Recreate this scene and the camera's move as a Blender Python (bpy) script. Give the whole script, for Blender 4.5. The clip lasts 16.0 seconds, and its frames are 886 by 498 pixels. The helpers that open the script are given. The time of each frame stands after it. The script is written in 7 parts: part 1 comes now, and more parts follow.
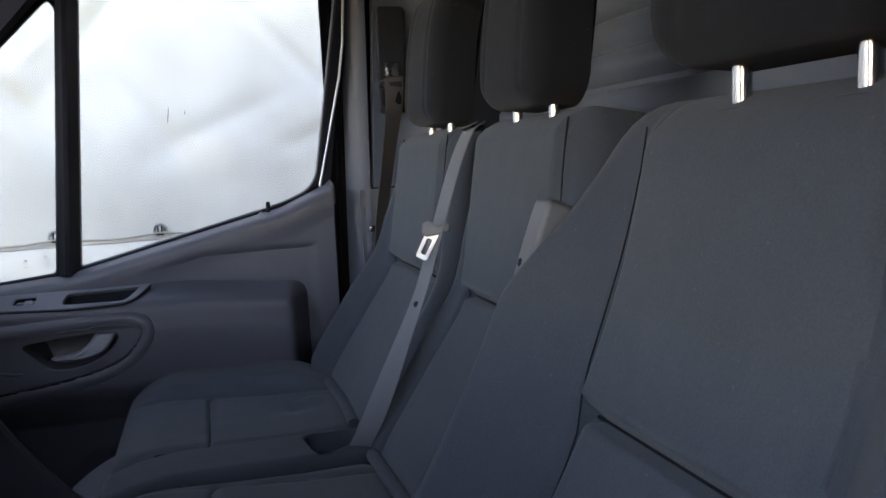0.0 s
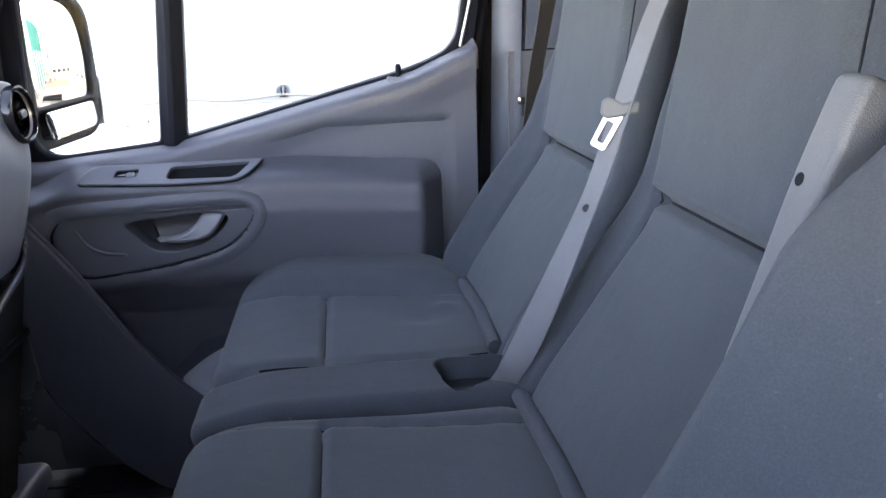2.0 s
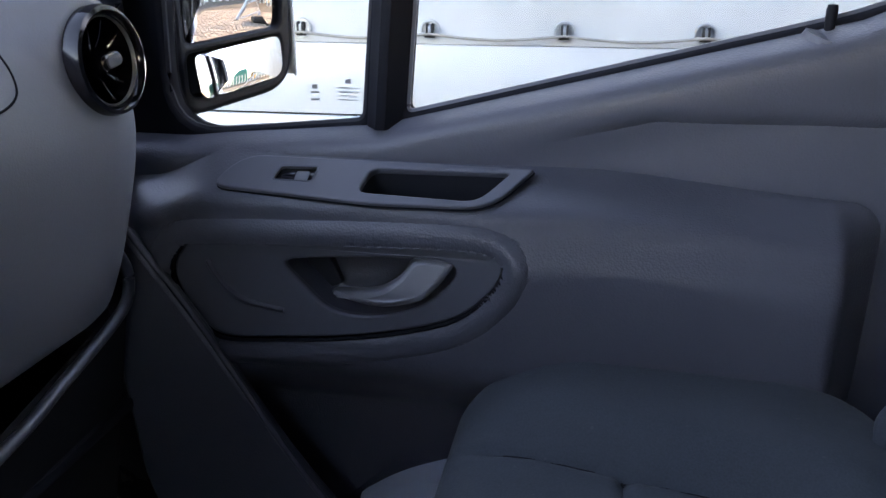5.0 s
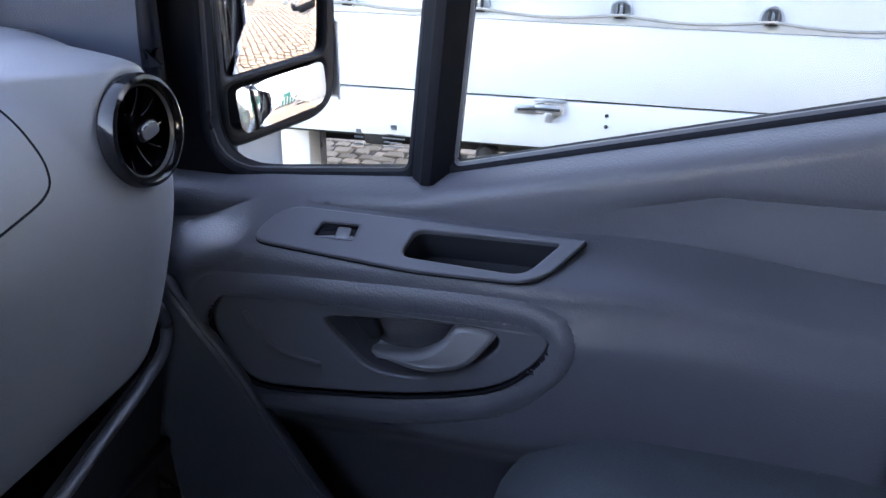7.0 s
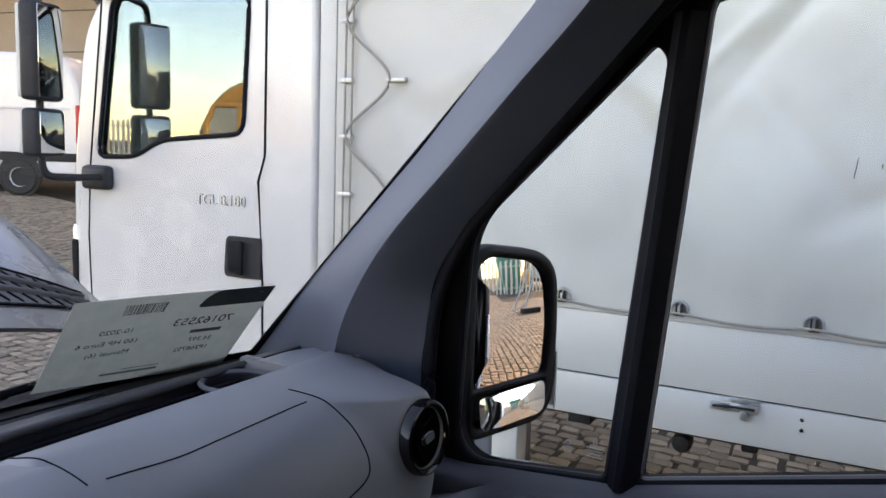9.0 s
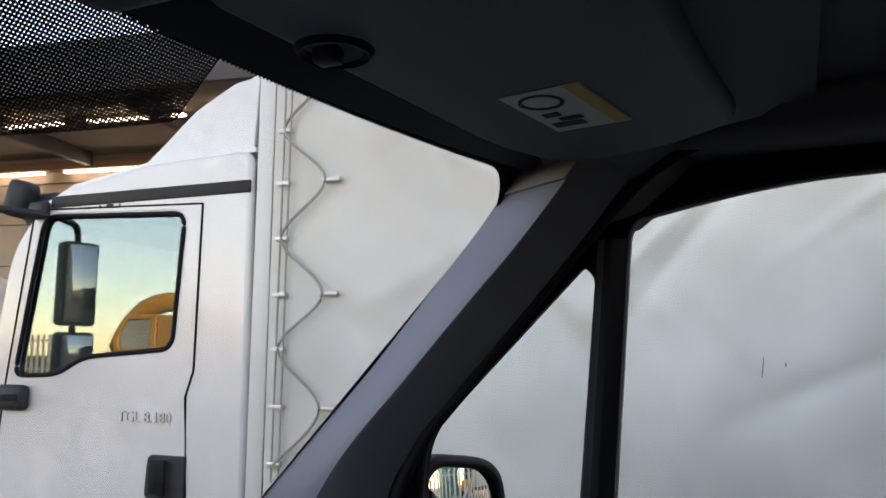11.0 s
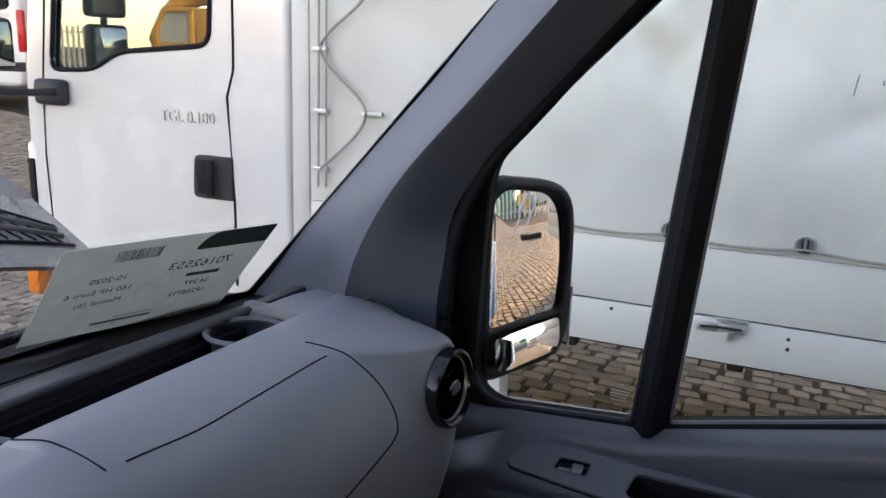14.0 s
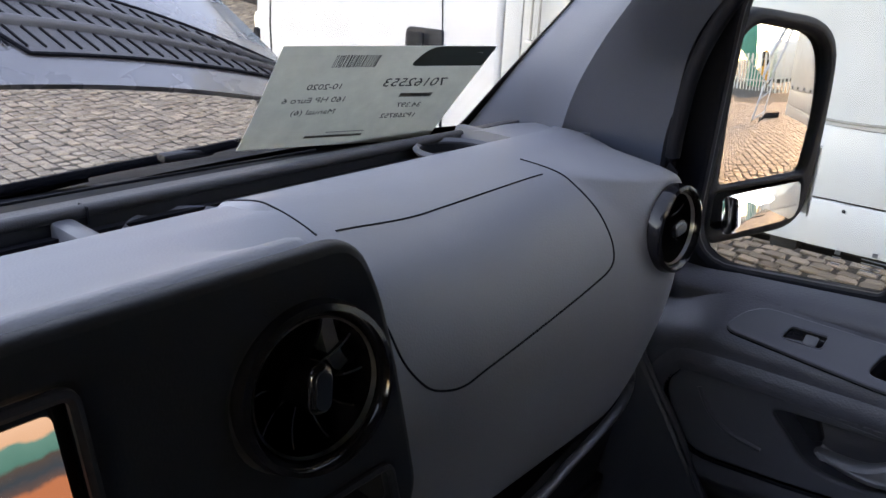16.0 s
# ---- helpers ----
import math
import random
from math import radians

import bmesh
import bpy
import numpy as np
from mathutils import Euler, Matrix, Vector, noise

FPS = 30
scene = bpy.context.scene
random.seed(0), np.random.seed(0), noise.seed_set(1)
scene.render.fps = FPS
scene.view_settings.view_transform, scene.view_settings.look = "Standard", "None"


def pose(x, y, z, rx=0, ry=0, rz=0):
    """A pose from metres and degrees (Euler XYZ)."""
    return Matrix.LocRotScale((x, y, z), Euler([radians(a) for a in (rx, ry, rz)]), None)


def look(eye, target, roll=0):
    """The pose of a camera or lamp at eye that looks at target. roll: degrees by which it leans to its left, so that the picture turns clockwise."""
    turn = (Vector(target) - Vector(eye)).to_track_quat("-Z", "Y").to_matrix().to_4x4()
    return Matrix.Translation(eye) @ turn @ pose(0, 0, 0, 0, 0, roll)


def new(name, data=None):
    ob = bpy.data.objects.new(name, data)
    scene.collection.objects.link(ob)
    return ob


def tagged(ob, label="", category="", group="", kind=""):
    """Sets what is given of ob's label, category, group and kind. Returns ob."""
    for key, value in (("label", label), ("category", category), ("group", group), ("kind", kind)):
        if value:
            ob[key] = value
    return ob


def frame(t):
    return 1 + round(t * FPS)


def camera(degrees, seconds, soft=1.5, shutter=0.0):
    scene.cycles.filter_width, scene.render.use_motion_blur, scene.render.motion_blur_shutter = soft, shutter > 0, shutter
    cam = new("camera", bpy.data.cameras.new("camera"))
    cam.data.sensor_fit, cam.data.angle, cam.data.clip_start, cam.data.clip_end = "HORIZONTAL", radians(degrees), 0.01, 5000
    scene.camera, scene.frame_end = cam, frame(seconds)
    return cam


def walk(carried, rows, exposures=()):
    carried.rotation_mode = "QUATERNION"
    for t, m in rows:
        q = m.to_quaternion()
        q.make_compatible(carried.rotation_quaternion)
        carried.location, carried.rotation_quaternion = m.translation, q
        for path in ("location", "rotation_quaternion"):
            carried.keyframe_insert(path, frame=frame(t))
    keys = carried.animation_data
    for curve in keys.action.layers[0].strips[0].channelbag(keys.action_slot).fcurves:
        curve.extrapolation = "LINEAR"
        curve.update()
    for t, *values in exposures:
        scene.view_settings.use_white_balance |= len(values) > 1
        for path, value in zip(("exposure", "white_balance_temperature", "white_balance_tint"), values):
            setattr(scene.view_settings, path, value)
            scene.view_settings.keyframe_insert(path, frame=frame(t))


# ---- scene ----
cam = camera(58.5, 16.0)
PATH = [
    (0, (-0.396, -0.982, 1.518), (0.169, 0.922, 1.287), -2.8),
    (0.5, (-0.365, -0.796, 1.482), (0.167, 1.051, 0.928), -3.3),
    (1, (-0.363, -0.723, 1.477), (0.05, 1.135, 0.862), -2.4),
    (1.5, (-0.376, -0.686, 1.475), (-0.131, 1.196, 0.845), -2.5),
    (2, (-0.373, -0.67, 1.508), (-0.14, 1.239, 0.958), -2.0),
    (2.5, (-0.353, -0.679, 1.545), (-0.116, 1.287, 1.263), -2.0),
    (3, (-0.345, -0.65, 1.535), (-0.11, 1.317, 1.259), -1.6),
    (3.5, (-0.35, -0.629, 1.533), (-0.221, 1.344, 1.235), -1.4),
    (4, (-0.44, -0.426, 1.469), (-0.582, 1.541, 1.134), -1.2),
    (4.2, (-0.451, -0.283, 1.444), (-0.687, 1.661, 1.035), -1.2),
    (6.3, (-0.468, 0.195, 1.538), (-0.882, 1.949, 0.671), 0.6),
    (6.5, (-0.466, 0.198, 1.541), (-0.887, 1.949, 0.671), 0.9),
    (7, (-0.487, 0.156, 1.582), (-0.936, 1.914, 0.741), 1.1),
    (7.5, (-0.462, 0.074, 1.67), (-0.992, 1.914, 1.093), 1.4),
    (8, (-0.446, 0.023, 1.704), (-1.112, 1.83, 1.167), 1.9),
    (8.5, (-0.445, -0.024, 1.716), (-1.357, 1.683, 1.214), 1.8),
    (9, (-0.404, -0.111, 1.749), (-1.387, 1.613, 1.5), 1.9),
    (9.5, (-0.379, -0.253, 1.777), (-1.404, 1.459, 1.911), 1.8),
    (9.7, (-0.364, -0.268, 1.774), (-1.392, 1.422, 2.073), 2.0),
    (11.8, (-0.445, -0.168, 1.757), (-1.122, 1.71, 1.881), 0.7),
    (12, (-0.45, -0.166, 1.755), (-1.117, 1.719, 1.734), 0.6),
    (12.5, (-0.458, -0.154, 1.746), (-1.111, 1.721, 1.506), 1.0),
    (13, (-0.467, -0.15, 1.736), (-1.208, 1.685, 1.452), 1.4),
    (13.5, (-0.503, -0.093, 1.735), (-1.372, 1.679, 1.411), 1.6),
    (14, (-0.516, -0.072, 1.768), (-1.385, 1.667, 1.3), 2.0),
    (14.5, (-0.524, -0.092, 1.759), (-1.438, 1.529, 1.027), 2.5),
    (15, (-0.514, -0.112, 1.748), (-1.674, 1.346, 1.02), 2.5),
    (15.5, (-0.518, -0.095, 1.725), (-1.725, 1.33, 1.009), 2.7),
    (16, (-0.56, -0.048, 1.652), (-1.779, 1.372, 0.946), 2.9),
]
EXPOSURES = [(0, 4.48, 8680, 31), (0.5, 5.32, 8680, 31), (1, 5.85, 8560, 31), (1.5, 6.10, 8560, 31), (2.2, 5.80, 8560, 31), (2.6, 4.30, 8060, 31), (3, 4.10, 8310, 31), (3.5, 4.30, 8440, 31), (4.2, 4.50, 8310, 31), (6.5, 5.55, 7470, 31), (7, 5.37, 7470, 31), (7.5, 4.47, 7810, 31), (8, 3.96, 8170, 31), (8.5, 3.95, 8350, 31), (9, 3.79, 8530, 31), (9.5, 3.33, 8770, 31), (9.7, 3.24, 8770, 31), (11.8, 3.50, 8450, 31), (12, 3.47, 8410, 31), (12.5, 3.63, 8410, 31), (13, 3.72, 8530, 31), (13.5, 3.87, 8650, 31), (14, 3.92, 8780, 31), (14.5, 4.36, 8900, 31), (15.2, 4.41, 9000, 31), (16, 4.50, 9130, 31)]
walk(cam, [(t, look(eye, target, roll)) for t, eye, target, roll in PATH], EXPOSURES)
# ---- build ----
# world: x towards the rear of the van, y towards its passenger door, z up
world = bpy.data.worlds.new("sky")
scene.world = world
world.use_nodes = True
wn = world.node_tree.nodes
sky = wn.new("ShaderNodeTexSky")
sky.sky_type, sky.sun_disc = "NISHITA", False
SUN_EL, SUN_AZ = 18.0, 40.0
sky.sun_elevation, sky.sun_rotation = radians(SUN_EL), radians(90 - SUN_AZ)
sky.air_density, sky.dust_density, sky.ozone_density = 1.0, 0.25, 1.0
wn["Background"].inputs["Strength"].default_value = 0.12
world.node_tree.links.new(sky.outputs[0], wn["Background"].inputs[0])

sun = new("sun", bpy.data.lights.new("sun", "SUN"))
sun.data.energy, sun.data.angle, sun.data.color = 2.1, radians(0.6), (1.0, 0.74, 0.46)
sun.matrix_world = look((10 * math.cos(radians(SUN_AZ)), 10 * math.sin(radians(SUN_AZ)), 10 * math.tan(radians(SUN_EL))), (0, 0, 0))

# ---------------------------------------------------------------- materials
def mat(name, color, rough=0.5, metal=0.0, grain=0.0, scale=400.0, vary=0.15, vscale=6.0, coat=0.0, spec=0.5, stretch=None, island=0.0, detail=3.0, voro=False):
    m = bpy.data.materials.new(name)
    m.use_nodes = True
    n, l = m.node_tree.nodes, m.node_tree.links
    b = n["Principled BSDF"]
    b.inputs["Roughness"].default_value, b.inputs["Metallic"].default_value = rough, metal
    b.inputs["Coat Weight"].default_value, b.inputs["Specular IOR Level"].default_value = coat, spec
    co = n.new("ShaderNodeTexCoord")
    vec = co.outputs["Object"]
    if stretch:
        mp = n.new("ShaderNodeMapping")
        mp.inputs["Scale"].default_value = stretch
        l.new(vec, mp.inputs["Vector"])
        vec = mp.outputs["Vector"]
    big = n.new("ShaderNodeTexNoise")
    big.inputs["Scale"].default_value, big.inputs["Detail"].default_value, big.inputs["Roughness"].default_value = vscale, 5.0, 0.6
    l.new(vec, big.inputs["Vector"])
    ramp = n.new("ShaderNodeMapRange")
    ramp.inputs["From Min"].default_value, ramp.inputs["From Max"].default_value = 0.3, 0.7
    ramp.inputs["To Min"].default_value, ramp.inputs["To Max"].default_value = 1 - vary, 1 + vary
    l.new(big.outputs["Fac"], ramp.inputs["Value"])
    fac = ramp.outputs["Result"]
    if island:
        geo = n.new("ShaderNodeNewGeometry")
        obi = n.new("ShaderNodeObjectInfo")
        su = n.new("ShaderNodeMath"); su.operation = "ADD"
        l.new(geo.outputs["Random Per Island"], su.inputs[0]); l.new(obi.outputs["Random"], su.inputs[1])
        fr = n.new("ShaderNodeMath"); fr.operation = "FRACT"
        l.new(su.outputs[0], fr.inputs[0])
        rr = n.new("ShaderNodeMapRange")
        rr.inputs["To Min"].default_value, rr.inputs["To Max"].default_value = 1 - island, 1 + island
        l.new(fr.outputs[0], rr.inputs["Value"])
        mu = n.new("ShaderNodeMath"); mu.operation = "MULTIPLY"
        l.new(fac, mu.inputs[0]); l.new(rr.outputs["Result"], mu.inputs[1])
        fac = mu.outputs[0]
    sc = n.new("ShaderNodeVectorMath"); sc.operation = "SCALE"
    sc.inputs[0].default_value = color[:3]
    l.new(fac, sc.inputs["Scale"])
    l.new(sc.outputs["Vector"], b.inputs["Base Color"])
    rr = n.new("ShaderNodeMapRange")
    rr.inputs["From Min"].default_value, rr.inputs["From Max"].default_value = 0.3, 0.7
    rr.inputs["To Min"].default_value, rr.inputs["To Max"].default_value = max(rough - 0.08, 0.02), min(rough + 0.08, 1)
    l.new(big.outputs["Fac"], rr.inputs["Value"])
    l.new(rr.outputs["Result"], b.inputs["Roughness"])
    if grain:
        if voro:
            fine = n.new("ShaderNodeTexVoronoi")
            fine.inputs["Scale"].default_value = scale
            src = fine.outputs["Distance"]
        else:
            fine = n.new("ShaderNodeTexNoise")
            fine.inputs["Scale"].default_value, fine.inputs["Detail"].default_value = scale, detail
            src = fine.outputs["Fac"]
        l.new(vec, fine.inputs["Vector"])
        bp = n.new("ShaderNodeBump")
        bp.inputs["Strength"].default_value, bp.inputs["Distance"].default_value = grain, 0.001
        l.new(src, bp.inputs["Height"])
        l.new(bp.outputs["Normal"], b.inputs["Normal"])
    return m


def fabric(name, color, rib=700.0, sheen=0.08):
    """woven cloth: fine crossed threads, slight mottling and sheen"""
    m = mat(name, color, 0.92, 0, 0, vary=0.10, vscale=9)
    n, l = m.node_tree.nodes, m.node_tree.links
    b = n["Principled BSDF"]
    b.inputs["Sheen Weight"].default_value, b.inputs["Sheen Roughness"].default_value = sheen, 0.5
    b.inputs["Specular IOR Level"].default_value = 0.2
    co = n["Texture Coordinate"]
    no = n.new("ShaderNodeTexNoise")
    no.inputs["Scale"].default_value, no.inputs["Detail"].default_value = rib, 3
    l.new(co.outputs["Object"], no.inputs["Vector"])
    soft = n.new("ShaderNodeTexNoise")
    soft.inputs["Scale"].default_value, soft.inputs["Detail"].default_value = 22, 2
    l.new(co.outputs["Object"], soft.inputs["Vector"])
    bp0 = n.new("ShaderNodeBump")
    bp0.inputs["Strength"].default_value, bp0.inputs["Distance"].default_value = 0.25, 0.006
    l.new(soft.outputs["Fac"], bp0.inputs["Height"])
    bp = n.new("ShaderNodeBump")
    bp.inputs["Strength"].default_value, bp.inputs["Distance"].default_value = 0.45, 0.0009
    l.new(no.outputs["Fac"], bp.inputs["Height"]); l.new(bp0.outputs["Normal"], bp.inputs["Normal"])
    l.new(bp.outputs["Normal"], b.inputs["Normal"])
    # lighter and darker threads, and a little pale lint
    base = b.inputs["Base Color"].links[0].from_socket if b.inputs["Base Color"].links else None
    weave = n.new("ShaderNodeMixRGB"); weave.blend_type = "MULTIPLY"; weave.inputs[0].default_value = 0.22
    ramp = n.new("ShaderNodeMapRange")
    ramp.inputs["From Min"].default_value, ramp.inputs["From Max"].default_value = 0.32, 0.68
    ramp.inputs["To Min"].default_value, ramp.inputs["To Max"].default_value = 0.55, 1.45
    l.new(no.outputs["Fac"], ramp.inputs["Value"]); l.new(ramp.outputs[0], weave.inputs[2])
    if base:
        l.new(base, weave.inputs[1])
    else:
        weave.inputs[1].default_value = (*color, 1)
    lint = n.new("ShaderNodeTexNoise")
    lint.inputs["Scale"].default_value, lint.inputs["Detail"].default_value = 140, 1
    l.new(co.outputs["Object"], lint.inputs["Vector"])
    few = n.new("ShaderNodeMapRange")
    few.inputs["From Min"].default_value, few.inputs["From Max"].default_value = 0.755, 0.80
    few.inputs["To Max"].default_value = 0.14
    l.new(lint.outputs["Fac"], few.inputs["Value"])
    fleck = n.new("ShaderNodeMixRGB"); fleck.inputs[2].default_value = (0.22, 0.22, 0.22, 1)
    l.new(few.outputs[0], fleck.inputs[0]); l.new(weave.outputs[0], fleck.inputs[1])
    l.new(fleck.outputs[0], b.inputs["Base Color"])
    return m


def glass_mat(name, tint=(1, 1, 1), gloss=0.06, sheen=(1, 1, 1)):
    """thin pane: clear with a weak reflection"""
    m = bpy.data.materials.new(name)
    m.use_nodes = True
    n, l = m.node_tree.nodes, m.node_tree.links
    n.remove(n["Principled BSDF"])
    tr, gl, mx, lw = n.new("ShaderNodeBsdfTransparent"), n.new("ShaderNodeBsdfGlossy"), n.new("ShaderNodeMixShader"), n.new("ShaderNodeLayerWeight")
    tr.inputs["Color"].default_value = (*tint, 1)
    gl.inputs["Roughness"].default_value = 0.01
    gl.inputs["Color"].default_value = (*sheen, 1)
    lw.inputs["Blend"].default_value = 0.5
    pw = n.new("ShaderNodeMath"); pw.operation = "POWER"; pw.inputs[1].default_value = 5.0
    ad = n.new("ShaderNodeMath"); ad.operation = "MULTIPLY_ADD"; ad.inputs[1].default_value, ad.inputs[2].default_value = 0.7, gloss
    l.new(lw.outputs["Facing"], pw.inputs[0]); l.new(pw.outputs[0], ad.inputs[0])
    l.new(ad.outputs[0], mx.inputs[0]); l.new(tr.outputs[0], mx.inputs[1]); l.new(gl.outputs[0], mx.inputs[2])
    l.new(mx.outputs[0], n["Material Output"].inputs["Surface"])
    return m


def dotted_mat(name, pitch=0.0045, hole=0.24):
    """black ceramic print with rows of clear dots"""
    m = mat(name, (0.006, 0.006, 0.007), 0.4)
    n, l = m.node_tree.nodes, m.node_tree.links
    co = n["Texture Coordinate"]
    sep = n.new("ShaderNodeSeparateXYZ")
    l.new(co.outputs["UV"], sep.inputs[0])
    sq = []
    for ax in (0, 1):
        d = n.new("ShaderNodeMath"); d.operation = "PINGPONG"; d.inputs[1].default_value = pitch / 2
        l.new(sep.outputs[ax], d.inputs[0])
        q = n.new("ShaderNodeMath"); q.operation = "POWER"; q.inputs[1].default_value = 2
        l.new(d.outputs[0], q.inputs[0])
        sq.append(q)
    ad = n.new("ShaderNodeMath"); ad.operation = "ADD"
    l.new(sq[0].outputs[0], ad.inputs[0]); l.new(sq[1].outputs[0], ad.inputs[1])
    gt = n.new("ShaderNodeMath"); gt.operation = "LESS_THAN"; gt.inputs[1].default_value = (pitch * hole) ** 2
    l.new(ad.outputs[0], gt.inputs[0])
    tr, mx = n.new("ShaderNodeBsdfTransparent"), n.new("ShaderNodeMixShader")
    l.new(gt.outputs[0], mx.inputs[0]); l.new(n["Principled BSDF"].outputs[0], mx.inputs[1]); l.new(tr.outputs[0], mx.inputs[2])
    l.new(mx.outputs[0], n["Material Output"].inputs["Surface"])
    return m


M_DASH = mat("dash_plastic", (0.222, 0.231, 0.258), 0.44, 0, 0.16, 520, 0.06, 3, voro=True)
M_DOOR = mat("door_plastic", (0.082, 0.085, 0.102), 0.36, 0, 0.28, 420, 0.07, 3, voro=True)
M_TRIM = mat("smooth_trim", (0.098, 0.103, 0.120), 0.38, 0, 0.08, 900, 0.06, 4)
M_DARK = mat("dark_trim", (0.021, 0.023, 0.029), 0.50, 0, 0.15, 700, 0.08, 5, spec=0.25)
M_BLACK = mat("rubber_seal", (0.006, 0.007, 0.011), 0.65, 0, 0.1, 300, 0.1, 8, spec=0.12)
M_PIANO = mat("piano_black", (0.006, 0.006, 0.008), 0.10, 0, 0, vary=0.05, coat=0.6)
M_PILLAR = mat("pillar_plastic", (0.087, 0.102, 0.137), 0.40, 0, 0.25, 800, 0.05, 3, voro=True)
M_LINER = mat("headliner", (0.125, 0.13, 0.14), 0.80, 0, 0.4, 900, 0.08, 6)
M_SEAT = fabric("seat_cloth", (0.059, 0.070, 0.081), 520)
# darker copy of the seat cloth; on the bolsters it puts shade into the colour
M_SIDE = fabric("darker_seat_cloth", (0.048, 0.057, 0.069), 620)
M_HEAD = fabric("headrest_cloth", (0.013, 0.014, 0.017), 900, 0.06)
M_STRAP = fabric("belt_webbing", (0.155, 0.16, 0.172), 1400)
M_STRAP2 = fabric("dark_belt_webbing", (0.085, 0.078, 0.076), 1400)
M_VINYL = mat("armrest_vinyl", (0.105, 0.110, 0.120), 0.50, 0, 0.3, 700, 0.06, 5, voro=True)
M_LEDGE = mat("dark_ledge_plastic", (0.050, 0.050, 0.056), 0.50, 0, 0.3, 700, 0.08, 6, voro=True)
M_RIMGREY = mat("silver_wheel_paint", (0.42, 0.42, 0.43), 0.4, 0.1, 0, vary=0.08)
M_CHROME = mat("polished_steel", (0.62, 0.63, 0.65), 0.22, 1.0, 0, vary=0.05)
M_RIM = mat("dark_gloss_ring", (0.008, 0.008, 0.010), 0.13, 0, 0.0, 600, 0.05, spec=0.4)
M_SATIN = mat("satin_silver_plastic", (0.165, 0.168, 0.18), 0.34, 0.25, 0.05, 500, 0.06, 20)
M_STEEL = mat("brushed_steel", (0.55, 0.56, 0.58), 0.35, 1.0, 0.1, 500, 0.1, 20)
M_RUBBER = mat("floor_rubber", (0.022, 0.023, 0.026), 0.7, 0, 0.4, 200, 0.2, 6)
M_BULK = mat("painted_steel_grey", (0.135, 0.152, 0.19), 0.32, 0, 0.05, 300, 0.1, 2)
M_PAINT = mat("grey_metallic_paint", (0.17, 0.172, 0.182), 0.28, 0.40, 0, vary=0.05, coat=1.0)
M_LOUVRE = mat("grey_grille_plastic", (0.105, 0.107, 0.114), 0.42, 0, 0.1, 400, 0.1, 6)
M_PAPER = mat("printed_card", (0.66, 0.66, 0.60), 0.75, 0, 0.05, 300, 0.16, 45)
pn_, pl_ = M_PAPER.node_tree.nodes, M_PAPER.node_tree.links
tl_, pmx_ = pn_.new("ShaderNodeBsdfTranslucent"), pn_.new("ShaderNodeMixShader")
tl_.inputs["Color"].default_value, pmx_.inputs[0].default_value = (0.74, 0.75, 0.69, 1), 0.5
pl_.new(pn_["Principled BSDF"].outputs[0], pmx_.inputs[1]); pl_.new(tl_.outputs[0], pmx_.inputs[2])
pl_.new(pmx_.outputs[0], pn_["Material Output"].inputs["Surface"])
M_PAPER2 = mat("white_paper", (0.72, 0.74, 0.78), 0.7, 0, 0.05, 200, 0.05, 10)
M_INK = mat("ink", (0.05, 0.055, 0.06), 0.8)
M_INKSOFT = mat("soft_grey_print", (0.20, 0.21, 0.21), 0.8)
M_GREEN = mat("dark_green_print", (0.060, 0.085, 0.080), 0.7)
M_LIGHTINK = mat("pale_print", (0.42, 0.46, 0.44), 0.7)
M_MIRROR = mat("mirror_glass", (0.66, 0.66, 0.65), 0.0, 1.0, 0, vary=0.0)
M_MIRROR.node_tree.nodes["Principled BSDF"].inputs["Roughness"].default_value = 0.0
for lk in list(M_MIRROR.node_tree.nodes["Principled BSDF"].inputs["Roughness"].links):
    M_MIRROR.node_tree.links.remove(lk)
M_CLEAR = glass_mat("window_glass", (0.67, 0.69, 0.68), 0.002)
M_SCREENGLASS = glass_mat("windscreen_glass", (0.68, 0.685, 0.675), 0.010)
M_SLEEVE = glass_mat("clear_plastic_sleeve", (0.93, 0.95, 0.97), 0.10)
M_CABGLASS = glass_mat("cab_window_glass", (0.30, 0.38, 0.40), 0.16, (0.74, 0.94, 1.0))
M_DOTS = dotted_mat("dotted_print", 0.0032)
M_TARP = mat("white_tarpaulin", (0.565, 0.575, 0.555), 0.55, 0, 0.25, 60, 0.14, 2.2, stretch=(1, 1, 0.7))
M_BOARD = mat("white_side_board", (0.60, 0.62, 0.62), 0.38, 0, 0.03, 30, 0.04, 1.5)
M_WHITE = mat("white_cab_paint", (0.66, 0.67, 0.68), 0.25, 0, 0, vary=0.03, vscale=2, coat=0.6)
M_TONGUE = mat("bright_pressed_steel", (0.62, 0.63, 0.65), 0.35, 0.55, 0, vary=0.05)
M_SCUFF = mat("grey_scuff", (0.20, 0.20, 0.20), 0.9, 0, 0.4, 300, 0.3, 60)
M_ROPE = mat("grey_rope", (0.30, 0.29, 0.26), 0.9, 0, 0.6, 500, 0.2, 40)
M_GALV = mat("galvanised_steel", (0.50, 0.52, 0.53), 0.42, 0.8, 0.2, 200, 0.15, 30)
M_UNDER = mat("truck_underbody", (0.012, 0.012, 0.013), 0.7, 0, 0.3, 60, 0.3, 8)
M_TYRE = mat("tyre_rubber", (0.018, 0.018, 0.019), 0.75, 0, 0.4, 120, 0.2, 10)
M_STONE = mat("yard_setts", (0.25, 0.205, 0.155), 0.70, 0, 0.9, 90, 0.22, 3, island=0.38, detail=6)
M_JOINT = mat("joint_sand", (0.045, 0.038, 0.030), 0.95, 0, 0.8, 80, 0.3, 3)
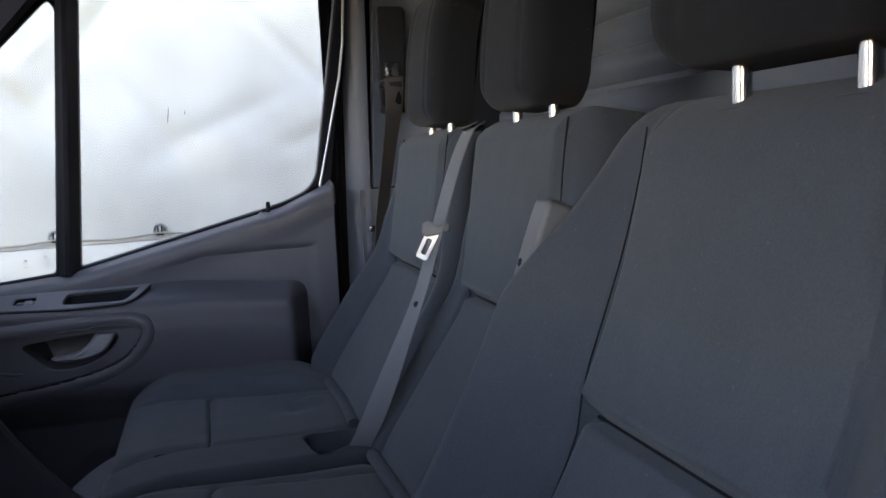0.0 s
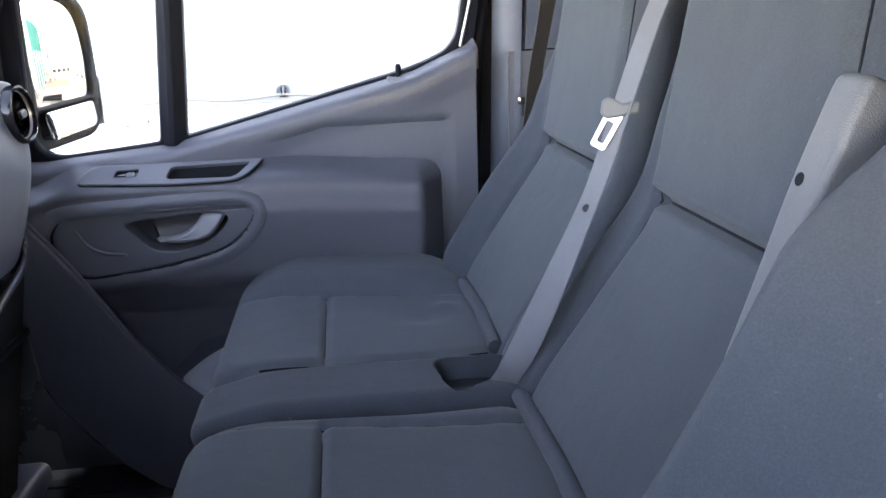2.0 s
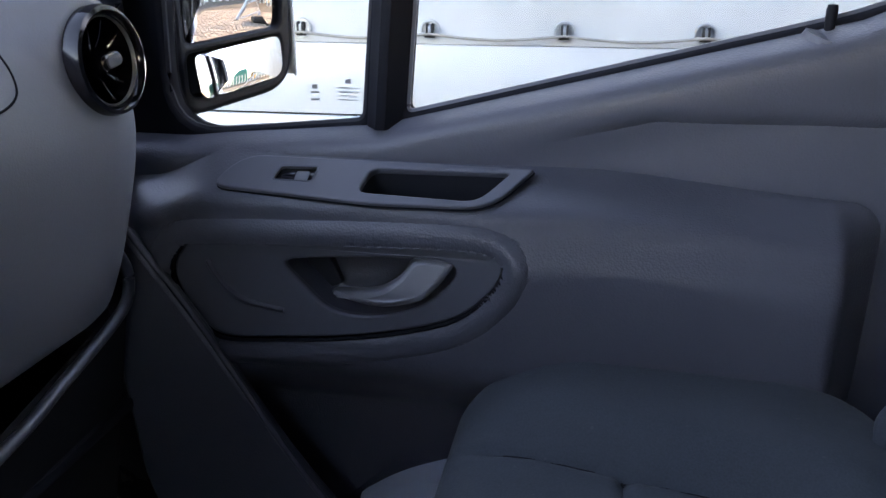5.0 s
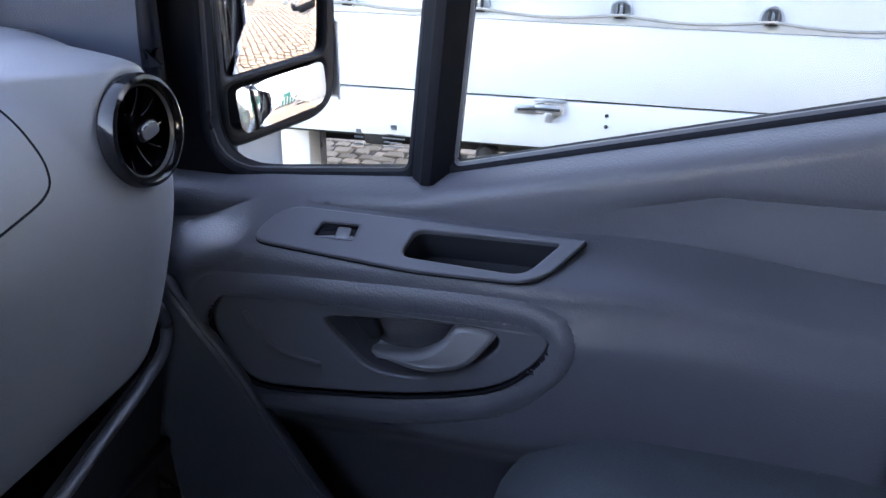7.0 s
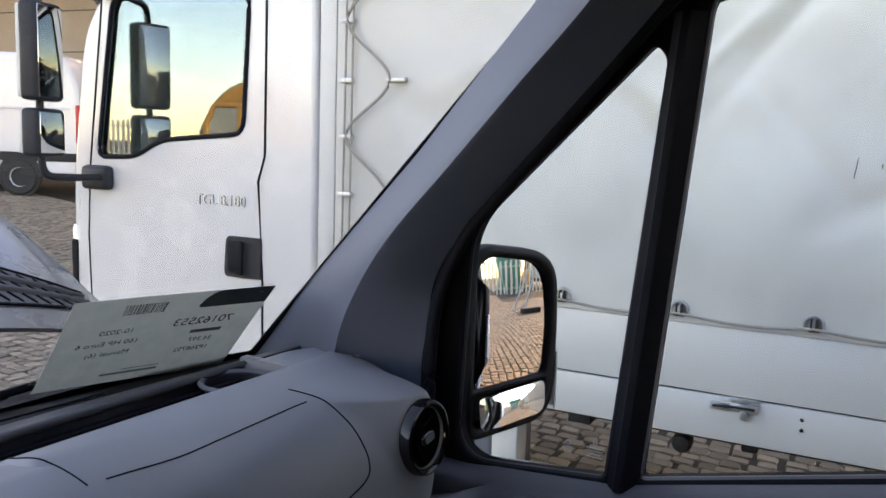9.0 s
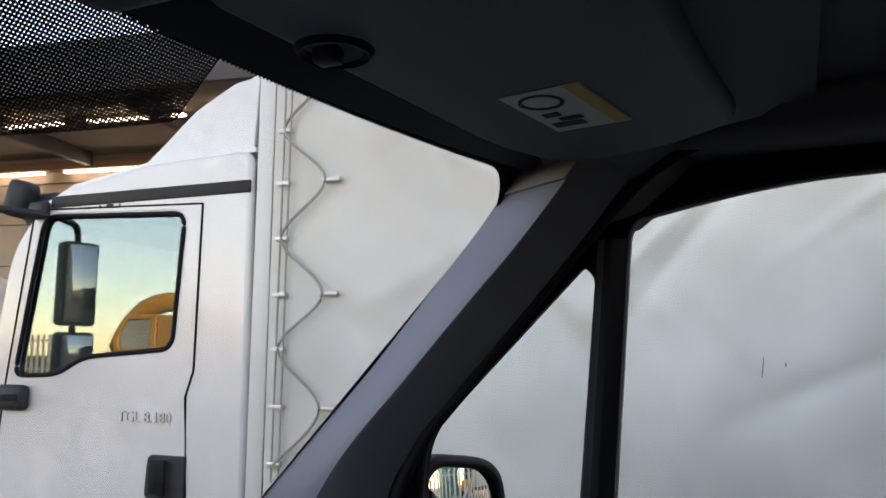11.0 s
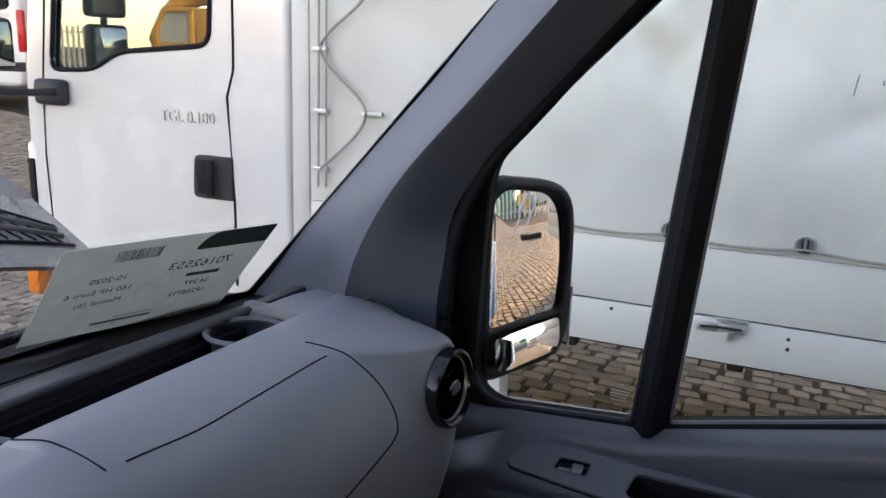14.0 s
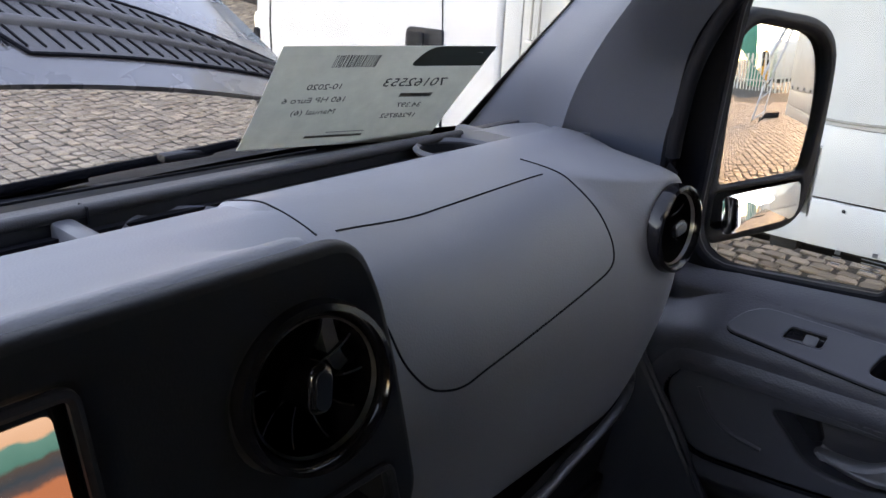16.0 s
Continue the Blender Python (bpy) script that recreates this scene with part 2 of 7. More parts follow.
M_WALL = mat("warehouse_panel", (0.36, 0.31, 0.26), 0.7, 0, 0.2, 6, 0.06, 0.6)
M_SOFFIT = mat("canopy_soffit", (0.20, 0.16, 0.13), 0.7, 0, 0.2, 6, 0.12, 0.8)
M_YELLOWISH = mat("rust_toned_steel", (0.33, 0.20, 0.12), 0.6, 0, 0.2, 6, 0.15, 1)
# opaque pale colour stands in for the reflections on the digger's glass
M_PALEGLASS = mat("pale_reflection_glass", (0.40, 0.44, 0.42), 0.15, 0, 0.05, 20, 0.25, 2)
M_ROOFDK = mat("canopy_dark_steel", (0.05, 0.05, 0.055), 0.6, 0, 0.2, 4, 0.2, 1)
M_YELLOW = mat("digger_yellow", (0.62, 0.30, 0.03), 0.4, 0, 0.1, 30, 0.1, 3)
M_TEAL = mat("teal_container_paint", (0.02, 0.22, 0.17), 0.5, 0, 0.2, 20, 0.15, 2)
M_RED = mat("red_lamp_lens", (0.55, 0.02, 0.02), 0.2, 0, 0, vary=0.05)
M_ORANGE = mat("orange_lamp_lens", (0.75, 0.18, 0.02), 0.25, 0, 0, vary=0.05)
M_SHELL = mat("black_mirror_shell", (0.010, 0.012, 0.017), 0.45, 0, 0.15, 500, 0.08, 8, spec=0.25)
M_LENS = mat("clear_ribbed_lens", (0.75, 0.76, 0.77), 0.2, 0, 0.6, 250, 0.05, 20)
M_FENCE = mat("galvanised_fence", (0.62, 0.62, 0.58), 0.5, 0.2, 0.1, 60, 0.1, 4)
M_LABEL = mat("visor_sticker", (0.55, 0.55, 0.50), 0.6)
M_LABELY = mat("sticker_yellow", (0.55, 0.42, 0.08), 0.6)
M_TUBE = bpy.data.materials.new("lamp_tube_glow")
M_TUBE.use_nodes = True
M_TUBE.node_tree.nodes["Principled BSDF"].inputs["Emission Color"].default_value = (1, 0.9, 0.75, 1)
M_TUBE.node_tree.nodes["Principled BSDF"].inputs["Emission Strength"].default_value = 1.6

# lit display with a beach picture: sand, shore and pale sky
M_DISPLAY = bpy.data.materials.new("display_picture")
M_DISPLAY.use_nodes = True
dn_, dl_ = M_DISPLAY.node_tree.nodes, M_DISPLAY.node_tree.links
dco_, dse_, dno_, dma_, dra_ = dn_.new("ShaderNodeTexCoord"), dn_.new("ShaderNodeSeparateXYZ"), dn_.new("ShaderNodeTexNoise"), dn_.new("ShaderNodeMath"), dn_.new("ShaderNodeValToRGB")
dno_.inputs["Scale"].default_value, dno_.inputs["Detail"].default_value = 90, 4
dma_.operation = "MULTIPLY_ADD"
dma_.inputs[1].default_value = 0.010
dmr_ = dn_.new("ShaderNodeMapRange")
dmr_.inputs["From Min"].default_value, dmr_.inputs["From Max"].default_value = 1.379, 1.491
dl_.new(dco_.outputs["Object"], dse_.inputs[0]); dl_.new(dco_.outputs["Object"], dno_.inputs["Vector"])
dl_.new(dno_.outputs["Fac"], dma_.inputs[0]); dl_.new(dse_.outputs["Z"], dma_.inputs[2])
dl_.new(dma_.outputs[0], dmr_.inputs["Value"]); dl_.new(dmr_.outputs["Result"], dra_.inputs[0])
dst_ = [(0.0, (0.42, 0.18, 0.10)), (0.64, (0.42, 0.18, 0.10)), (0.66, (0.10, 0.08, 0.08)), (0.70, (0.035, 0.06, 0.085)), (0.76, (0.07, 0.07, 0.07)), (0.78, (0.05, 0.21, 0.20)), (0.84, (0.08, 0.27, 0.26)), (0.86, (0.60, 0.45, 0.33)), (1.0, (0.72, 0.58, 0.46))]
while len(dra_.color_ramp.elements) < len(dst_):
    dra_.color_ramp.elements.new(0.5)
for e_, (p_, c_) in zip(dra_.color_ramp.elements, dst_):
    e_.position, e_.color = p_, (*c_, 1)
db_ = dn_["Principled BSDF"]
db_.inputs["Base Color"].default_value, db_.inputs["Roughness"].default_value = (0.01, 0.01, 0.01, 1), 0.2
dl_.new(dra_.outputs["Color"], db_.inputs["Emission Color"])
db_.inputs["Emission Strength"].default_value = 0.05

# ---------------------------------------------------------------- mesh helpers
def finish(me, material, angle=40):
    me.materials.append(material)
    for p in me.polygons:
        p.use_smooth = True
    me.set_sharp_from_angle(angle=radians(angle))
    return me


def raw(verts, faces, material, angle=40):
    me = bpy.data.meshes.new("mesh")
    me.from_pydata([tuple(v) for v in verts], [], faces)
    me.validate()
    bm = bmesh.new()
    bm.from_mesh(me)
    bmesh.ops.recalc_face_normals(bm, faces=bm.faces)
    bm.to_mesh(me)
    bm.free()
    return finish(me, material, angle)


def part(name, me, parent=None, label="", m=None):
    ob = new(name, me)
    if m is not None:
        ob.matrix_world = m
    if parent is not None:
        ob.parent = parent
        ob.matrix_parent_inverse = parent.matrix_basis.inverted()
    if label:
        ob["label"] = label
    return ob


def thing(name, label, category, at=(0, 0, 0), group="", kind=""):
    ob = new(name)
    ob.location = at
    ob.empty_display_size = 0.05
    return tagged(ob, label, category, group, kind)


def box(x0, x1, y0, y1, z0, z1, material, bevel=0.004, seg=2):
    bm = bmesh.new()
    bmesh.ops.create_cube(bm, size=1)
    for v in bm.verts:
        v.co = Vector((x0 + (v.co.x + 0.5) * (x1 - x0), y0 + (v.co.y + 0.5) * (y1 - y0), z0 + (v.co.z + 0.5) * (z1 - z0)))
    if bevel:
        bmesh.ops.bevel(bm, geom=bm.edges[:], offset=bevel, segments=seg, profile=0.5, affect="EDGES")
    me = bpy.data.meshes.new("box")
    bm.to_mesh(me)
    bm.free()
    return finish(me, material)


def join(*meshes):
    """one mesh of several, with their materials"""
    out = bmesh.new()
    mats = []
    for me in meshes:
        first = len(out.faces)
        out.from_mesh(me)
        out.faces.ensure_lookup_table()
        offs = {}
        for i, mm in enumerate(me.materials):
            if mm not in mats:
                mats.append(mm)
            offs[i] = mats.index(mm)
        for f in out.faces[first:]:
            f.material_index = offs.get(f.material_index, 0)
    me = bpy.data.meshes.new("joined")
    out.to_mesh(me)
    out.free()
    for mm in mats:
        me.materials.append(mm)
    return me


def moved(me, m):
    me.transform(m)
    return me


def rounded(poly, r, n=5):
    """polygon with its corners rounded; r one radius or one a corner"""
    out, k = [], len(poly)
    for i, p in enumerate(poly):
        ri = r[i] if isinstance(r, (list, tuple)) else r
        p, a, b = Vector(p), Vector(poly[i - 1]), Vector(poly[(i + 1) % k])
        da, db = (a - p), (b - p)
        cut = min(ri, da.length * 0.49, db.length * 0.49)
        if cut < 1e-5:
            out.append(p)
            continue
        s, e = p + da.normalized() * cut, p + db.normalized() * cut
        for j in range(n + 1):
            t = j / n
            out.append(s * (1 - t) ** 2 + p * 2 * t * (1 - t) + e * t * t)
    return out


def plate(outer, holes, frame_m, thick, material, bevel=0.003, angle=40):
    """flat panel from a 2D outline with holes, extruded both ways by thick/2, laid by a matrix"""
    cu = bpy.data.curves.new("outline", "CURVE")
    cu.dimensions, cu.fill_mode = "2D", "BOTH"
    cu.extrude, cu.bevel_depth, cu.bevel_resolution = max(thick / 2 - bevel, 0.0001), bevel, 2
    cu.offset = -bevel
    for ring in [outer, *holes]:
        sp = cu.splines.new("POLY")
        sp.points.add(len(ring) - 1)
        for q, p in zip(sp.points, ring):
            q.co = (p[0], p[1], 0, 1)
        sp.use_cyclic_u = True
    ob = new("outline", cu)
    dg = bpy.context.evaluated_depsgraph_get()
    me = bpy.data.meshes.new_from_object(ob.evaluated_get(dg))
    bpy.data.objects.remove(ob)
    bpy.data.curves.remove(cu)
    me.materials.clear()
    me.transform(frame_m)
    return finish(me, material, angle)


def XZ(y):
    """outline (x, z) to a panel standing at that y"""
    return Matrix(((1, 0, 0, 0), (0, 0, -1, y), (0, 1, 0, 0), (0, 0, 0, 1)))


def YZ(x):
    """outline (y, z) to a panel standing at that x"""
    return Matrix(((0, 0, 1, x), (1, 0, 0, 0), (0, 1, 0, 0), (0, 0, 0, 1)))


def basis(origin, xdir, zdir):
    """matrix with local z along zdir and local x near xdir"""
    z = Vector(zdir).normalized()
    x = Vector(xdir)
    x = (x - z * x.dot(z)).normalized()
    y = z.cross(x)
    return Matrix(((x.x, y.x, z.x, origin[0]), (x.y, y.y, z.y, origin[1]), (x.z, y.z, z.z, origin[2]), (0, 0, 0, 1)))


def tube(pts, r, material, n=8, closed=False, flat=1.0, up=(0, 0, 1)):
    """round rod along points; flat squashes it to a strip"""
    pts = [Vector(p) for p in pts]
    vs, fs, k = [], [], len(pts)
    for i, p in enumerate(pts):
        a = pts[(i - 1) % k] if closed or i else p
        b = pts[(i + 1) % k] if closed or i < k - 1 else p
        d = (b - a).normalized()
        s = d.cross(Vector(up))
        s = s.normalized() if s.length > 1e-4 else d.orthogonal().normalized()
        t = s.cross(d)
        rr = r[i] if isinstance(r, (list, tuple)) else r
        for j in range(n):
            w = 2 * math.pi * j / n
            vs.append(p + s * math.cos(w) * rr + t * math.sin(w) * rr * flat)
    for i in range(k if closed else k - 1):
        for j in range(n):
            a, b = i * n + j, i * n + (j + 1) % n
            c, d = ((i + 1) % k) * n + (j + 1) % n, ((i + 1) % k) * n + j
            fs.append((a, b, c, d))
    if not closed:
        fs += [tuple(range(n - 1, -1, -1)), tuple((k - 1) * n + j for j in range(n))]
    return raw(vs, fs, material, 50)


def smooth_path(pts, n=8):
    """points on a smooth curve through pts"""
    pts = [Vector(p) for p in pts]
    out = []
    for i in range(len(pts) - 1):
        p0, p1, p2, p3 = pts[max(i - 1, 0)], pts[i], pts[i + 1], pts[min(i + 2, len(pts) - 1)]
        for j in range(n):
            t = j / n
            out.append(0.5 * (2 * p1 + (p2 - p0) * t + (2 * p0 - 5 * p1 + 4 * p2 - p3) * t * t + (3 * p1 - p0 - 3 * p2 + p3) * t ** 3))
    return out + [pts[-1]]


def lathe(profile, material, n=40, m=None, angle=40):
    """turned shape round local z: profile of (radius, height)"""
    vs, fs, k = [], [], len(profile)
    for r, h in profile:
        for j in range(n):
            w = 2 * math.pi * j / n
            vs.append((r * math.cos(w), r * math.sin(w), h))
    for i in range(k - 1):
        for j in range(n):
            fs.append((i * n + j, i * n + (j + 1) % n, (i + 1) * n + (j + 1) % n, (i + 1) * n + j))
    me = raw(vs, fs, material, angle)
    return moved(me, m) if m is not None else me


def shell(P, thick, material, angle=40, flip=False):
    """sheet through a grid of points, with thickness away from its face"""
    P = [[Vector(p) for p in row] for row in P]
    nu, nv = len(P), len(P[0])
    N = []
    for i in range(nu):
        for j in range(nv):
            a = P[min(i + 1, nu - 1)][j] - P[max(i - 1, 0)][j]
            b = P[i][min(j + 1, nv - 1)] - P[i][max(j - 1, 0)]
            c = a.cross(b)
            N.append(c.normalized() * (-1 if flip else 1) if c.length > 1e-12 else Vector((0, 0, 0)))
    vs = [P[i][j] for i in range(nu) for j in range(nv)]
    vs += [P[i][j] - N[i * nv + j] * thick for i in range(nu) for j in range(nv)]
    o = nu * nv
    fs = []
    for i in range(nu - 1):
        for j in range(nv - 1):
            a, b, c, d = i * nv + j, (i + 1) * nv + j, (i + 1) * nv + j + 1, i * nv + j + 1
            fs += [(a, b, c, d), (o + a, o + d, o + c, o + b)]
    rim = [i * nv for i in range(nu)] + [(nu - 1) * nv + j for j in range(1, nv)] + [i * nv + nv - 1 for i in range(nu - 2, -1, -1)] + [j for j in range(nv - 2, 0, -1)]
    for q in range(len(rim)):
        a, b = rim[q], rim[(q + 1) % len(rim)]
        fs.append((a, o + a, o + b, b))
    return raw(vs, fs, material, angle)


def ease(t):
    t = min(max(t, 0.0), 1.0)
    return t * t * (3 - 2 * t)


def lerp_path(pts, s):
    """point of a polyline at s in 0..1, by length, smoothed"""
    d = [0.0]
    for a, b in zip(pts, pts[1:]):
        d.append(d[-1] + (Vector(b) - Vector(a)).length)
    q = s * d[-1]
    for i in range(len(pts) - 1):
        if q <= d[i + 1] or i == len(pts) - 2:
            t = (q - d[i]) / max(d[i + 1] - d[i], 1e-9)
            return Vector(pts[i]).lerp(Vector(pts[i + 1]), t)


def spine_of(pts):
    """smooth side line (x, z): place and outward normal by length"""
    fine = smooth_path([(p[0], p[1], 0) for p in pts], 10)
    d = [0.0]
    for a, b in zip(fine, fine[1:]):
        d.append(d[-1] + (b - a).length)

    def at(v):
        v = min(max(v, 0), d[-1] - 1e-6)
        i = max(k for k in range(len(d)) if d[k] <= v)
        i = min(i, len(fine) - 2)
        t = (v - d[i]) / (d[i + 1] - d[i])
        p = fine[i].lerp(fine[i + 1], t)
        e = (fine[min(i + 2, len(fine) - 1)] - fine[max(i - 1, 0)]).normalized()
        return p.x, p.y, -e.y, e.x
    return at, d[-1]


def pad(pts, yc, width, r, R, thick, material, bump=None, taper=None, nu=40, nv=40, zone=None, shaded=None):
    """upholstered block: follows the side line pts, its face rounded at the rim by r, its outline's corners by R"""
    at, L = spine_of(pts)
    def marks(n, length):
        k = 7
        ed = [r * (1 - math.cos(i / k * math.pi / 2)) for i in range(k)]
        mid = [r + (length - 2 * r) * i / (n - 1) for i in range(n)]
        return ed + mid + [length - e for e in reversed(ed)]
    us, vsx = marks(nu, width), marks(nv, L)
    P = []
    for u in us:
        row = []
        for v in vsx:
            cu, cv = min(u, width - u), min(v, L - v)
            uu, vv, d = u, v, min(cu, cv)
            if cu < R and cv < R:
                a, b = 1 - cu / R, 1 - cv / R
                a2, b2 = a * math.sqrt(1 - b * b / 2), b * math.sqrt(1 - a * a / 2)
                uu = R * (1 - a2) if u < width / 2 else width - R * (1 - a2)
                vv = R * (1 - b2) if v < L / 2 else L - R * (1 - b2)
                d = R * (1 - math.hypot(a2, b2))
            q = min(max(d, 0) / r, 1)
            w = -r * (1 - math.sqrt(max(0, 1 - (1 - q) ** 2)))
            y = (uu - width / 2) * (taper(vv / L) if taper else 1.0)
            if bump:
                w += bump(yc + y, vv / L) * ease(d / r)
            x, z, nx, nz = at(vv)
            row.append(Vector((x + nx * w, yc + y, z + nz * w)))
        P.append(row)
    n, m2 = len(us), len(vsx)
    rim = [(i, 0) for i in range(n)] + [(n - 1, j) for j in range(1, m2)] + [(i, m2 - 1) for i in range(n - 2, -1, -1)] + [(0, j) for j in range(m2 - 2, 0, -1)]
    verts = [p for row in P for p in row]
    faces = [(i * m2 + j, (i + 1) * m2 + j, (i + 1) * m2 + j + 1, i * m2 + j + 1) for i in range(n - 1) for j in range(m2 - 1)]
    base = len(verts)
    back = []
    for i, j in rim:
        x, z, nx, nz = at(vsx[j])
        p = P[i][j]
        back.append(Vector((p.x - nx * (thick - r), p.y, p.z - nz * (thick - r))))
    verts += back
    k = len(rim)
    for q in range(k):
        a, b = rim[q], rim[(q + 1) % k]
        faces.append((a[0] * m2 + a[1], base + q, base + (q + 1) % k, b[0] * m2 + b[1]))
    faces.append(tuple(base + q for q in range(k)))
    me = raw(verts, faces, material, 60)
    if zone:
        # faces in the zone take the darker cloth that paints their shade
        me.materials.append(shaded)
        for i in range(n - 1):
            for j in range(m2 - 1):
                v = (vsx[j] + vsx[j + 1]) / 2 / L
                y = yc + ((us[i] + us[i + 1]) / 2 - width / 2) * (taper(v) if taper else 1.0)
                if zone(y, v):
                    me.polygons[i * (m2 - 1) + j].material_index = 1
        for q in range((n - 1) * (m2 - 1), len(me.polygons)):
            me.polygons[q].material_index = 1
    return me


def text_mesh(s, size, material, m, extrude=0.0002, align="CENTER", shear=0.0):
    cu = bpy.data.curves.new("words", "FONT")
    cu.body, cu.size, cu.extrude, cu.align_x, cu.shear = s, size, extrude, align, shear
    ob = new("words", cu)
    me = bpy.data.meshes.new_from_object(ob.evaluated_get(bpy.context.evaluated_depsgraph_get()))
    bpy.data.objects.remove(ob)
    bpy.data.curves.remove(cu)
    me.materials.clear()
    me.transform(m)
    me.materials.append(material)
    return me


def groove(a, w):
    return math.exp(-(a / w) ** 2)

# ---------------------------------------------------------------- cab shell
floor = tagged(part("floor", box(-1.6, 0.36, -0.93, 0.93, 0.56, 0.615, M_RUBBER, 0.004)), "dark ribbed rubber mat on the cab floor", "floor", kind="structure")
rows = []
for i in range(26):
    y = -0.9 + i * 0.07
    rows.append(box(-1.35, -0.55, y, y + 0.03, 0.614, 0.620, M_RUBBER, 0.002, 1))
part("mat_rib", join(*rows), floor)
# kick panel under the dash and front bulkhead
part("toe_board", shell([[(-1.62 + 0.2 * ease(k / 8), y, 0.6 + 0.75 * k / 8) for k in range(9)] for y in (-0.93, -0.3, 0.3, 0.93)], 0.02, M_DARK), floor)
# metal foot rest by the door
part("footrest", box(-1.30, -1.02, 0.70, 0.90, 0.60, 0.66, M_BULK, 0.02, 3), floor, "grey painted footrest")

# windscreen: raked and bowed sheet
def ws(y, z, inset=0.0):
    return Vector((-0.817 - (1.937 - z) * 0.917 - 0.14 * (1 - (y / 0.84) ** 2) + inset, y, z))


windscreen = thing("window_1", "raked laminated windscreen with black printed rim", "windscreen", (-1.3, 0, 1.4), kind="structure")
nY, nZ = 24, 16
pane = part("pane", shell([[ws(-0.86 + 1.72 * i / nY, 1.33 + 0.73 * j / nZ) for j in range(nZ + 1)] for i in range(nY + 1)], 0.005, M_SCREENGLASS, flip=False), windscreen)
pane.visible_shadow = False


def ws_strip(name, fn, n, material, uv=False):
    """thin print on the inner face of the windscreen: fn(t) gives its two rims (y, z)"""
    vs, fs = [], []
    me = bpy.data.meshes.new("print")
    cols = 14
    for i in range(n + 1):
        (ya, za), (yb, zb) = fn(i / n)
        for j in range(cols + 1):
            t = j / cols
            vs.append(ws(ya + (yb - ya) * t, za + (zb - za) * t, 0.004))
    for i in range(n):
        for j in range(cols):
            a = i * (cols + 1) + j
            fs.append((a, a + 1, a + cols + 2, a + cols + 1))
    me.from_pydata([tuple(v) for v in vs], [], fs)
    if uv:
        lay = me.uv_layers.new(name="uv")
        for lp in me.loops:
            v = me.vertices[lp.vertex_index].co
            lay.data[lp.index].uv = (v.y + 2, v.z * 1.357)
    finish(me, material)
    return part(name, me, windscreen)


ws_strip("side_print", lambda t: ((0.832 - 0.004 * (round(t * 400) % 2), 1.34 + 0.72 * t), (0.875, 1.34 + 0.72 * t)), 400, M_BLACK)
ws_strip("side_print", lambda t: ((-0.80, 1.34 + 0.72 * t), (-0.87, 1.34 + 0.72 * t)), 40, M_BLACK)
ws_strip("top_print", lambda t: ((-0.86 + 1.72 * t, 2.022 - 0.012 * t * t - 0.030 * max(0.0, (t - 0.938) / 0.035) ** 2 + 0.0018 * (round(t * 700) % 2)), (-0.86 + 1.72 * t, 2.07)), 700, M_BLACK)
ws_strip("bottom_print", lambda t: ((-0.86 + 1.72 * t, 1.33), (-0.86 + 1.72 * t, 1.352 + 0.062 * ease((t - 0.5) / 0.5))), 60, M_BLACK)
# dotted field round the inner mirror's foot
ws_strip("dotted_print", lambda t: ((-0.30 + 0.62 * t, 1.885 + 0.10 * abs(t - 0.45) ** 1.5 * 2), (-0.30 + 0.62 * t, 2.03)), 40, M_DOTS, True)
# black sheet on the glass, added in place of the inner mirror's housing
ws_strip("housing_sheet", lambda t: ((-0.30, 1.895 + 0.135 * t), (0.071 + 0.032 * t, 1.895 + 0.135 * t)), 24, M_BLACK)

# headliner with overhead shelf and visor
ceiling = thing("ceiling", "dark grey moulded headliner over the cab", "ceiling", (0, 0, 2.05), kind="structure")
lin = []
for i in range(31):
    y = -0.95 + 1.9 * i / 30
    row = []
    for j in range(29):
        edge = 2.085 - 0.14 * (abs(y) / 0.95) ** 6
        x0 = ws(y, edge).x + 0.03
        x = x0 + (0.40 - x0) * j / 28
        edge += 0.14 * (abs(y) / 0.95) ** 6 * ease((x + 0.64) / 0.18) * 0.9
        z = edge + 0.05 * ease((x + 0.75) / 0.5)
        row.append((x, y, z))
    lin.append(row)
part("liner", shell(lin, -0.02, M_LINER), ceiling)
# lowered front pod over the passenger, with its rounded rim
pod = []
for i in range(25):
    y = 0.22 + 0.62 * i / 24
    row = []
    for j in range(21):
        x = -0.80 + 0.42 * j / 20
        ex = min((x + 0.80) / 0.05, (-0.38 - x) / 0.10, (y - 0.22) / 0.08, (0.84 - y) / 0.08)
        row.append((x, y, 2.100 - 0.045 * ease(ex)))
    pod.append(row)
part("overhead_shelf", shell(pod, -0.02, M_LINER), ceiling)
part("front_rail", shell([[ws(-0.85 + 1.7 * i / 30, 2.02) + Vector((0.012 + 0.11 * k / 6, 0, 0.003 + 0.012 * math.sin(k / 6 * math.pi) + 0.06 * (k / 6) ** 2)) for k in range(7)] for i in range(31)], -0.012, M_DARK), ceiling)
part("console", box(-0.86, -0.52, -0.24, 0.20, 2.00, 2.08, M_DARK, 0.02, 3), ceiling, "dark overhead console")
part("mirror_foot", box(-0.98, -0.90, -0.06, 0.08, 1.93, 2.02, M_BLACK, 0.015, 3), ceiling)
visor = thing("sun_visor", "dark grey folded sun visor with a warning sticker", "sun visor", (-0.62, 0.58, 2.03))
part("blade", plate(rounded([(-0.795, 0.21), (-0.769, 0.404), (-0.735, 0.68), (-0.68, 0.80), (-0.55, 0.762), (-0.455, 0.68), (-0.474, 0.505), (-0.49, 0.21)], [0.03, 0.1, 0.06, 0.06, 0.05, 0.03, 0.1, 0.03], 6), [], Matrix.Translation((0, 0, 2.026)), 0.026, M_LINER, 0.010), visor)
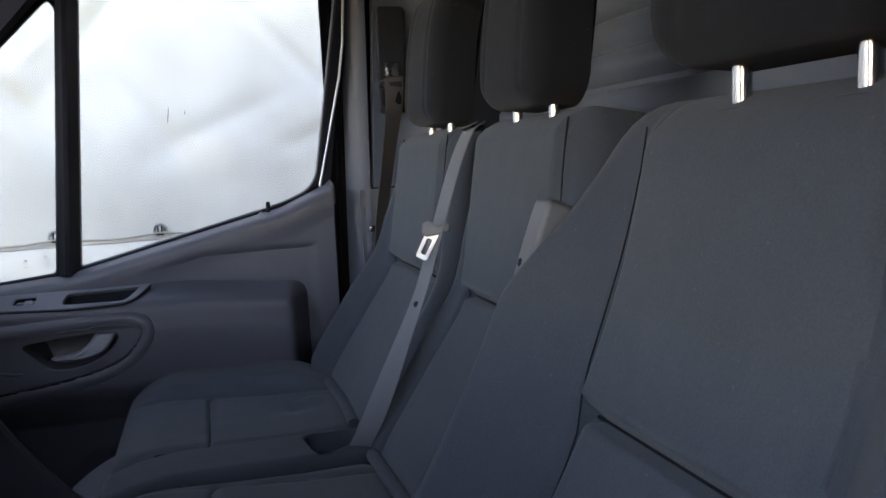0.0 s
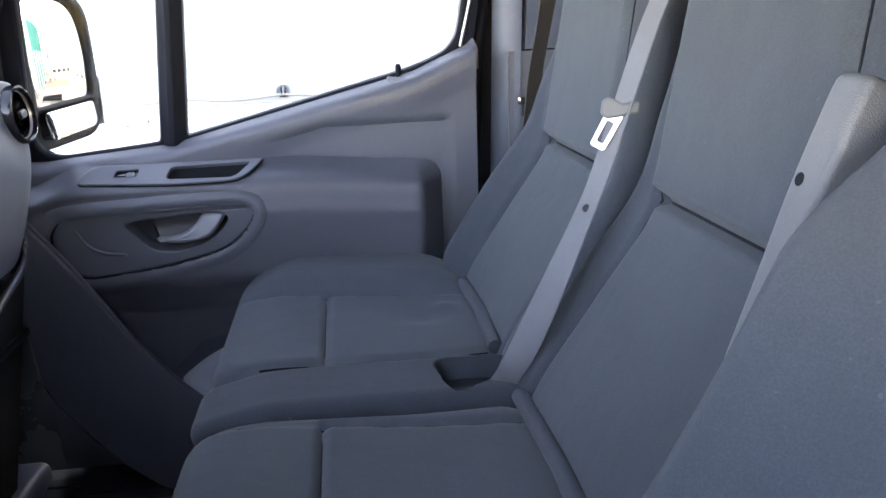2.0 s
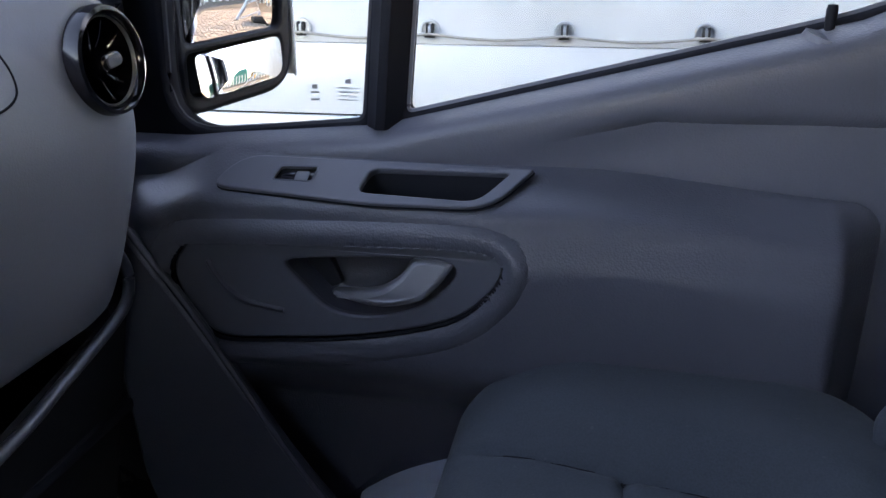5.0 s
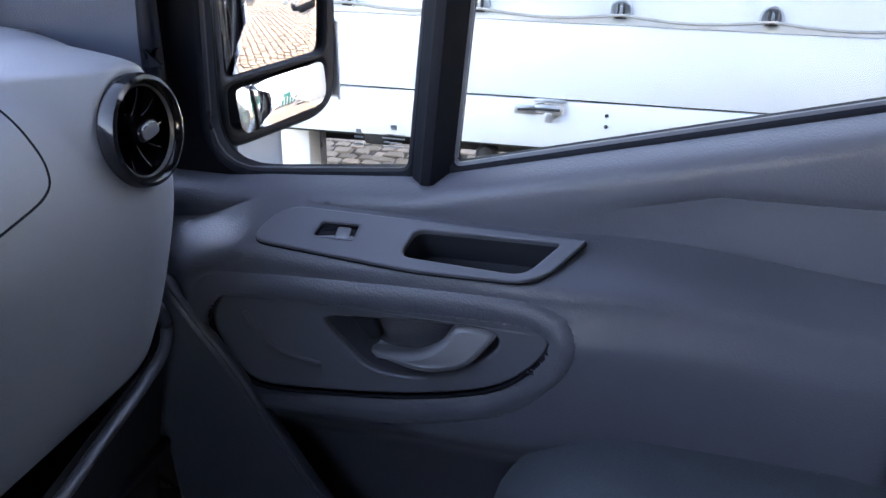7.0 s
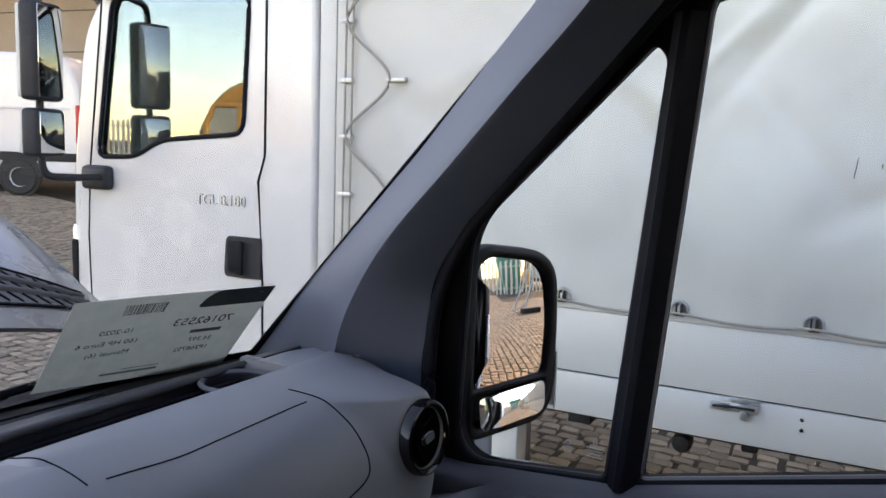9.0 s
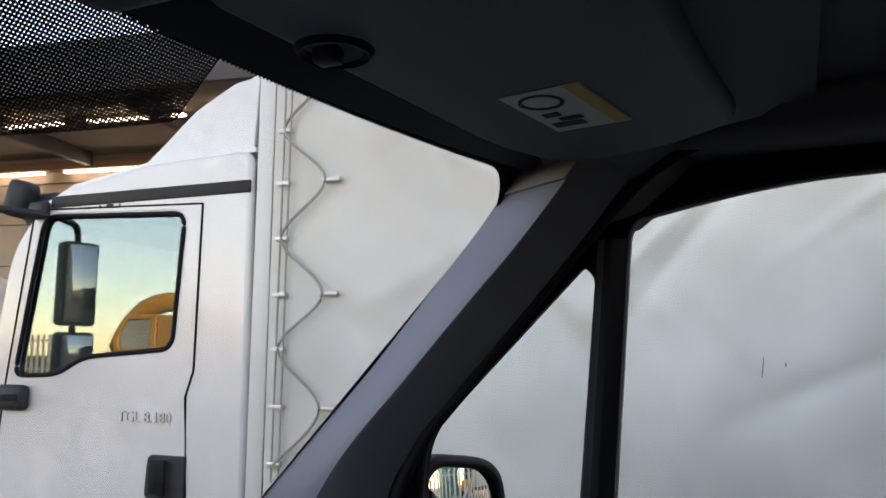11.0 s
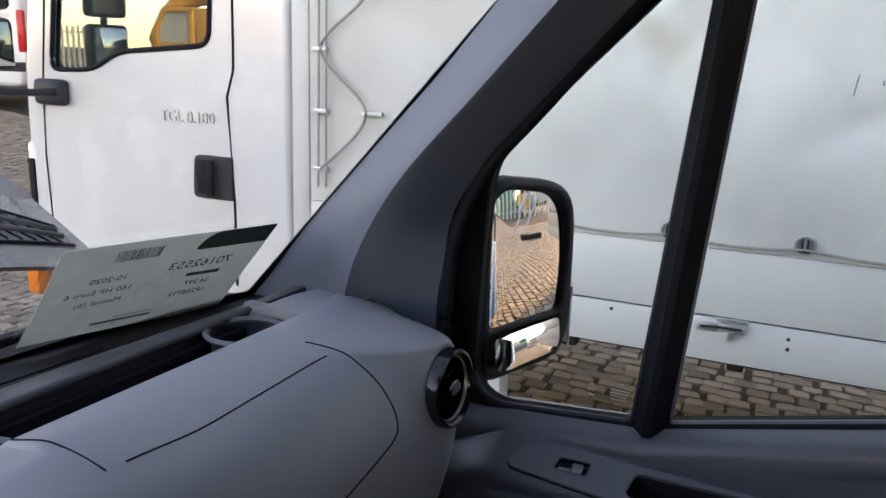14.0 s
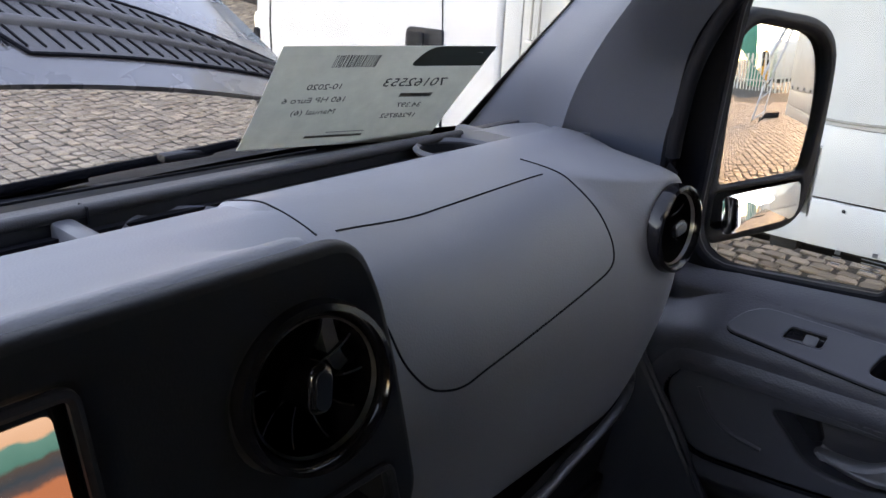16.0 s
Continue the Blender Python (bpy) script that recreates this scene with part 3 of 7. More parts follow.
part("pivot", lathe([(0.0, 0.010), (0.026, 0.009), (0.034, 0.0), (0.030, -0.005), (0.024, -0.002)], M_BLACK, 28, Matrix.Translation((-0.750, 0.333, 2.013))), visor)
part("clip", box(-0.766, -0.742, 0.320, 0.340, 2.000, 2.022, M_DARK, 0.005), visor)
lab_m = pose(-0.613, 0.560, 2.0128, 180, 0, -10)
part("sticker", moved(box(-0.043, 0.043, -0.068, 0.068, 0, 0.0012, M_LABEL, 0), lab_m), visor, "pale warning sticker")
part("sticker_band", moved(box(0.026, 0.042, -0.067, 0.067, 0.001, 0.0018, M_LABELY, 0), lab_m), visor, "yellow band of the sticker")
part("sticker_sign", moved(lathe([(0.019, 0.0), (0.023, 0.0), (0.023, 0.0022), (0.019, 0.0022), (0.019, 0.0)], M_INK, 24), lab_m @ Matrix.Translation((-0.012, 0.036, 0))), visor)
part("sticker_figure", moved(join(box(-0.035, 0.0, -0.05, -0.035, 0.001, 0.0022, M_INK, 0), box(-0.02, 0.005, -0.03, -0.02, 0.001, 0.0022, M_INK, 0), box(-0.03, -0.012, -0.012, 0.0, 0.001, 0.0022, M_INK, 0)), lab_m), visor)

# ---------------------------------------------------------------- pillars and walls of the cab
apil = [(-1.335, 1.372), (-0.985, 1.385), (-0.985, 1.585), (-0.868, 1.705), (-0.684, 1.91), (-0.60, 2.03), (-0.72, 2.05), (-0.815, 1.94)]
pillar = thing("wall_front", "grey moulded trim of the windscreen pillar", "pillar trim", (-1.1, 0.85, 1.4), kind="structure")
rows = []
low = [(-1.325, 1.372), (-1.17, 1.55), (-0.985, 1.745), (-0.815, 1.94), (-0.735, 2.045)]
upp = [(p.x, p.y) for p in smooth_path([(-0.985, 1.372, 0), (-0.986, 1.47, 0), (-0.972, 1.56, 0), (-0.930, 1.632, 0), (-0.868, 1.705, 0), (-0.684, 1.91, 0), (-0.575, 2.045, 0)], 6)]
ridge = [(p.x, p.y) for p in smooth_path([(-1.098, 1.372, 0), (-1.092, 1.446, 0), (-1.066, 1.525, 0), (-1.006, 1.621, 0), (-0.906, 1.731, 0), (-0.814, 1.832, 0), (-0.734, 1.918, 0), (-0.63, 2.045, 0)], 6)]
for i in range(61):
    s = i / 60
    a, c, b = (lerp_path([(p[0], p[1], 0) for p in line], s) for line in (low, ridge, upp))
    row = []
    soft = 0.20 + 0.55 * ease((0.32 - s) / 0.25)
    for k in range(37):
        t = 2 * k / 36 - 1
        p = c.lerp(a, -t) if t < 0 else c.lerp(b, t)
        fall = math.hypot(t, soft) - soft * math.exp(-abs(t) * 2)
        y = 0.786 + (0.050 * fall if t < 0 else 0.078 * fall) - 0.015 * (p.y - 1.4)
        row.append((p.x, y, p.y))
    rows.append(row)
part("trim_panel", shell(rows, 0.012, M_PILLAR, 30, flip=True), pillar)
part("header_corner", shell([[(p[0] - 0.002, p[1] - 0.004, p[2]) for p in row] for row in rows[55:]], 0.010, M_LINER, 30, flip=True), pillar)
part("trim_back", plate(apil, [], XZ(0.885), 0.03, M_BLACK, 0.004), pillar)
# the same pillar by the driver
part("driver_trim", plate(apil, [], XZ(-0.86), 0.06, M_PILLAR, 0.02), pillar)
part("seal", tube(smooth_path([(-0.974, 0.862, 1.33), (-0.974, 0.862, 1.46), (-0.960, 0.862, 1.552), (-0.918, 0.864, 1.638), (-0.856, 0.866, 1.712), (-0.672, 0.868, 1.922), (-0.55, 0.868, 2.032), (-0.40, 0.868, 2.055), (-0.05, 0.868, 2.06)], 8), 0.010, M_BLACK), pillar)

# header over the door opening
part("door_header", box(-0.72, 0.30, 0.84, 0.95, 2.035, 2.11, M_LINER, 0.02, 3), ceiling)
rail = smooth_path([(-0.70, 0.958, 1.96), (-0.62, 0.958, 1.995), (-0.42, 0.958, 2.035), (-0.04, 0.958, 2.04)], 6)
part("roof_rail", shell([[p + Vector((0, -0.02 * k / 6, 0.16 * k / 6)) for k in range(7)] for p in rail], 0.012, M_DARK, flip=True), ceiling)
# centre pillar trim
bpil = thing("wall_side", "grey centre pillar trim with belt slot", "pillar trim", (0.05, 0.93, 0.6), kind="structure")
part("front_strip", shell([[(-0.085 + 0.036 * s / 12 - 0.0 + 0.055 * k / 5, 0.945 - 0.03 * math.sin(k / 5 * 1.7), 0.60 + 1.45 * s / 12) for k in range(6)] for s in range(13)], 0.015, M_PILLAR, flip=True), bpil)
part("upper_trim", shell([[(0.0 + 0.03 * s / 8 + 0.16 * k / 10, 0.918 + 0.02 * math.sin(k / 10 * 2) - 0.06 * (k / 10) ** 2, 1.452 + 0.623 * s / 8) for k in range(11)] for s in range(9)], 0.015, M_PILLAR, flip=True), bpil)
part("lower_trim", shell([[(-0.035 + 0.25 * k / 10, 0.915 + 0.02 * math.sin(k / 10 * 2) - 0.06 * (k / 10) ** 2, 0.60 + 0.848 * s / 8) for k in range(11)] for s in range(9)], 0.015, M_TRIM, flip=True), bpil)
part("slot_plate", plate(rounded([(0.022, 1.628), (0.09, 1.628), (0.095, 1.88), (0.026, 1.88)], 0.012), [], XZ(0.908), 0.012, M_DARK, 0.004), bpil)
part("belt_guide", moved(join(box(0.06, 0.115, 0.868, 0.905, 1.665, 1.685, M_DARK, 0.006), box(0.072, 0.105, 0.862, 0.880, 1.690, 1.725, M_CHROME, 0.005), box(0.066, 0.112, 0.870, 0.898, 1.625, 1.668, M_BLACK, 0.008)), Matrix.Translation((-0.040, 0, 0.020))), bpil, "belt guide with a bright steel loop")
part("trim_clip", join(box(-0.022, -0.006, 0.893, 0.905, 1.345, 1.362, M_CHROME, 0.004), box(-0.014, -0.008, 0.89, 0.90, 1.322, 1.346, M_DARK, 0.002)), bpil)
part("pillar_backing", box(-0.03, 0.24, 0.9485, 0.9535, 0.6, 2.1, M_BLACK, 0), bpil)
part("corner_trim", shell([[(0.175 + 0.215 * k / 8, 0.885 + 0.05 * (k / 8) * (1 - k / 8), 0.60 + 1.5 * s / 6) for k in range(9)] for s in range(7)], 0.012, M_DARK, flip=True), bpil)
part("body_jamb", box(-0.10, 0.0, 0.958, 0.97, 0.6, 2.1, M_BLACK, 0.002), bpil)
# bright tube stands in for the line of light along the door gap
part("gap_light", tube([(-0.132, 0.914, 1.462), (-0.100, 0.914, 1.592), (-0.070, 0.914, 1.715), (-0.056, 0.914, 1.80), (-0.040, 0.914, 2.02)], 0.0032, M_TONGUE, flat=1), bpil, "pale strip painted as the light along the door gap")
part("door_seal", tube([(-0.125, 0.93, 0.62), (-0.115, 0.935, 1.0), (-0.098, 0.94, 1.40), (-0.07, 0.94, 1.75), (-0.04, 0.94, 2.05)], 0.016, M_BLACK), bpil)

# steel bulkhead behind the seats
bulk = thing("wall_back", "blue-grey painted steel bulkhead with pressed ribs", "bulkhead", (0.36, 0, 0.6), kind="structure")
rows = []
for i in range(41):
    y = -0.95 + 1.9 * i / 40
    row = []
    for j in range(301):
        z = 0.58 + 1.55 * j / 300
        rib = 0.020 * ease(1.6 * max(0, math.sin((z - 0.6) * 2 * math.pi / 0.062))) * ease((z - 1.63) / 0.01) * ease((2.02 - z) / 0.01) * ease((0.84 - abs(y)) / 0.06)
        row.append((0.36 + 0.03 * (z > 1.58) - rib, y, z))
    rows.append(row)
part("ribbed_sheet", shell(rows, 0.02, M_BULK, 60), bulk)
part("cross_rail", box(0.325, 0.38, -0.92, 0.92, 1.575, 1.625, M_BULK, 0.012, 3), bulk)
part("lower_rail", box(0.33, 0.38, -0.92, 0.92, 1.50, 1.545, M_DARK, 0.012, 3), bulk)
# driver's side: posts and an added unseen panel, its small opening limits the light
drv = thing("wall_driver", "unseen driver's side wall, added to hold back light", "side wall", (0, -0.93, 0.6), kind="structure")
part("rear_post", box(-0.02, 0.36, -0.97, -0.90, 0.56, 2.1, M_TRIM, 0.02), drv)
DWO = rounded([(-1.04, 0.50), (-0.02, 0.50), (-0.02, 2.06), (-0.45, 2.05), (-0.72, 1.99), (-1.04, 1.66)], 0.02)
DWI = rounded([(-0.53, 1.39), (-0.26, 1.40), (-0.25, 1.68), (-0.51, 1.68)], 0.04)
part("driver_door", plate(DWO, [list(reversed(DWI))], XZ(-0.94), 0.06, M_DOOR, 0.012), drv, "added unseen panel with a small opening that limits the light")
part("header", box(-0.75, 0.36, -0.97, -0.86, 2.03, 2.11, M_DARK, 0.02), drv)
part("front_post", box(-1.6, -1.02, -0.97, -0.92, 0.50, 1.36, M_DARK, 0.02), drv)
# outer skin that closes the cab
skin = thing("wall_outer", "grey metallic outer skin of the van", "body skin", (0, 0, 0.5), kind="structure")
part("roof_skin", shell([[(x, y, 2.26 - 0.08 * (abs(y) / 0.97) ** 4 - 0.10 * max(0, (-0.55 - x) / 0.35) ** 1.5) for y in [-0.97 + 1.94 * k / 16 for k in range(17)]] for x in [-0.70 + 1.12 * k / 12 for k in range(13)]], 0.02, M_PAINT), skin)
part("side_skin", box(-0.050, 4.4, 0.955, 0.995, 0.45, 2.16, M_PAINT, 0.015), skin)
part("side_skin", box(-0.02, 4.4, -0.995, -0.955, 0.45, 2.16, M_PAINT, 0.015), skin)
part("front_wing", shell([[(-1.02 - 0.75 * k / 10, 0.985 - 0.10 * (k / 10) ** 2 - (0.14 * (s / 8) ** 3), 0.45 + (0.84 - 0.10 * (k / 10)) * s / 8) for k in range(11)] for s in range(9)], 0.02, M_PAINT), skin)
part("front_wing", shell([[(-1.02 - 0.75 * k / 10, -(0.985 - 0.10 * (k / 10) ** 2 - (0.14 * (s / 8) ** 3)), 0.45 + (0.84 - 0.10 * (k / 10)) * s / 8) for k in range(11)] for s in range(9)], 0.02, M_PAINT), skin)
part("roof_skin", box(0.42, 4.4, -0.97, 0.97, 2.16, 2.26, M_PAINT, 0.04, 3), skin)
part("rear_doors", box(4.36, 4.40, -0.97, 0.97, 0.5, 2.2, M_PAINT, 0.02), skin)
part("underfloor", box(-1.7, 4.4, -0.96, 0.96, 0.42, 0.52, M_UNDER, 0.02), skin)
part("cowl", shell([[ws(-0.9 + 1.8 * i / 30, 1.35) + Vector((-0.02 - 0.16 * k / 8, 0, -0.012 - 0.05 * (k / 8))) for k in range(9)] for i in range(31)], 0.01, M_LOUVRE), skin)
part("engine_cover", box(-1.75, -1.50, -0.85, 0.85, 0.6, 1.12, M_UNDER, 0.05, 3), skin)

# ---------------------------------------------------------------- passenger door
door = thing("door_1", "closed passenger door with dark grey moulded card and two windows", "door", (-0.55, 0.93, 0.6), kind="structure")
QW = rounded([(-0.957, 1.278), (-0.720, 1.303), (-0.669, 1.876), (-0.688, 1.896), (-0.942, 1.638)], [0.07, 0.012, 0.02, 0.02, 0.05], 6)
SW = rounded([(-0.672, 1.313), (-0.222, 1.427), (-0.142, 1.462), (-0.062, 1.935), (-0.075, 2.005), (-0.41, 1.998), (-0.612, 1.956), (-0.622, 1.935)], [0.01, 0.10, 0.07, 0.03, 0.03, 0.1, 0.02, 0.02], 6)
OUT = rounded([(-1.07, 1.18), (-0.118, 1.18), (-0.105, 1.44), (-0.035, 1.93), (-0.04, 2.05), (-0.42, 2.045), (-0.62, 2.005), (-0.80, 1.925), (-1.06, 1.68)], [0.01, 0.01, 0.05, 0.03, 0.04, 0.1, 0.05, 0.05, 0.05], 5)
part("window_frame", plate(OUT, [list(reversed(QW)), list(reversed(SW))], XZ(0.932), 0.036, M_BLACK, 0.006), door, "black rubber-lined window frame")
part("divider", shell([[(-0.7165 + 0.050 * s / 10 + 0.041 * k / 8 + 0.0, 0.915 - 0.018 * math.sin(math.pi * k / 8) - 0.004 * (2 < k < 6), 1.298 + 0.63 * s / 10) for k in range(9)] for s in range(11)], 0.02, M_BLACK, flip=True), door, "upright dark window divider")
for nm, poly in (("quarter_pane", QW), ("drop_pane", SW)):
    pn = part(nm, plate(poly, [], XZ(0.943), 0.004, M_CLEAR, 0.0005), door)
    pn.visible_shadow = False
for nm, bars in (("pane_mark", ((-0.789, -0.779, 1.328, 1.330), (-0.787, -0.781, 1.333, 1.338), (-0.789, -0.779, 1.320, 1.322))), ("pane_mark", ((-0.757, -0.730, 1.3345, 1.3355), (-0.757, -0.732, 1.330, 1.331), (-0.755, -0.735, 1.3255, 1.3265), (-0.756, -0.733, 1.321, 1.322), (-0.747, -0.741, 1.340, 1.345))), ("pane_mark", ((-0.232, -0.204, 1.457, 1.458), (-0.230, -0.208, 1.452, 1.453), (-0.228, -0.206, 1.447, 1.448), (-0.219, -0.213, 1.440, 1.443)))):
    part(nm, join(*[box(a, b, 0.9385, 0.9400, c, d, M_INKSOFT, 0) for a, b, c, d in bars]), door, "small grey print on the glass")
part("glass_channel", tube([(p[0], 0.922, p[1]) for p in SW], 0.0035, M_TRIM, 6, True), door)
part("glass_channel", tube([(p[0], 0.922, p[1]) for p in QW], 0.0035, M_DARK, 6, True), door)


def belt(x):
    """height of the window sill along the door"""
    if x < -0.70:
        return 1.279 + 0.022 * (x + 0.93) / 0.23 if x > -0.93 else 1.279
    if x < -0.222:
        return 1.301 + (x + 0.70) * 0.2505
    return 1.421 + 0.035 * ((x + 0.222) / 0.08)


TRIMPOLY = [(-0.917, 1.140), (-0.907, 1.170), (-0.880, 1.184), (-0.75, 1.191), (-0.60, 1.196), (-0.558, 1.190), (-0.548, 1.172), (-0.568, 1.140), (-0.61, 1.110), (-0.70, 1.086), (-0.80, 1.073), (-0.868, 1.070), (-0.898, 1.098)]
OPENPOLY = [(-0.785, 1.165), (-0.742, 1.173), (-0.640, 1.180), (-0.602, 1.175), (-0.604, 1.155), (-0.640, 1.126), (-0.69, 1.110), (-0.735, 1.114), (-0.765, 1.140)]


def closed_curve(poly, n=4):
    """smooth closed outline through the corners"""
    p = [Vector((*q, 0)) for q in poly]
    k = len(p)
    out = []
    for i in range(k):
        p0, p1, p2, p3 = p[i - 1], p[i], p[(i + 1) % k], p[(i + 2) % k]
        for j in range(n):
            t = j / n
            q = 0.5 * (2 * p1 + (p2 - p0) * t + (2 * p0 - 5 * p1 + 4 * p2 - p3) * t * t + (3 * p1 - p0 - 3 * p2 + p3) * t ** 3)
            out.append((q.x, q.y))
    return out


TRIMPOLY, OPENPOLY = closed_curve(TRIMPOLY), closed_curve(OPENPOLY)


def poly_dist(poly, x, z):
    """signed distance to a polygon, minus inside"""
    inside, best, n = False, 1e9, len(poly)
    for i in range(n):
        (x1, z1), (x2, z2) = poly[i], poly[(i + 1) % n]
        if (z1 > z) != (z2 > z) and x < (x2 - x1) * (z - z1) / (z2 - z1) + x1:
            inside = not inside
        dx, dz = x2 - x1, z2 - z1
        t = min(max(((x - x1) * dx + (z - z1) * dz) / (dx * dx + dz * dz), 0), 1)
        best = min(best, math.hypot(x - x1 - t * dx, z - z1 - t * dz))
    return -best if inside else best


def facet(t, s=0.07):
    """straight slope from 0 to 1 with slightly rounded corners"""
    return (math.hypot(t, s) - math.hypot(t - 1, s) + 1) / 2


def card_y(x, z):
    """inner face of the door card"""
    b = belt(x)
    y = 0.938 - 0.046 * ease((b - z) / 0.026) + 0.006 * ease((b - z - 0.036) / 0.05)
    # hollow panel above the arm rest, towards the rear
    y += 0.008 * ease((min(1.339, b - 0.035) - z) / 0.016) * ease((x + 0.58) / 0.16) * ease((-0.148 - x) / 0.03)
    # rear upright land
    rear = facet((-0.186 - x) / 0.044)
    # arm rest: ledge and face
    top = 1.262 - 0.02 * ease((x + 0.5) / 0.3) - 0.03 * ease((-0.86 - x) / 0.10)
    arm = facet((top - z) / 0.034) * ease((z - 0.97) / 0.10) * rear * (1 - 0.25 * ease((x + 0.62) / 0.4)) * ease((x + 1.02) / 0.08)
    y -= 0.068 * arm
    y -= 0.012 * rear * ease((top - 0.04 - z) / 0.05) * ease((z - 0.62) / 0.06)
    # sharp crease where the arm rest leaves the card
    cr = math.hypot(max(x + 0.215, 0), max(z - top + 0.030, 0)) - 0.031
    y += 0.007 * groove(cr, 0.0045) * ease((x + 0.56) / 0.1) * ease((z - 1.0) / 0.06)
    # the lower card falls back under the arm rest
    y += 0.032 * rear * ease((1.06 - z) / 0.26)
    # handle dish and its opening
    d = poly_dist(TRIMPOLY, x, z) if -0.96 < x < -0.51 and 1.01 < z < 1.22 else 1.0
    if d < 0.02:
        y -= 0.0030 * groove(d - 0.012, 0.0065)
        y += 0.003 * ease((0.007 - d) / 0.007)
    return y


def snapped(x, z, reach=0.0016):
    """corner of the card's grid, drawn onto the rim of the dish where it is close"""
    if not (-0.95 < x < -0.52 and 1.04 < z < 1.23):
        return x, z
    best = (reach, x, z)
    for (x1, z1), (x2, z2) in zip(TRIMPOLY, TRIMPOLY[1:] + TRIMPOLY[:1]):
        dx, dz = x2 - x1, z2 - z1
        t = min(max(((x - x1) * dx + (z - z1) * dz) / (dx * dx + dz * dz), 0), 1)
        px, pz = x1 + t * dx, z1 + t * dz
        best = min(best, (math.hypot(x - px, z - pz), px, pz))
    return best[1], best[2]


def card_point(x, z):
    x, z = snapped(x, z)
    return (x, card_y(x, z), z)


NX, NZ = 400, 310
rows = []
for i in range(NX + 1):
    x = -1.0 + 0.893 * i / NX
    b = belt(x)
    rows.append([card_point(x, 0.62 + (b - 0.62) * (j / NZ)) for j in range(NZ + 1)])
# rear top corner of the card
part("card_corner", shell([[(-0.225 + 0.125 * i / 10, 0.905 + 0.02 * ease((k - 9) / 3), 1.40 + 0.02 * i / 10 + (0.055 * (i / 10) ** 2) * k / 12) for k in range(13)] for i in range(11)], -0.012, M_DOOR, 60), door)


def trim_y(x, z):
    return 0.8250 + 0.017 * ease((x + 0.62) / 0.4)


# black sheets close the dish from behind and paint the shade in its gap
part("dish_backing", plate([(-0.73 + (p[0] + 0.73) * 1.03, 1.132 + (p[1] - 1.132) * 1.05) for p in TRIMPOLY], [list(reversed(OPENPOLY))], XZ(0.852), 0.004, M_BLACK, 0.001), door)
part("dish_shade_sheet", box(-1.02, -0.45, 0.884, 0.888, 0.99, 1.23, M_BLACK, 0.001), door)
rim_me = plate([(-0.73 + (p[0] + 0.73) * 0.996, 1.132 + (p[1] - 1.132) * 0.985) for p in TRIMPOLY], [list(reversed(OPENPOLY))], XZ(0.0), 0.010, M_TRIM, 0.003)
for v in rim_me.vertices:
    v.co.y += trim_y(v.co.x, v.co.z) + 0.0035
part("handle_trim", rim_me, door, "moulded surround of the release lever")
cup = []
for k in range(8):
    s_ = 1 - 0.16 * (k / 7) ** 2
    cup.append([(-0.70 + (p[0] + 0.70) * s_ * (1.02 if k == 0 else 1), trim_y(*p) + 0.002 + 0.048 * math.sin(k / 7 * math.pi / 2), 1.146 + (p[1] - 1.146) * s_ * (1.04 if k == 0 else 1)) for p in OPENPOLY])
nO = len(OPENPOLY)
part("lever_cup", raw([p for r_ in cup for p in r_], [(k * nO + i, k * nO + (i + 1) % nO, (k + 1) * nO + (i + 1) % nO, (k + 1) * nO + i) for k in range(7) for i in range(nO)] + [tuple(7 * nO + i for i in range(nO))], M_DOOR, 50), door)
part("dish_gap", tube([(p[0], min(card_y(*p), trim_y(*p) + 0.004) - 0.0022, p[1]) for p in TRIMPOLY], 0.0022, M_BLACK, 6, True), door, "dark gap round the lever surround")
part("grip_ridge", tube(smooth_path([(-0.876, 0.8240, 1.160), (-0.858, 0.8235, 1.132), (-0.832, 0.8235, 1.115), (-0.79, 0.8245, 1.108)], 6), 0.0035, M_DOOR, 8), door)
part("outer_skin", plate(rounded([(-1.0, 0.45), (-0.06, 0.45), (-0.06, 1.30), (-0.15, 1.40), (-0.65, 1.29), (-1.0, 1.26)], 0.03), [], XZ(0.985), 0.02, M_PAINT, 0.006), door, "grey metallic outer skin")
part("cap", moved(lathe([(0.0, 0.003), (0.0125, 0.003), (0.0135, 0.0), (0.0165, -0.0015), (0.018, 0.0015), (0.0165, 0.003)], M_DOOR, 28), basis((-0.153, 0.8965, 1.392), (1, 0, 0), (0, -1, 0.1))), door)
part("lock_pin", lathe([(0.0, 0.034), (0.0045, 0.033), (0.0055, 0.028), (0.0048, 0.01), (0.0055, 0.0)], M_BLACK, 14, Matrix.Translation((-0.256, 0.912, 1.400))), door)
part("collar", lathe([(0.006, 0.003), (0.022, 0.0015), (0.024, -0.004)], M_DOOR, 24, Matrix.Translation((-0.256, 0.910, 1.4035)) @ pose(0, 0, 0, 12, 14, 0)), door)

# switch plate on the sloping ledge
ledge = basis((-0.716, 0.8490, 1.2525), (1, 0, 0.02), (0, -0.53, 0.85))
SWP = rounded([(-0.150, -0.022), (-0.125, 0.026), (0.192, 0.022), (0.152, -0.034), (0.03, -0.036)], [0.02, 0.03, 0.005, 0.03, 0.02], 5)
PKT = rounded([(0.012, -0.021), (0.022, 0.013), (0.168, 0.015), (0.138, -0.026)], [0.012, 0.010, 0.006, 0.016], 5)
SWH = rounded([(-0.083, -0.010), (-0.078, 0.010), (-0.036, 0.011), (-0.038, -0.010)], 0.005, 4)
part("switch_plate", plate(SWP, [list(reversed(PKT)), list(reversed(SWH))], ledge @ Matrix.Translation((0, 0, 0.003)), 0.009, M_TRIM, 0.002), door, "smooth grey switch plate")
well = []
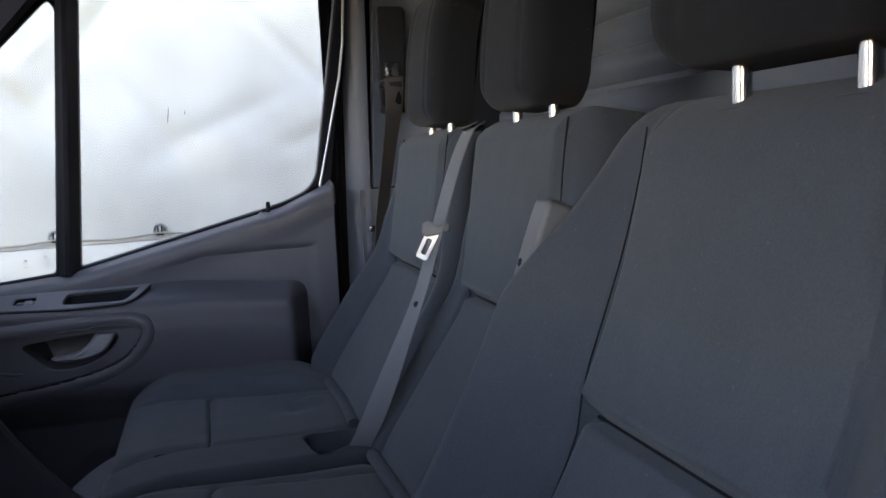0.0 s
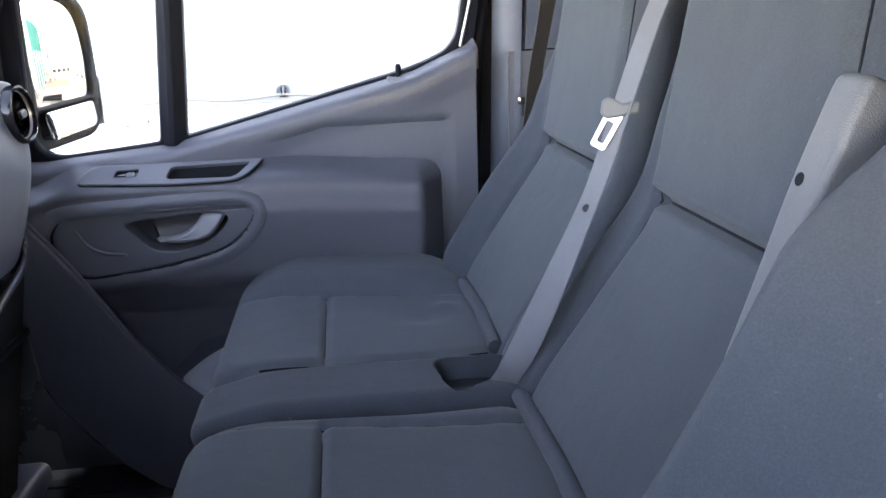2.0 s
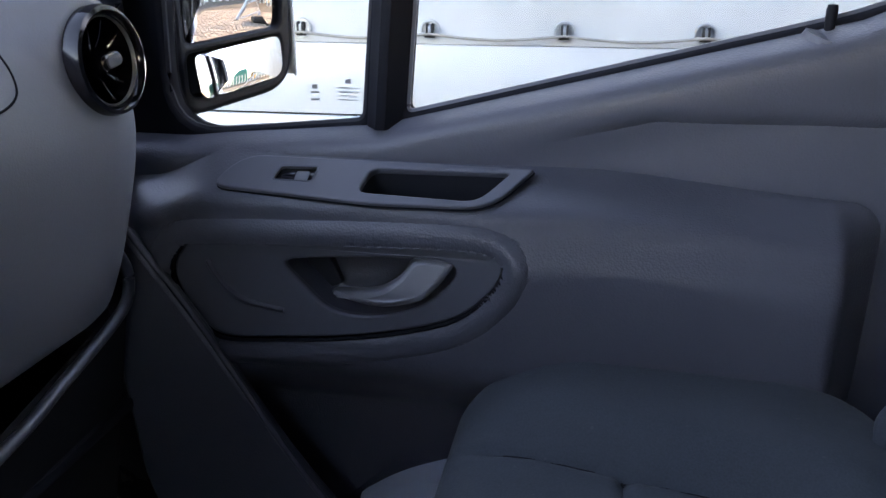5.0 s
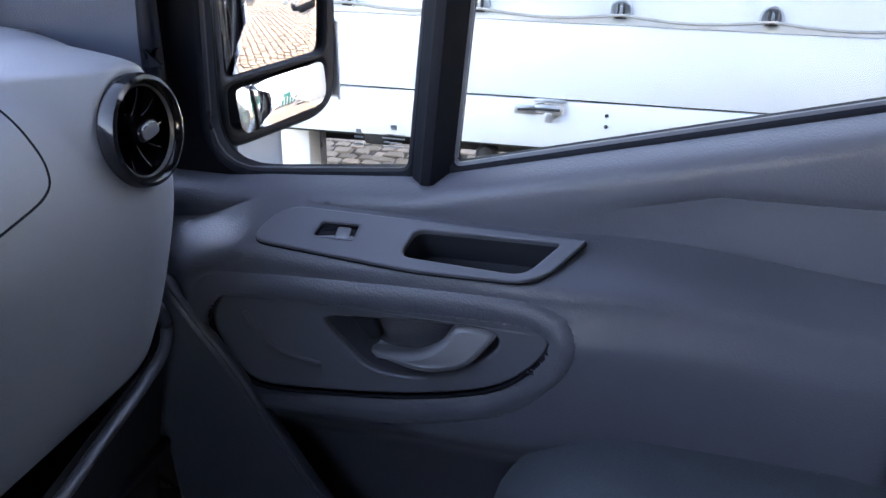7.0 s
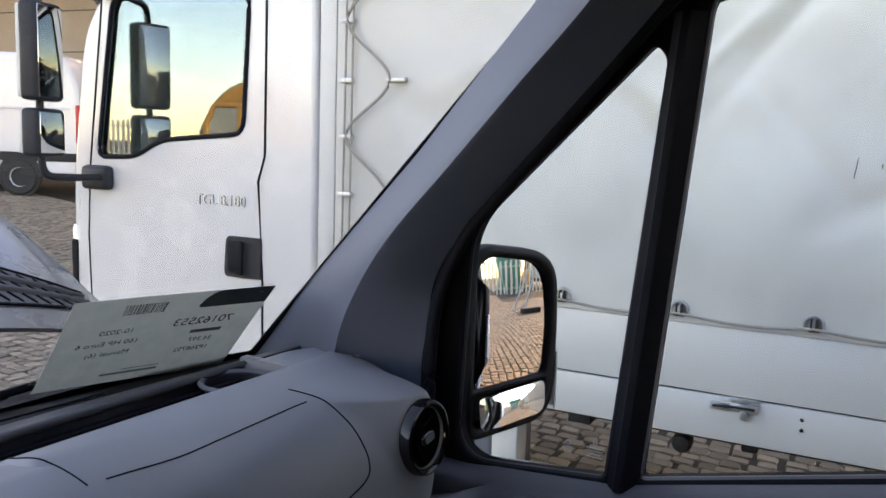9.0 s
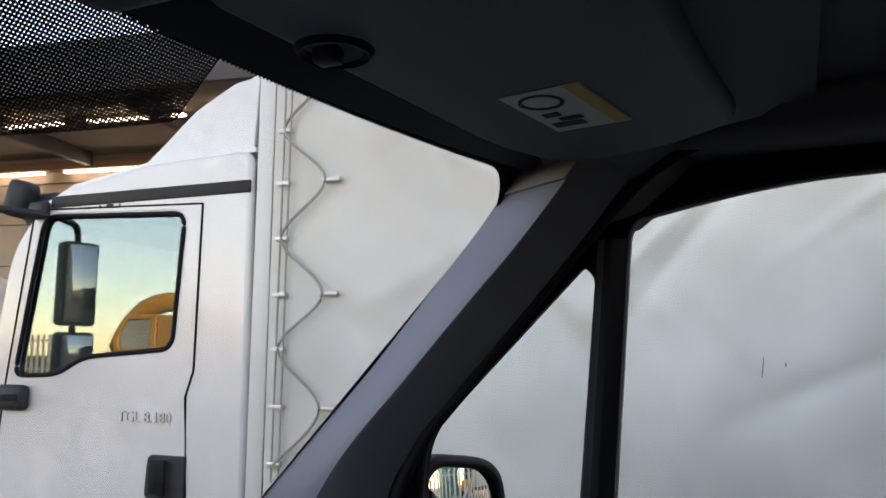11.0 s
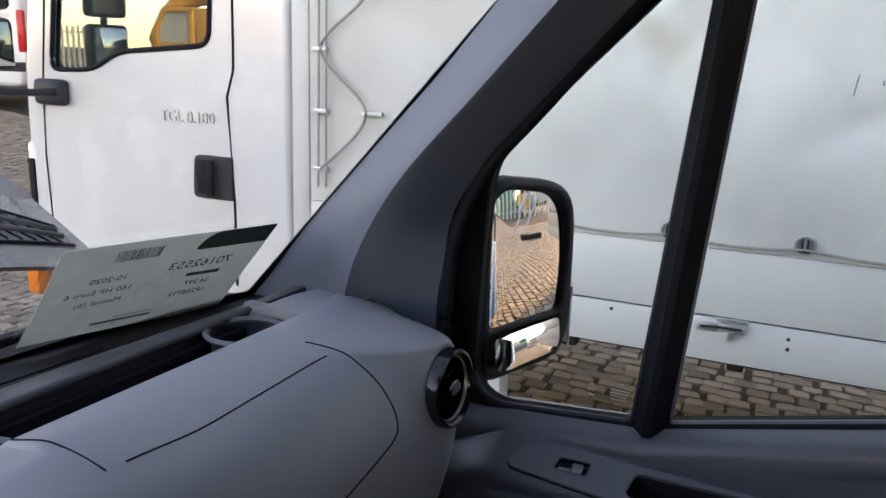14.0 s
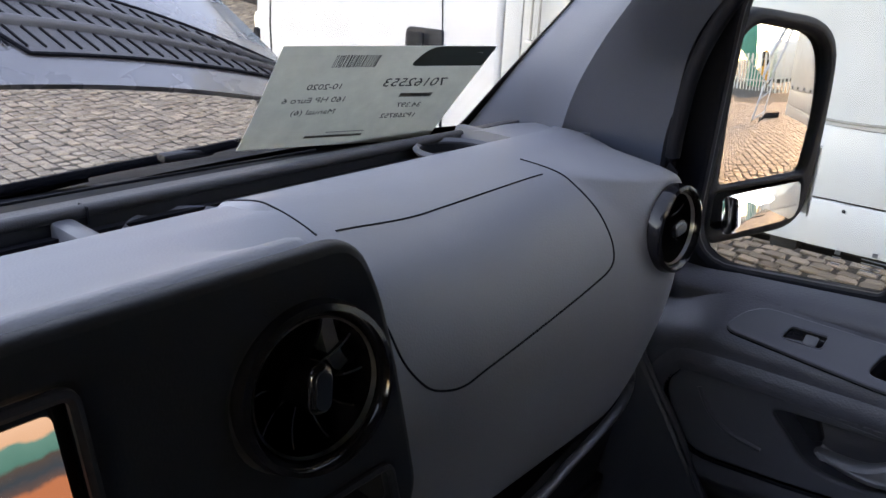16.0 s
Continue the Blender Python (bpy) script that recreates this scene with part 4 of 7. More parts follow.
for k in range(9):
    s_ = 1.06 if k == 0 else 1 - 0.10 * (k / 8) ** 2
    well.append([(0.088 + (p[0] - 0.088) * s_, -0.004 + (p[1] + 0.004) * s_, 0.0005 - 0.040 * math.sin(k / 8 * math.pi / 2)) for p in PKT])
nP = len(PKT)
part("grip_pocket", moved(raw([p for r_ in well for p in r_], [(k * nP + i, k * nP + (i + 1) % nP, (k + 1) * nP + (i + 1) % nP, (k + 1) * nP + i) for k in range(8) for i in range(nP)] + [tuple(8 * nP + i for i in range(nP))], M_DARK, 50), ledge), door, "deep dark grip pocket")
sw = part("window_switch", moved(box(-0.084, -0.035, -0.011, 0.012, -0.010, 0.0035, M_PIANO, 0.001), ledge), door, "glossy black window switch")
part("switch_rim", moved(tube([(p[0], p[1], 0.0072) for p in SWH], 0.0010, M_TRIM, 6, True), ledge), sw)
part("rocker", moved(box(-0.062, -0.044, -0.0080, 0.0090, -0.004, 0.0045, M_SATIN, 0.004, 3), ledge), sw, "silver rocker")
part("plate_gap", moved(tube([(p[0], p[1], 0.0022) for p in SWP], 0.0014, M_BLACK, 6, True), ledge), door)
card_me = shell(rows, -0.012, M_DOOR, 60)
bm = bmesh.new()
bm.from_mesh(card_me)
inv = ledge.inverted()


def in_pocket(f):
    c = f.calc_center_median()
    if -0.95 < c.x < -0.52 and 1.03 < c.z < 1.20 and poly_dist(TRIMPOLY, c.x, c.z) < 0:
        return True
    q = inv @ c
    return abs(q.z) < 0.09 and poly_dist(PKT, q.x, q.y) < 0.004 if -0.02 < q.x < 0.2 and abs(q.y) < 0.06 else False


bmesh.ops.delete(bm, geom=[f for f in bm.faces if in_pocket(f)], context="FACES")
bm.to_mesh(card_me)
bm.free()
part("door_card", card_me, door, "grained dark plastic door card")
# black tube paints the shade along the arm rest's top and rear bevel
part("shade_line", tube([(p.x, card_y(p.x, p.y) - 0.0005, p.y) for p in smooth_path([(-0.47, 1.268, 0), (-0.345, 1.265, 0), (-0.235, 1.254, 0), (-0.207, 1.237, 0), (-0.197, 1.205, 0), (-0.203, 1.13, 0), (-0.213, 1.055, 0), (-0.225, 0.96, 0)], 8)], 0.0038, M_BLACK, 6), door)
# release lever in its dish
LEVER = closed_curve([(-0.735, 1.134), (-0.7, 1.14), (-0.677, 1.147), (-0.657, 1.161), (-0.644, 1.178), (-0.623, 1.181), (-0.603, 1.179), (-0.603, 1.17), (-0.627, 1.141), (-0.653, 1.131), (-0.681, 1.127), (-0.716, 1.128)], 3)
lever_me = plate(LEVER, [], XZ(0.0), 0.016, M_SATIN, 0.0065, 60)
for v in lever_me.vertices:
    v.co.y += 0.822 + 0.014 * ease((-0.66 - v.co.x) / 0.08) + 0.35 * (v.co.z - 1.15) * (v.co.y < 0)
part("release_lever", lever_me, door, "satin grey release lever")
part("lever_block", plate(rounded([(-0.782, 1.166), (-0.749, 1.166), (-0.734, 1.128), (-0.755, 1.120)], 0.004), [], XZ(0.868), 0.012, M_DARK, 0.003), door)
part("lever_screw", moved(lathe([(0.0, 0.0), (0.009, 0.0), (0.0098, -0.001), (0.0108, 0.0), (0.0112, -0.003)], M_DARK, 20), basis((-0.690, 0.880, 1.148), (1, 0, 0), (0, -1, 0))), door)

# map pocket wall at the foot of the door, its mouth sloping down to the rear
PW = rounded([(-1.0, 1.17), (-0.965, 1.205), (-0.883, 1.090), (-0.786, 0.933), (-0.704, 0.828), (-0.60, 0.745), (-0.42, 0.70), (-0.16, 0.70), (-0.16, 0.61), (-0.76, 0.605), (-0.87, 0.70), (-0.975, 0.85)], [0.01, 0.03, 0.05, 0.05, 0.05, 0.05, 0.05, 0.01, 0.01, 0.05, 0.06, 0.05], 5)
part("map_pocket", plate(PW, [], XZ(0.812), 0.022, M_DOOR, 0.007), door)
part("pocket_rim", tube(smooth_path([(-0.960, 0.806, 1.198), (-0.883, 0.803, 1.094), (-0.786, 0.801, 0.937), (-0.704, 0.801, 0.832), (-0.60, 0.801, 0.749)], 8), 0.004, M_DOOR), door)
part("pocket_floor", box(-0.95, -0.16, 0.81, 0.90, 0.605, 0.625, M_DARK, 0.004), door)

# clear sleeve with papers in the pocket
fold = thing("document_sleeve", "clear plastic sleeve of white papers in the door pocket", "papers", (-0.66, 0.85, 0.80))
for k in range(4):
    part("sheet", shell([[(-0.735 + 0.012 * k + 0.24 * i / 10, 0.864 - 0.012 * k + 0.006 * math.sin(i / 10 * 2.5 + k) + 0.05 * (j / 6) ** 2, 0.77 + 0.125 * j / 6 * (0.40 + 0.60 * min(1, i / 5)) + (0.060 - 0.010 * k) * (i / 10) - 0.026 * k + 0.004 * math.sin(i * 0.7 + k)) for j in range(7)] for i in range(11)], 0.0012, M_PAPER2), fold)
part("sleeve", shell([[(-0.752 + 0.27 * i / 10, 0.819 + 0.012 * math.sin(i / 10 * 2.5), 0.775 + 0.135 * j / 6 * (0.55 + 0.45 * min(1, i / 3)) + 0.045 * (i / 10)) for j in range(7)] for i in range(11)], 0.0012, M_SLEEVE), fold)

# ---------------------------------------------------------------- door mirror
mirror = thing("wing_mirror", "black wing mirror with large and wide-angle glasses", "wing mirror", (-0.93, 1.03, 1.40))
mm = basis((-0.922, 1.026, 1.438), (0.515, 0.857, 0), (0.857, -0.515, 0.0))
# local x across the glass to the outside, local y up, local z to the rear
HO = rounded([(-0.082, -0.152), (0.086, -0.128), (0.094, 0.02), (0.085, 0.152), (-0.055, 0.168), (-0.085, 0.14)], [0.035, 0.045, 0.1, 0.06, 0.05, 0.03], 6)
GU = rounded([(-0.066, -0.062), (0.066, -0.048), (0.074, 0.05), (0.066, 0.134), (-0.045, 0.148), (-0.067, 0.13)], [0.008, 0.012, 0.05, 0.05, 0.04, 0.02], 6)
GL = rounded([(-0.066, -0.128), (0.062, -0.110), (0.068, -0.060), (-0.066, -0.075)], [0.015, 0.02, 0.012, 0.01], 6)
back = [[], []]
part("rim", plate(HO, [list(reversed(GU)), list(reversed(GL))], mm @ Matrix.Translation((0, 0, -0.012)), 0.034, M_SHELL, 0.008), mirror)
shellpts = []
for k in range(9):
    t = k / 8
    sc = 1 - 0.75 * t ** 2.2
    shellpts.append([mm @ Vector((p[0] * sc, p[1] * sc, -0.012 - 0.075 * t)) for p in HO])
vs = [p for r in shellpts for p in r]
nH = len(HO)
fs = [(k * nH + i, k * nH + (i + 1) % nH, (k + 1) * nH + (i + 1) % nH, (k + 1) * nH + i) for k in range(8) for i in range(nH)] + [tuple(8 * nH + i for i in range(nH))]
part("housing", raw(vs, fs, M_SHELL, 50), mirror)


def dome(poly, m, rad, material):
    """outline filled with a bowed sheet of that radius"""
    rings, n = 12, len(poly)
    c = Vector((sum(p[0] for p in poly) / n, sum(p[1] for p in poly) / n, 0))
    vs, fs = [m @ (c + Vector((0, 0, 0.0)))], []
    top = rad - math.sqrt(rad * rad - 0.06 ** 2)
    for k in range(1, rings + 1):
        for p in poly:
            q = c.lerp(Vector((p[0], p[1], 0)), k / rings)
            r = (q - c).length
            q.z = -(rad - math.sqrt(max(rad * rad - r * r, 0)))
            vs.append(m @ q)
    for i in range(n):
        fs.append((0, 1 + i, 1 + (i + 1) % n))
    for k in range(rings - 1):
        for i in range(n):
            a, b = 1 + k * n + i, 1 + k * n + (i + 1) % n
            fs.append((a, b, b + n, a + n))
    me = raw(vs, fs, material, 180)
    return me


part("main_glass", dome(GU, mm @ Matrix.Translation((0, 0, 0.003)) @ pose(0, 0, 0, -3.0, 2.7, 0), 1.4, M_MIRROR), mirror, "large slightly bowed mirror glass")
part("wide_glass", dome(GL, mm @ Matrix.Translation((0, 0, 0.004)) @ pose(0, 0, 0, -11, 3.0, 0), 0.40, M_MIRROR), mirror, "bowed wide-angle glass")
part("repeater", moved(shell([[(0.092 + 0.012 * math.sin(math.pi * k / 6), -0.115 + 0.10 * s / 8, -0.03 + 0.035 * k / 6) for k in range(7)] for s in range(9)], 0.003, M_LENS), mm), mirror, "clear ribbed indicator lens")
part("arm", join(moved(box(-0.13, -0.05, -0.165, -0.115, -0.075, -0.025, M_SHELL, 0.015, 3), mm), box(-1.04, -0.96, 0.945, 1.0, 1.25, 1.315, M_SHELL, 0.015, 3)), mirror)

# ---------------------------------------------------------------- dashboard
dash = thing("dashboard", "dark grey moulded dashboard with round air vents and open bins", "dashboard", (-1.1, 0.3, 1.1))
DP = [(-1.088, 1.395), (-1.088, 1.448), (-1.075, 1.458), (-1.03, 1.453), (-0.98, 1.438), (-0.938, 1.412), (-0.910, 1.372), (-0.898, 1.325), (-0.902, 1.275), (-0.916, 1.215), (-0.934, 1.160), (-0.955, 1.122), (-1.0, 1.105)]
DPS = smooth_path([(p[0], p[1], 0) for p in DP], 6)


def pad_rim(x):
    """where the middle pad ends towards the passenger"""
    return 0.295 + 0.010 * ease((x + 1.08) / 0.10) - 0.096 * ease((x + 0.965) / 0.115)


def dash_pt(y, s, lift=0.0):
    """place on the passenger side of the dash: s runs from the bin's edge over the top and down"""
    q = s * (len(DPS) - 1)
    i = min(int(q), len(DPS) - 2)
    p = DPS[i].lerp(DPS[i + 1], q - i)
    e = (DPS[min(i + 2, len(DPS) - 1)] - DPS[max(i - 1, 0)]).normalized()
    x, z = p.x - e.y * lift, p.y + e.x * lift
    k = max(0.0, y - 0.70)
    fwd = 0.055 * (k / 0.13) ** 2.4
    low = max(0.0, 1.36 - z)
    x -= fwd * (1 + 1.2 * low)
    z -= 0.020 * (k / 0.16) ** 2 * ease((z - 1.3) / 0.15)
    # the top swells towards the middle
    z += 0.010 * ease((0.43 - y) / 0.13) * ease((z - 1.36) / 0.06) * ease((x + 1.085) / 0.05)
    z -= 0.014 * ease((pad_rim(x) - 0.003 - y) / 0.02) * ease((z - 1.40) / 0.02)
    # shoulder round the outer vent
    dy, r = abs(y - 0.722), math.hypot(y - 0.722, z - 1.386)
    pod = -0.909 - (0.45 + 1.0 * dy / max(r, 0.01)) * max(0.0, r - 0.050)
    pod = (x + pod + math.hypot(x - pod, 0.016)) / 2
    x += (pod - x) * ease((x + 1.03) / 0.05) * ease((0.16 - r) / 0.05)
    return Vector((x, y, z))


rows = []
for i in range(171):
    y = 0.225 + 0.650 * i / 170
    rows.append([dash_pt(y, j / 170) for j in range(171)])
df = shell(rows, 0.02, M_DASH, 50, flip=True)
bm = bmesh.new()
bm.from_mesh(df)
# opening behind the outer vent
bmesh.ops.delete(bm, geom=[f for f in bm.faces if math.hypot(f.calc_center_median().y - 0.722, f.calc_center_median().z - 1.386) < 0.0425], context="FACES")
bm.to_mesh(df)
bm.free()
part("dash_face", df, dash, "grained grey passenger side of the dash")


def seam(pts, r=0.0010, name="shade_line"):
    """narrow shadow gap along (y, s) points of the dash"""
    p = smooth_path([(a, b, 0) for a, b in pts], 8)
    return part(name, tube([dash_pt(q.x, q.y, 0.0001) for q in p], r, M_BLACK, 6), dash)


seam([(0.295, 0.135), (0.295, 0.189), (0.299, 0.235), (0.303, 0.274), (0.306, 0.32)])
seam([(0.325, 0.320), (0.391, 0.318), (0.463, 0.314), (0.55, 0.309), (0.607, 0.306)], 0.0009)
seam([(0.612, 0.255), (0.626, 0.307), (0.629, 0.379), (0.628, 0.44), (0.625, 0.48), (0.613, 0.508), (0.577, 0.524), (0.481, 0.549), (0.408, 0.566), (0.383, 0.572), (0.36, 0.565), (0.339, 0.546), (0.322, 0.505), (0.315, 0.46), (0.308, 0.40)])
# ledge under the windscreen and the shoulder by the pillar
part("front_ledge", shell([[(-1.178 - (0.066 - 0.022 * ease((y - 0.42) / 0.35)) * k / 10, y, 1.443 - 0.006 * k / 10 - 0.012 * (k / 10) ** 4) for k in range(11)] for y in [-0.87 + 1.735 * i / 40 for i in range(41)]], 0.015, M_LEDGE, 50), dash)
part("ledge_lip", tube([(-1.179, -0.87 + 1.57 * i / 30, 1.440) for i in range(31)], 0.006, M_LEDGE), dash)
part("ledge_gap", tube([(-1.231 + 0.010 * ease((i / 20 - 0.1)), 0.17 + 0.33 * i / 20, 1.4410) for i in range(21)], 0.0014, M_BLACK, 6), dash)
part("slot_floor", shell([[(-1.16 - 0.42 * k / 10, y, 1.428 - 0.075 * k / 10) for k in range(11)] for y in [-0.86 + 1.72 * i / 30 for i in range(31)]], 0.006, M_BLACK, 50), dash, "black ventilation slot under the glass")
part("ledge_joint", box(-1.187, -1.172, 0.2215, 0.2230, 1.430, 1.4447, M_BLACK, 0), dash)
part("shoulder", shell([[(x, y, 1.452 - 0.10 * max(0, y - 0.76) - 0.05 * ease((-1.14 - x) / 0.11)) for y in [0.69 + 0.18 * i / 12 for i in range(13)]] for x in [-1.25 + 0.185 * k / 14 for k in range(15)]], 0.012, M_DASH, 50), dash)
# open bins along the top
part("bin_floor", box(-1.185, -1.08, -0.40, 0.71, 1.352, 1.362, M_DARK, 0.002), dash)
part("bin_wall", box(-1.19, -1.176, -0.40, 0.705, 1.355, 1.437, M_DARK, 0.003), dash)
part("bin_wall", box(-1.10, -1.086, -0.40, 0.70, 1.355, 1.448, M_DASH, 0.003), dash)
part("bin_end", box(-1.19, -1.085, 0.695, 0.712, 1.355, 1.450, M_DASH, 0.004), dash)
part("bin_divider", box(-1.178, -1.09, 0.192, 0.212, 1.36, 1.438, M_TRIM, 0.005), dash)
for cy, cz in ((0.635, 1.432), (0.285, 1.418)):
    cup = part("cup_holder", lathe([(0.046, 0.0), (0.050, 0.004), (0.047, 0.008), (0.042, 0.004), (0.039, -0.05), (0.0, -0.052)], M_DARK, 36, Matrix.Translation((-1.133, cy, cz))), dash)
    part("cup_rim", lathe([(0.043, 0.006), (0.047, 0.010), (0.051, 0.006)], M_TRIM, 36, Matrix.Translation((-1.133, cy, cz))), cup)
# middle top pad and console
MP = smooth_path([(x, z, 0) for x, z in [(-1.092, 1.40), (-1.091, 1.438), (-1.080, 1.455), (-1.04, 1.461), (-0.99, 1.467), (-0.94, 1.479), (-0.872, 1.509), (-0.856, 1.5155), (-0.8445, 1.5115)]], 7)
TOPS = sorted((p.x, p.y) for p in DPS[8:] if p.y > 1.36)


def dash_top(x):
    """height of the passenger side's top at that x"""
    z = float(np.interp(x, [q for q, _ in TOPS], [h for _, h in TOPS]))
    return z + 0.010 * ease((z - 1.36) / 0.06) * ease((x + 1.085) / 0.05)


rows = []
for i in range(41):
    row = []
    for p in MP:
        front = ease((p.x + 1.00) / 0.14)
        rim = pad_rim(p.x)
        y = -0.42 + (rim + 0.42) * (1 - (1 - i / 40) ** 1.6)
        k = 1 - ease((rim - y) / (0.13 - 0.105 * front))
        low = min(p.y, max(dash_top(p.x) + 0.0004, p.y - 0.070))
        row.append((p.x, y, p.y + (low - p.y) * k))
    rows.append(row)
part("centre_pad", shell(rows, 0.008, M_DASH, 50, flip=True), dash)
FACE = rounded([(-0.42, 1.300), (0.252, 1.303), (0.266, 1.330), (0.257, 1.372), (0.243, 1.432), (0.229, 1.480), (0.211, 1.5135), (-0.42, 1.5125)], [0.02, 0.014, 0.02, 0.05, 0.05, 0.05, 0.022, 0.02], 6)
SCR = rounded([(-0.225, 1.360), (0.072, 1.360), (0.060, 1.487), (-0.225, 1.487)], 0.006)
STO = rounded([(0.100, 1.320), (0.246, 1.325), (0.237, 1.363), (0.125, 1.361)], [0.008, 0.008, 0.008, 0.012])
VC2 = (0.175, 1.441)
VH = [(VC2[0] + 0.0425 * math.cos(-a), VC2[1] + 0.0425 * math.sin(-a)) for a in [2 * math.pi * k / 40 for k in range(40)]]
part("centre_face", plate(FACE, [list(reversed(SCR)), list(reversed(STO)), VH], YZ(-0.846), 0.013, M_DARK, 0.005), dash, "dark central console face")
part("console_body", box(-1.08, -0.955, -0.42, 0.235, 1.14, 1.44, M_DARK, 0.02), dash)
part("console_side", shell([[(-0.852 - (0.085 if zz < 1.44 else 0.030) * k / 8, yy + 0.012 * k / 8, zz - 0.03 * k / 8 * (zz > 1.41)) for k in range(9)] for yy, zz in [(0.196, 1.506), (0.214, 1.495), (0.226, 1.476), (0.239, 1.430), (0.252, 1.370), (0.261, 1.329), (0.249, 1.304)]], 0.004, M_DARK, 60), dash)
part("console_base", box(-0.95, -0.845, -0.42, 0.252, 1.297, 1.3025, M_DARK, 0.002), dash)
part("lower_dash", shell([[dash_pt(y, 0.57 + 0.43 * j / 40) for j in range(41)] for y in [-0.42 + 0.645 * i / 12 for i in range(13)]], 0.02, M_DASH, 50, flip=True), dash, "grained grey lower dash")
scr = part("screen", box(-0.8495, -0.844, -0.228, 0.0735, 1.357, 1.490, M_PIANO, 0.001), dash, "glossy black display glass")
part("display", plate(rounded([(-0.215, 1.370), (0.0635, 1.370), (0.0535, 1.4765), (-0.215, 1.4765)], 0.004), [], YZ(-0.8434), 0.001, M_DISPLAY, 0.0002), scr, "lit display showing a beach picture")
part("screen_rim", tube([(-0.837, p[0], p[1]) for p in SCR], 0.003, M_DARK, 6, True), scr)
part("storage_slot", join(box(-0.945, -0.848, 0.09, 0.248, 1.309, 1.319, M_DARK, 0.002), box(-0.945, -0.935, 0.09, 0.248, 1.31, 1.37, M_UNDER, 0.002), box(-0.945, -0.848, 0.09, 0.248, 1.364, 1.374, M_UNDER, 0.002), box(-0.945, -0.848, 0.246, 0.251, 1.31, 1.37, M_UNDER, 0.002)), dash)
part("slot_rim", tube([(-0.8385, p[0], p[1]) for p in STO], 0.0028, M_DARK, 6, True), dash)


def vent(center, normal, r=0.050, spin=0.0):
    """round turbine vent: glossy ring, dark bowl, curved blades and a capsule knob"""
    m = basis(center, (0, 1, 0), normal) @ pose(0, 0, 0, 0, 0, spin)
    v = part("air_vent", lathe([(r * 1.08, -0.034), (r * 1.10, -0.010), (r * 1.12, 0.002), (r * 1.08, 0.008), (r * 1.00, 0.0095), (r * 0.93, 0.006), (r * 0.90, -0.002), (r * 0.885, -0.012)], M_RIM, 48, m), dash, "round glossy black air vent")
    if center[1] < 0.5:
        part("mount", lathe([(r * 1.09, 0.001), (r * 1.18, -0.008), (r * 1.22, -0.020), (r * 1.24, -0.045)], M_DARK, 40, m), v)
    part("ring", lathe([(r * 0.885, -0.0005), (r * 0.905, 0.0025), (r * 0.885, 0.004), (r * 0.868, 0.0015)], M_STEEL, 48, m), v, "thin bright ring")
    part("bowl", lathe([(r * 0.885, -0.002), (r * 0.86, -0.016), (r * 0.5, -0.034), (0.0, -0.036)], M_PIANO, 40, m), v)
    for k in range(10):
        a = 2 * math.pi * k / 10 + 0.2
        pts = []
        for q in range(6):
            rr = r * (0.26 + 0.58 * q / 5)
            w = a + 0.16 * (q / 5) ** 2
            c, s = math.cos(w), math.sin(w)
            pts.append([(rr * c - s * 0.0016 * e, rr * s + c * 0.0016 * e, -0.006 - 0.006 * (1 - q / 5) - 0.016 * (e < 0)) for e in (-1, 1)])
        part("blade", moved(shell(pts, 0.0012, M_PIANO, 60), m), v)
    cap = rounded([(-0.0135, -0.0075), (0.0135, -0.0075), (0.0135, 0.0075), (-0.0135, 0.0075)], 0.0075, 6)
    kn = part("knob", plate(cap, [], m @ Matrix.Translation((0, 0, 0.000)), 0.016, M_PIANO, 0.004), v)
    part("knob_pad", plate([(p[0] * 0.78, p[1] * 0.70) for p in cap], [], m @ Matrix.Translation((0, 0, 0.0075)), 0.004, M_TRIM if center[1] > 0.5 else M_PIANO, 0.001), kn)
    part("hub", lathe([(0.013, 0.0), (0.012, -0.034)], M_PIANO, 20, m), v)
    return v


vent((-0.897, 0.722, 1.386), (1.0, -0.03, 0.08), 0.0435, 10)
vent((-0.833, 0.176, 1.443), (0.97, -0.10, 0.16), 0.0410, 80)
# open shelf under the dash with a bright front rail
part("lower_shelf", box(-1.20, -0.975, 0.40, 0.80, 0.975, 0.990, M_DARK, 0.004), dash)
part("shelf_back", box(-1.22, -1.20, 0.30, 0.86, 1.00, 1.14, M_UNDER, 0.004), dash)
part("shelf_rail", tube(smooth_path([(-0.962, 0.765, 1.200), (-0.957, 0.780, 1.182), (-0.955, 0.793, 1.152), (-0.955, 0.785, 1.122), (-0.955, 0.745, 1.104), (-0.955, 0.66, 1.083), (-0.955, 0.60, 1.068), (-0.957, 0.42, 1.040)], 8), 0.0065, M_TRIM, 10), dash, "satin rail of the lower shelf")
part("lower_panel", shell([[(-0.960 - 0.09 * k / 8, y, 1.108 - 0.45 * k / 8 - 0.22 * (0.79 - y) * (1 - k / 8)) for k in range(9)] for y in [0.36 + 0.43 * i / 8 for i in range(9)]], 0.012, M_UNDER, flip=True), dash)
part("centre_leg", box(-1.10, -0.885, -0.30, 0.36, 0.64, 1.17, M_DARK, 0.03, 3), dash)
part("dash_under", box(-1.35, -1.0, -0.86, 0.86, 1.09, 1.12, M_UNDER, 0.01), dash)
part("driver_side", shell([[(p.x, y, p.y) for p in DPS] for y in [-0.42 - 0.45 * i / 10 for i in range(11)]], 0.02, M_DASH, 50), dash)

# ---------------------------------------------------------------- card on the windscreen
card = thing("price_card", "pale printed sales card leaning on the windscreen", "card", (-1.33, 0.62, 1.40))
W2, H = 0.150, 0.212
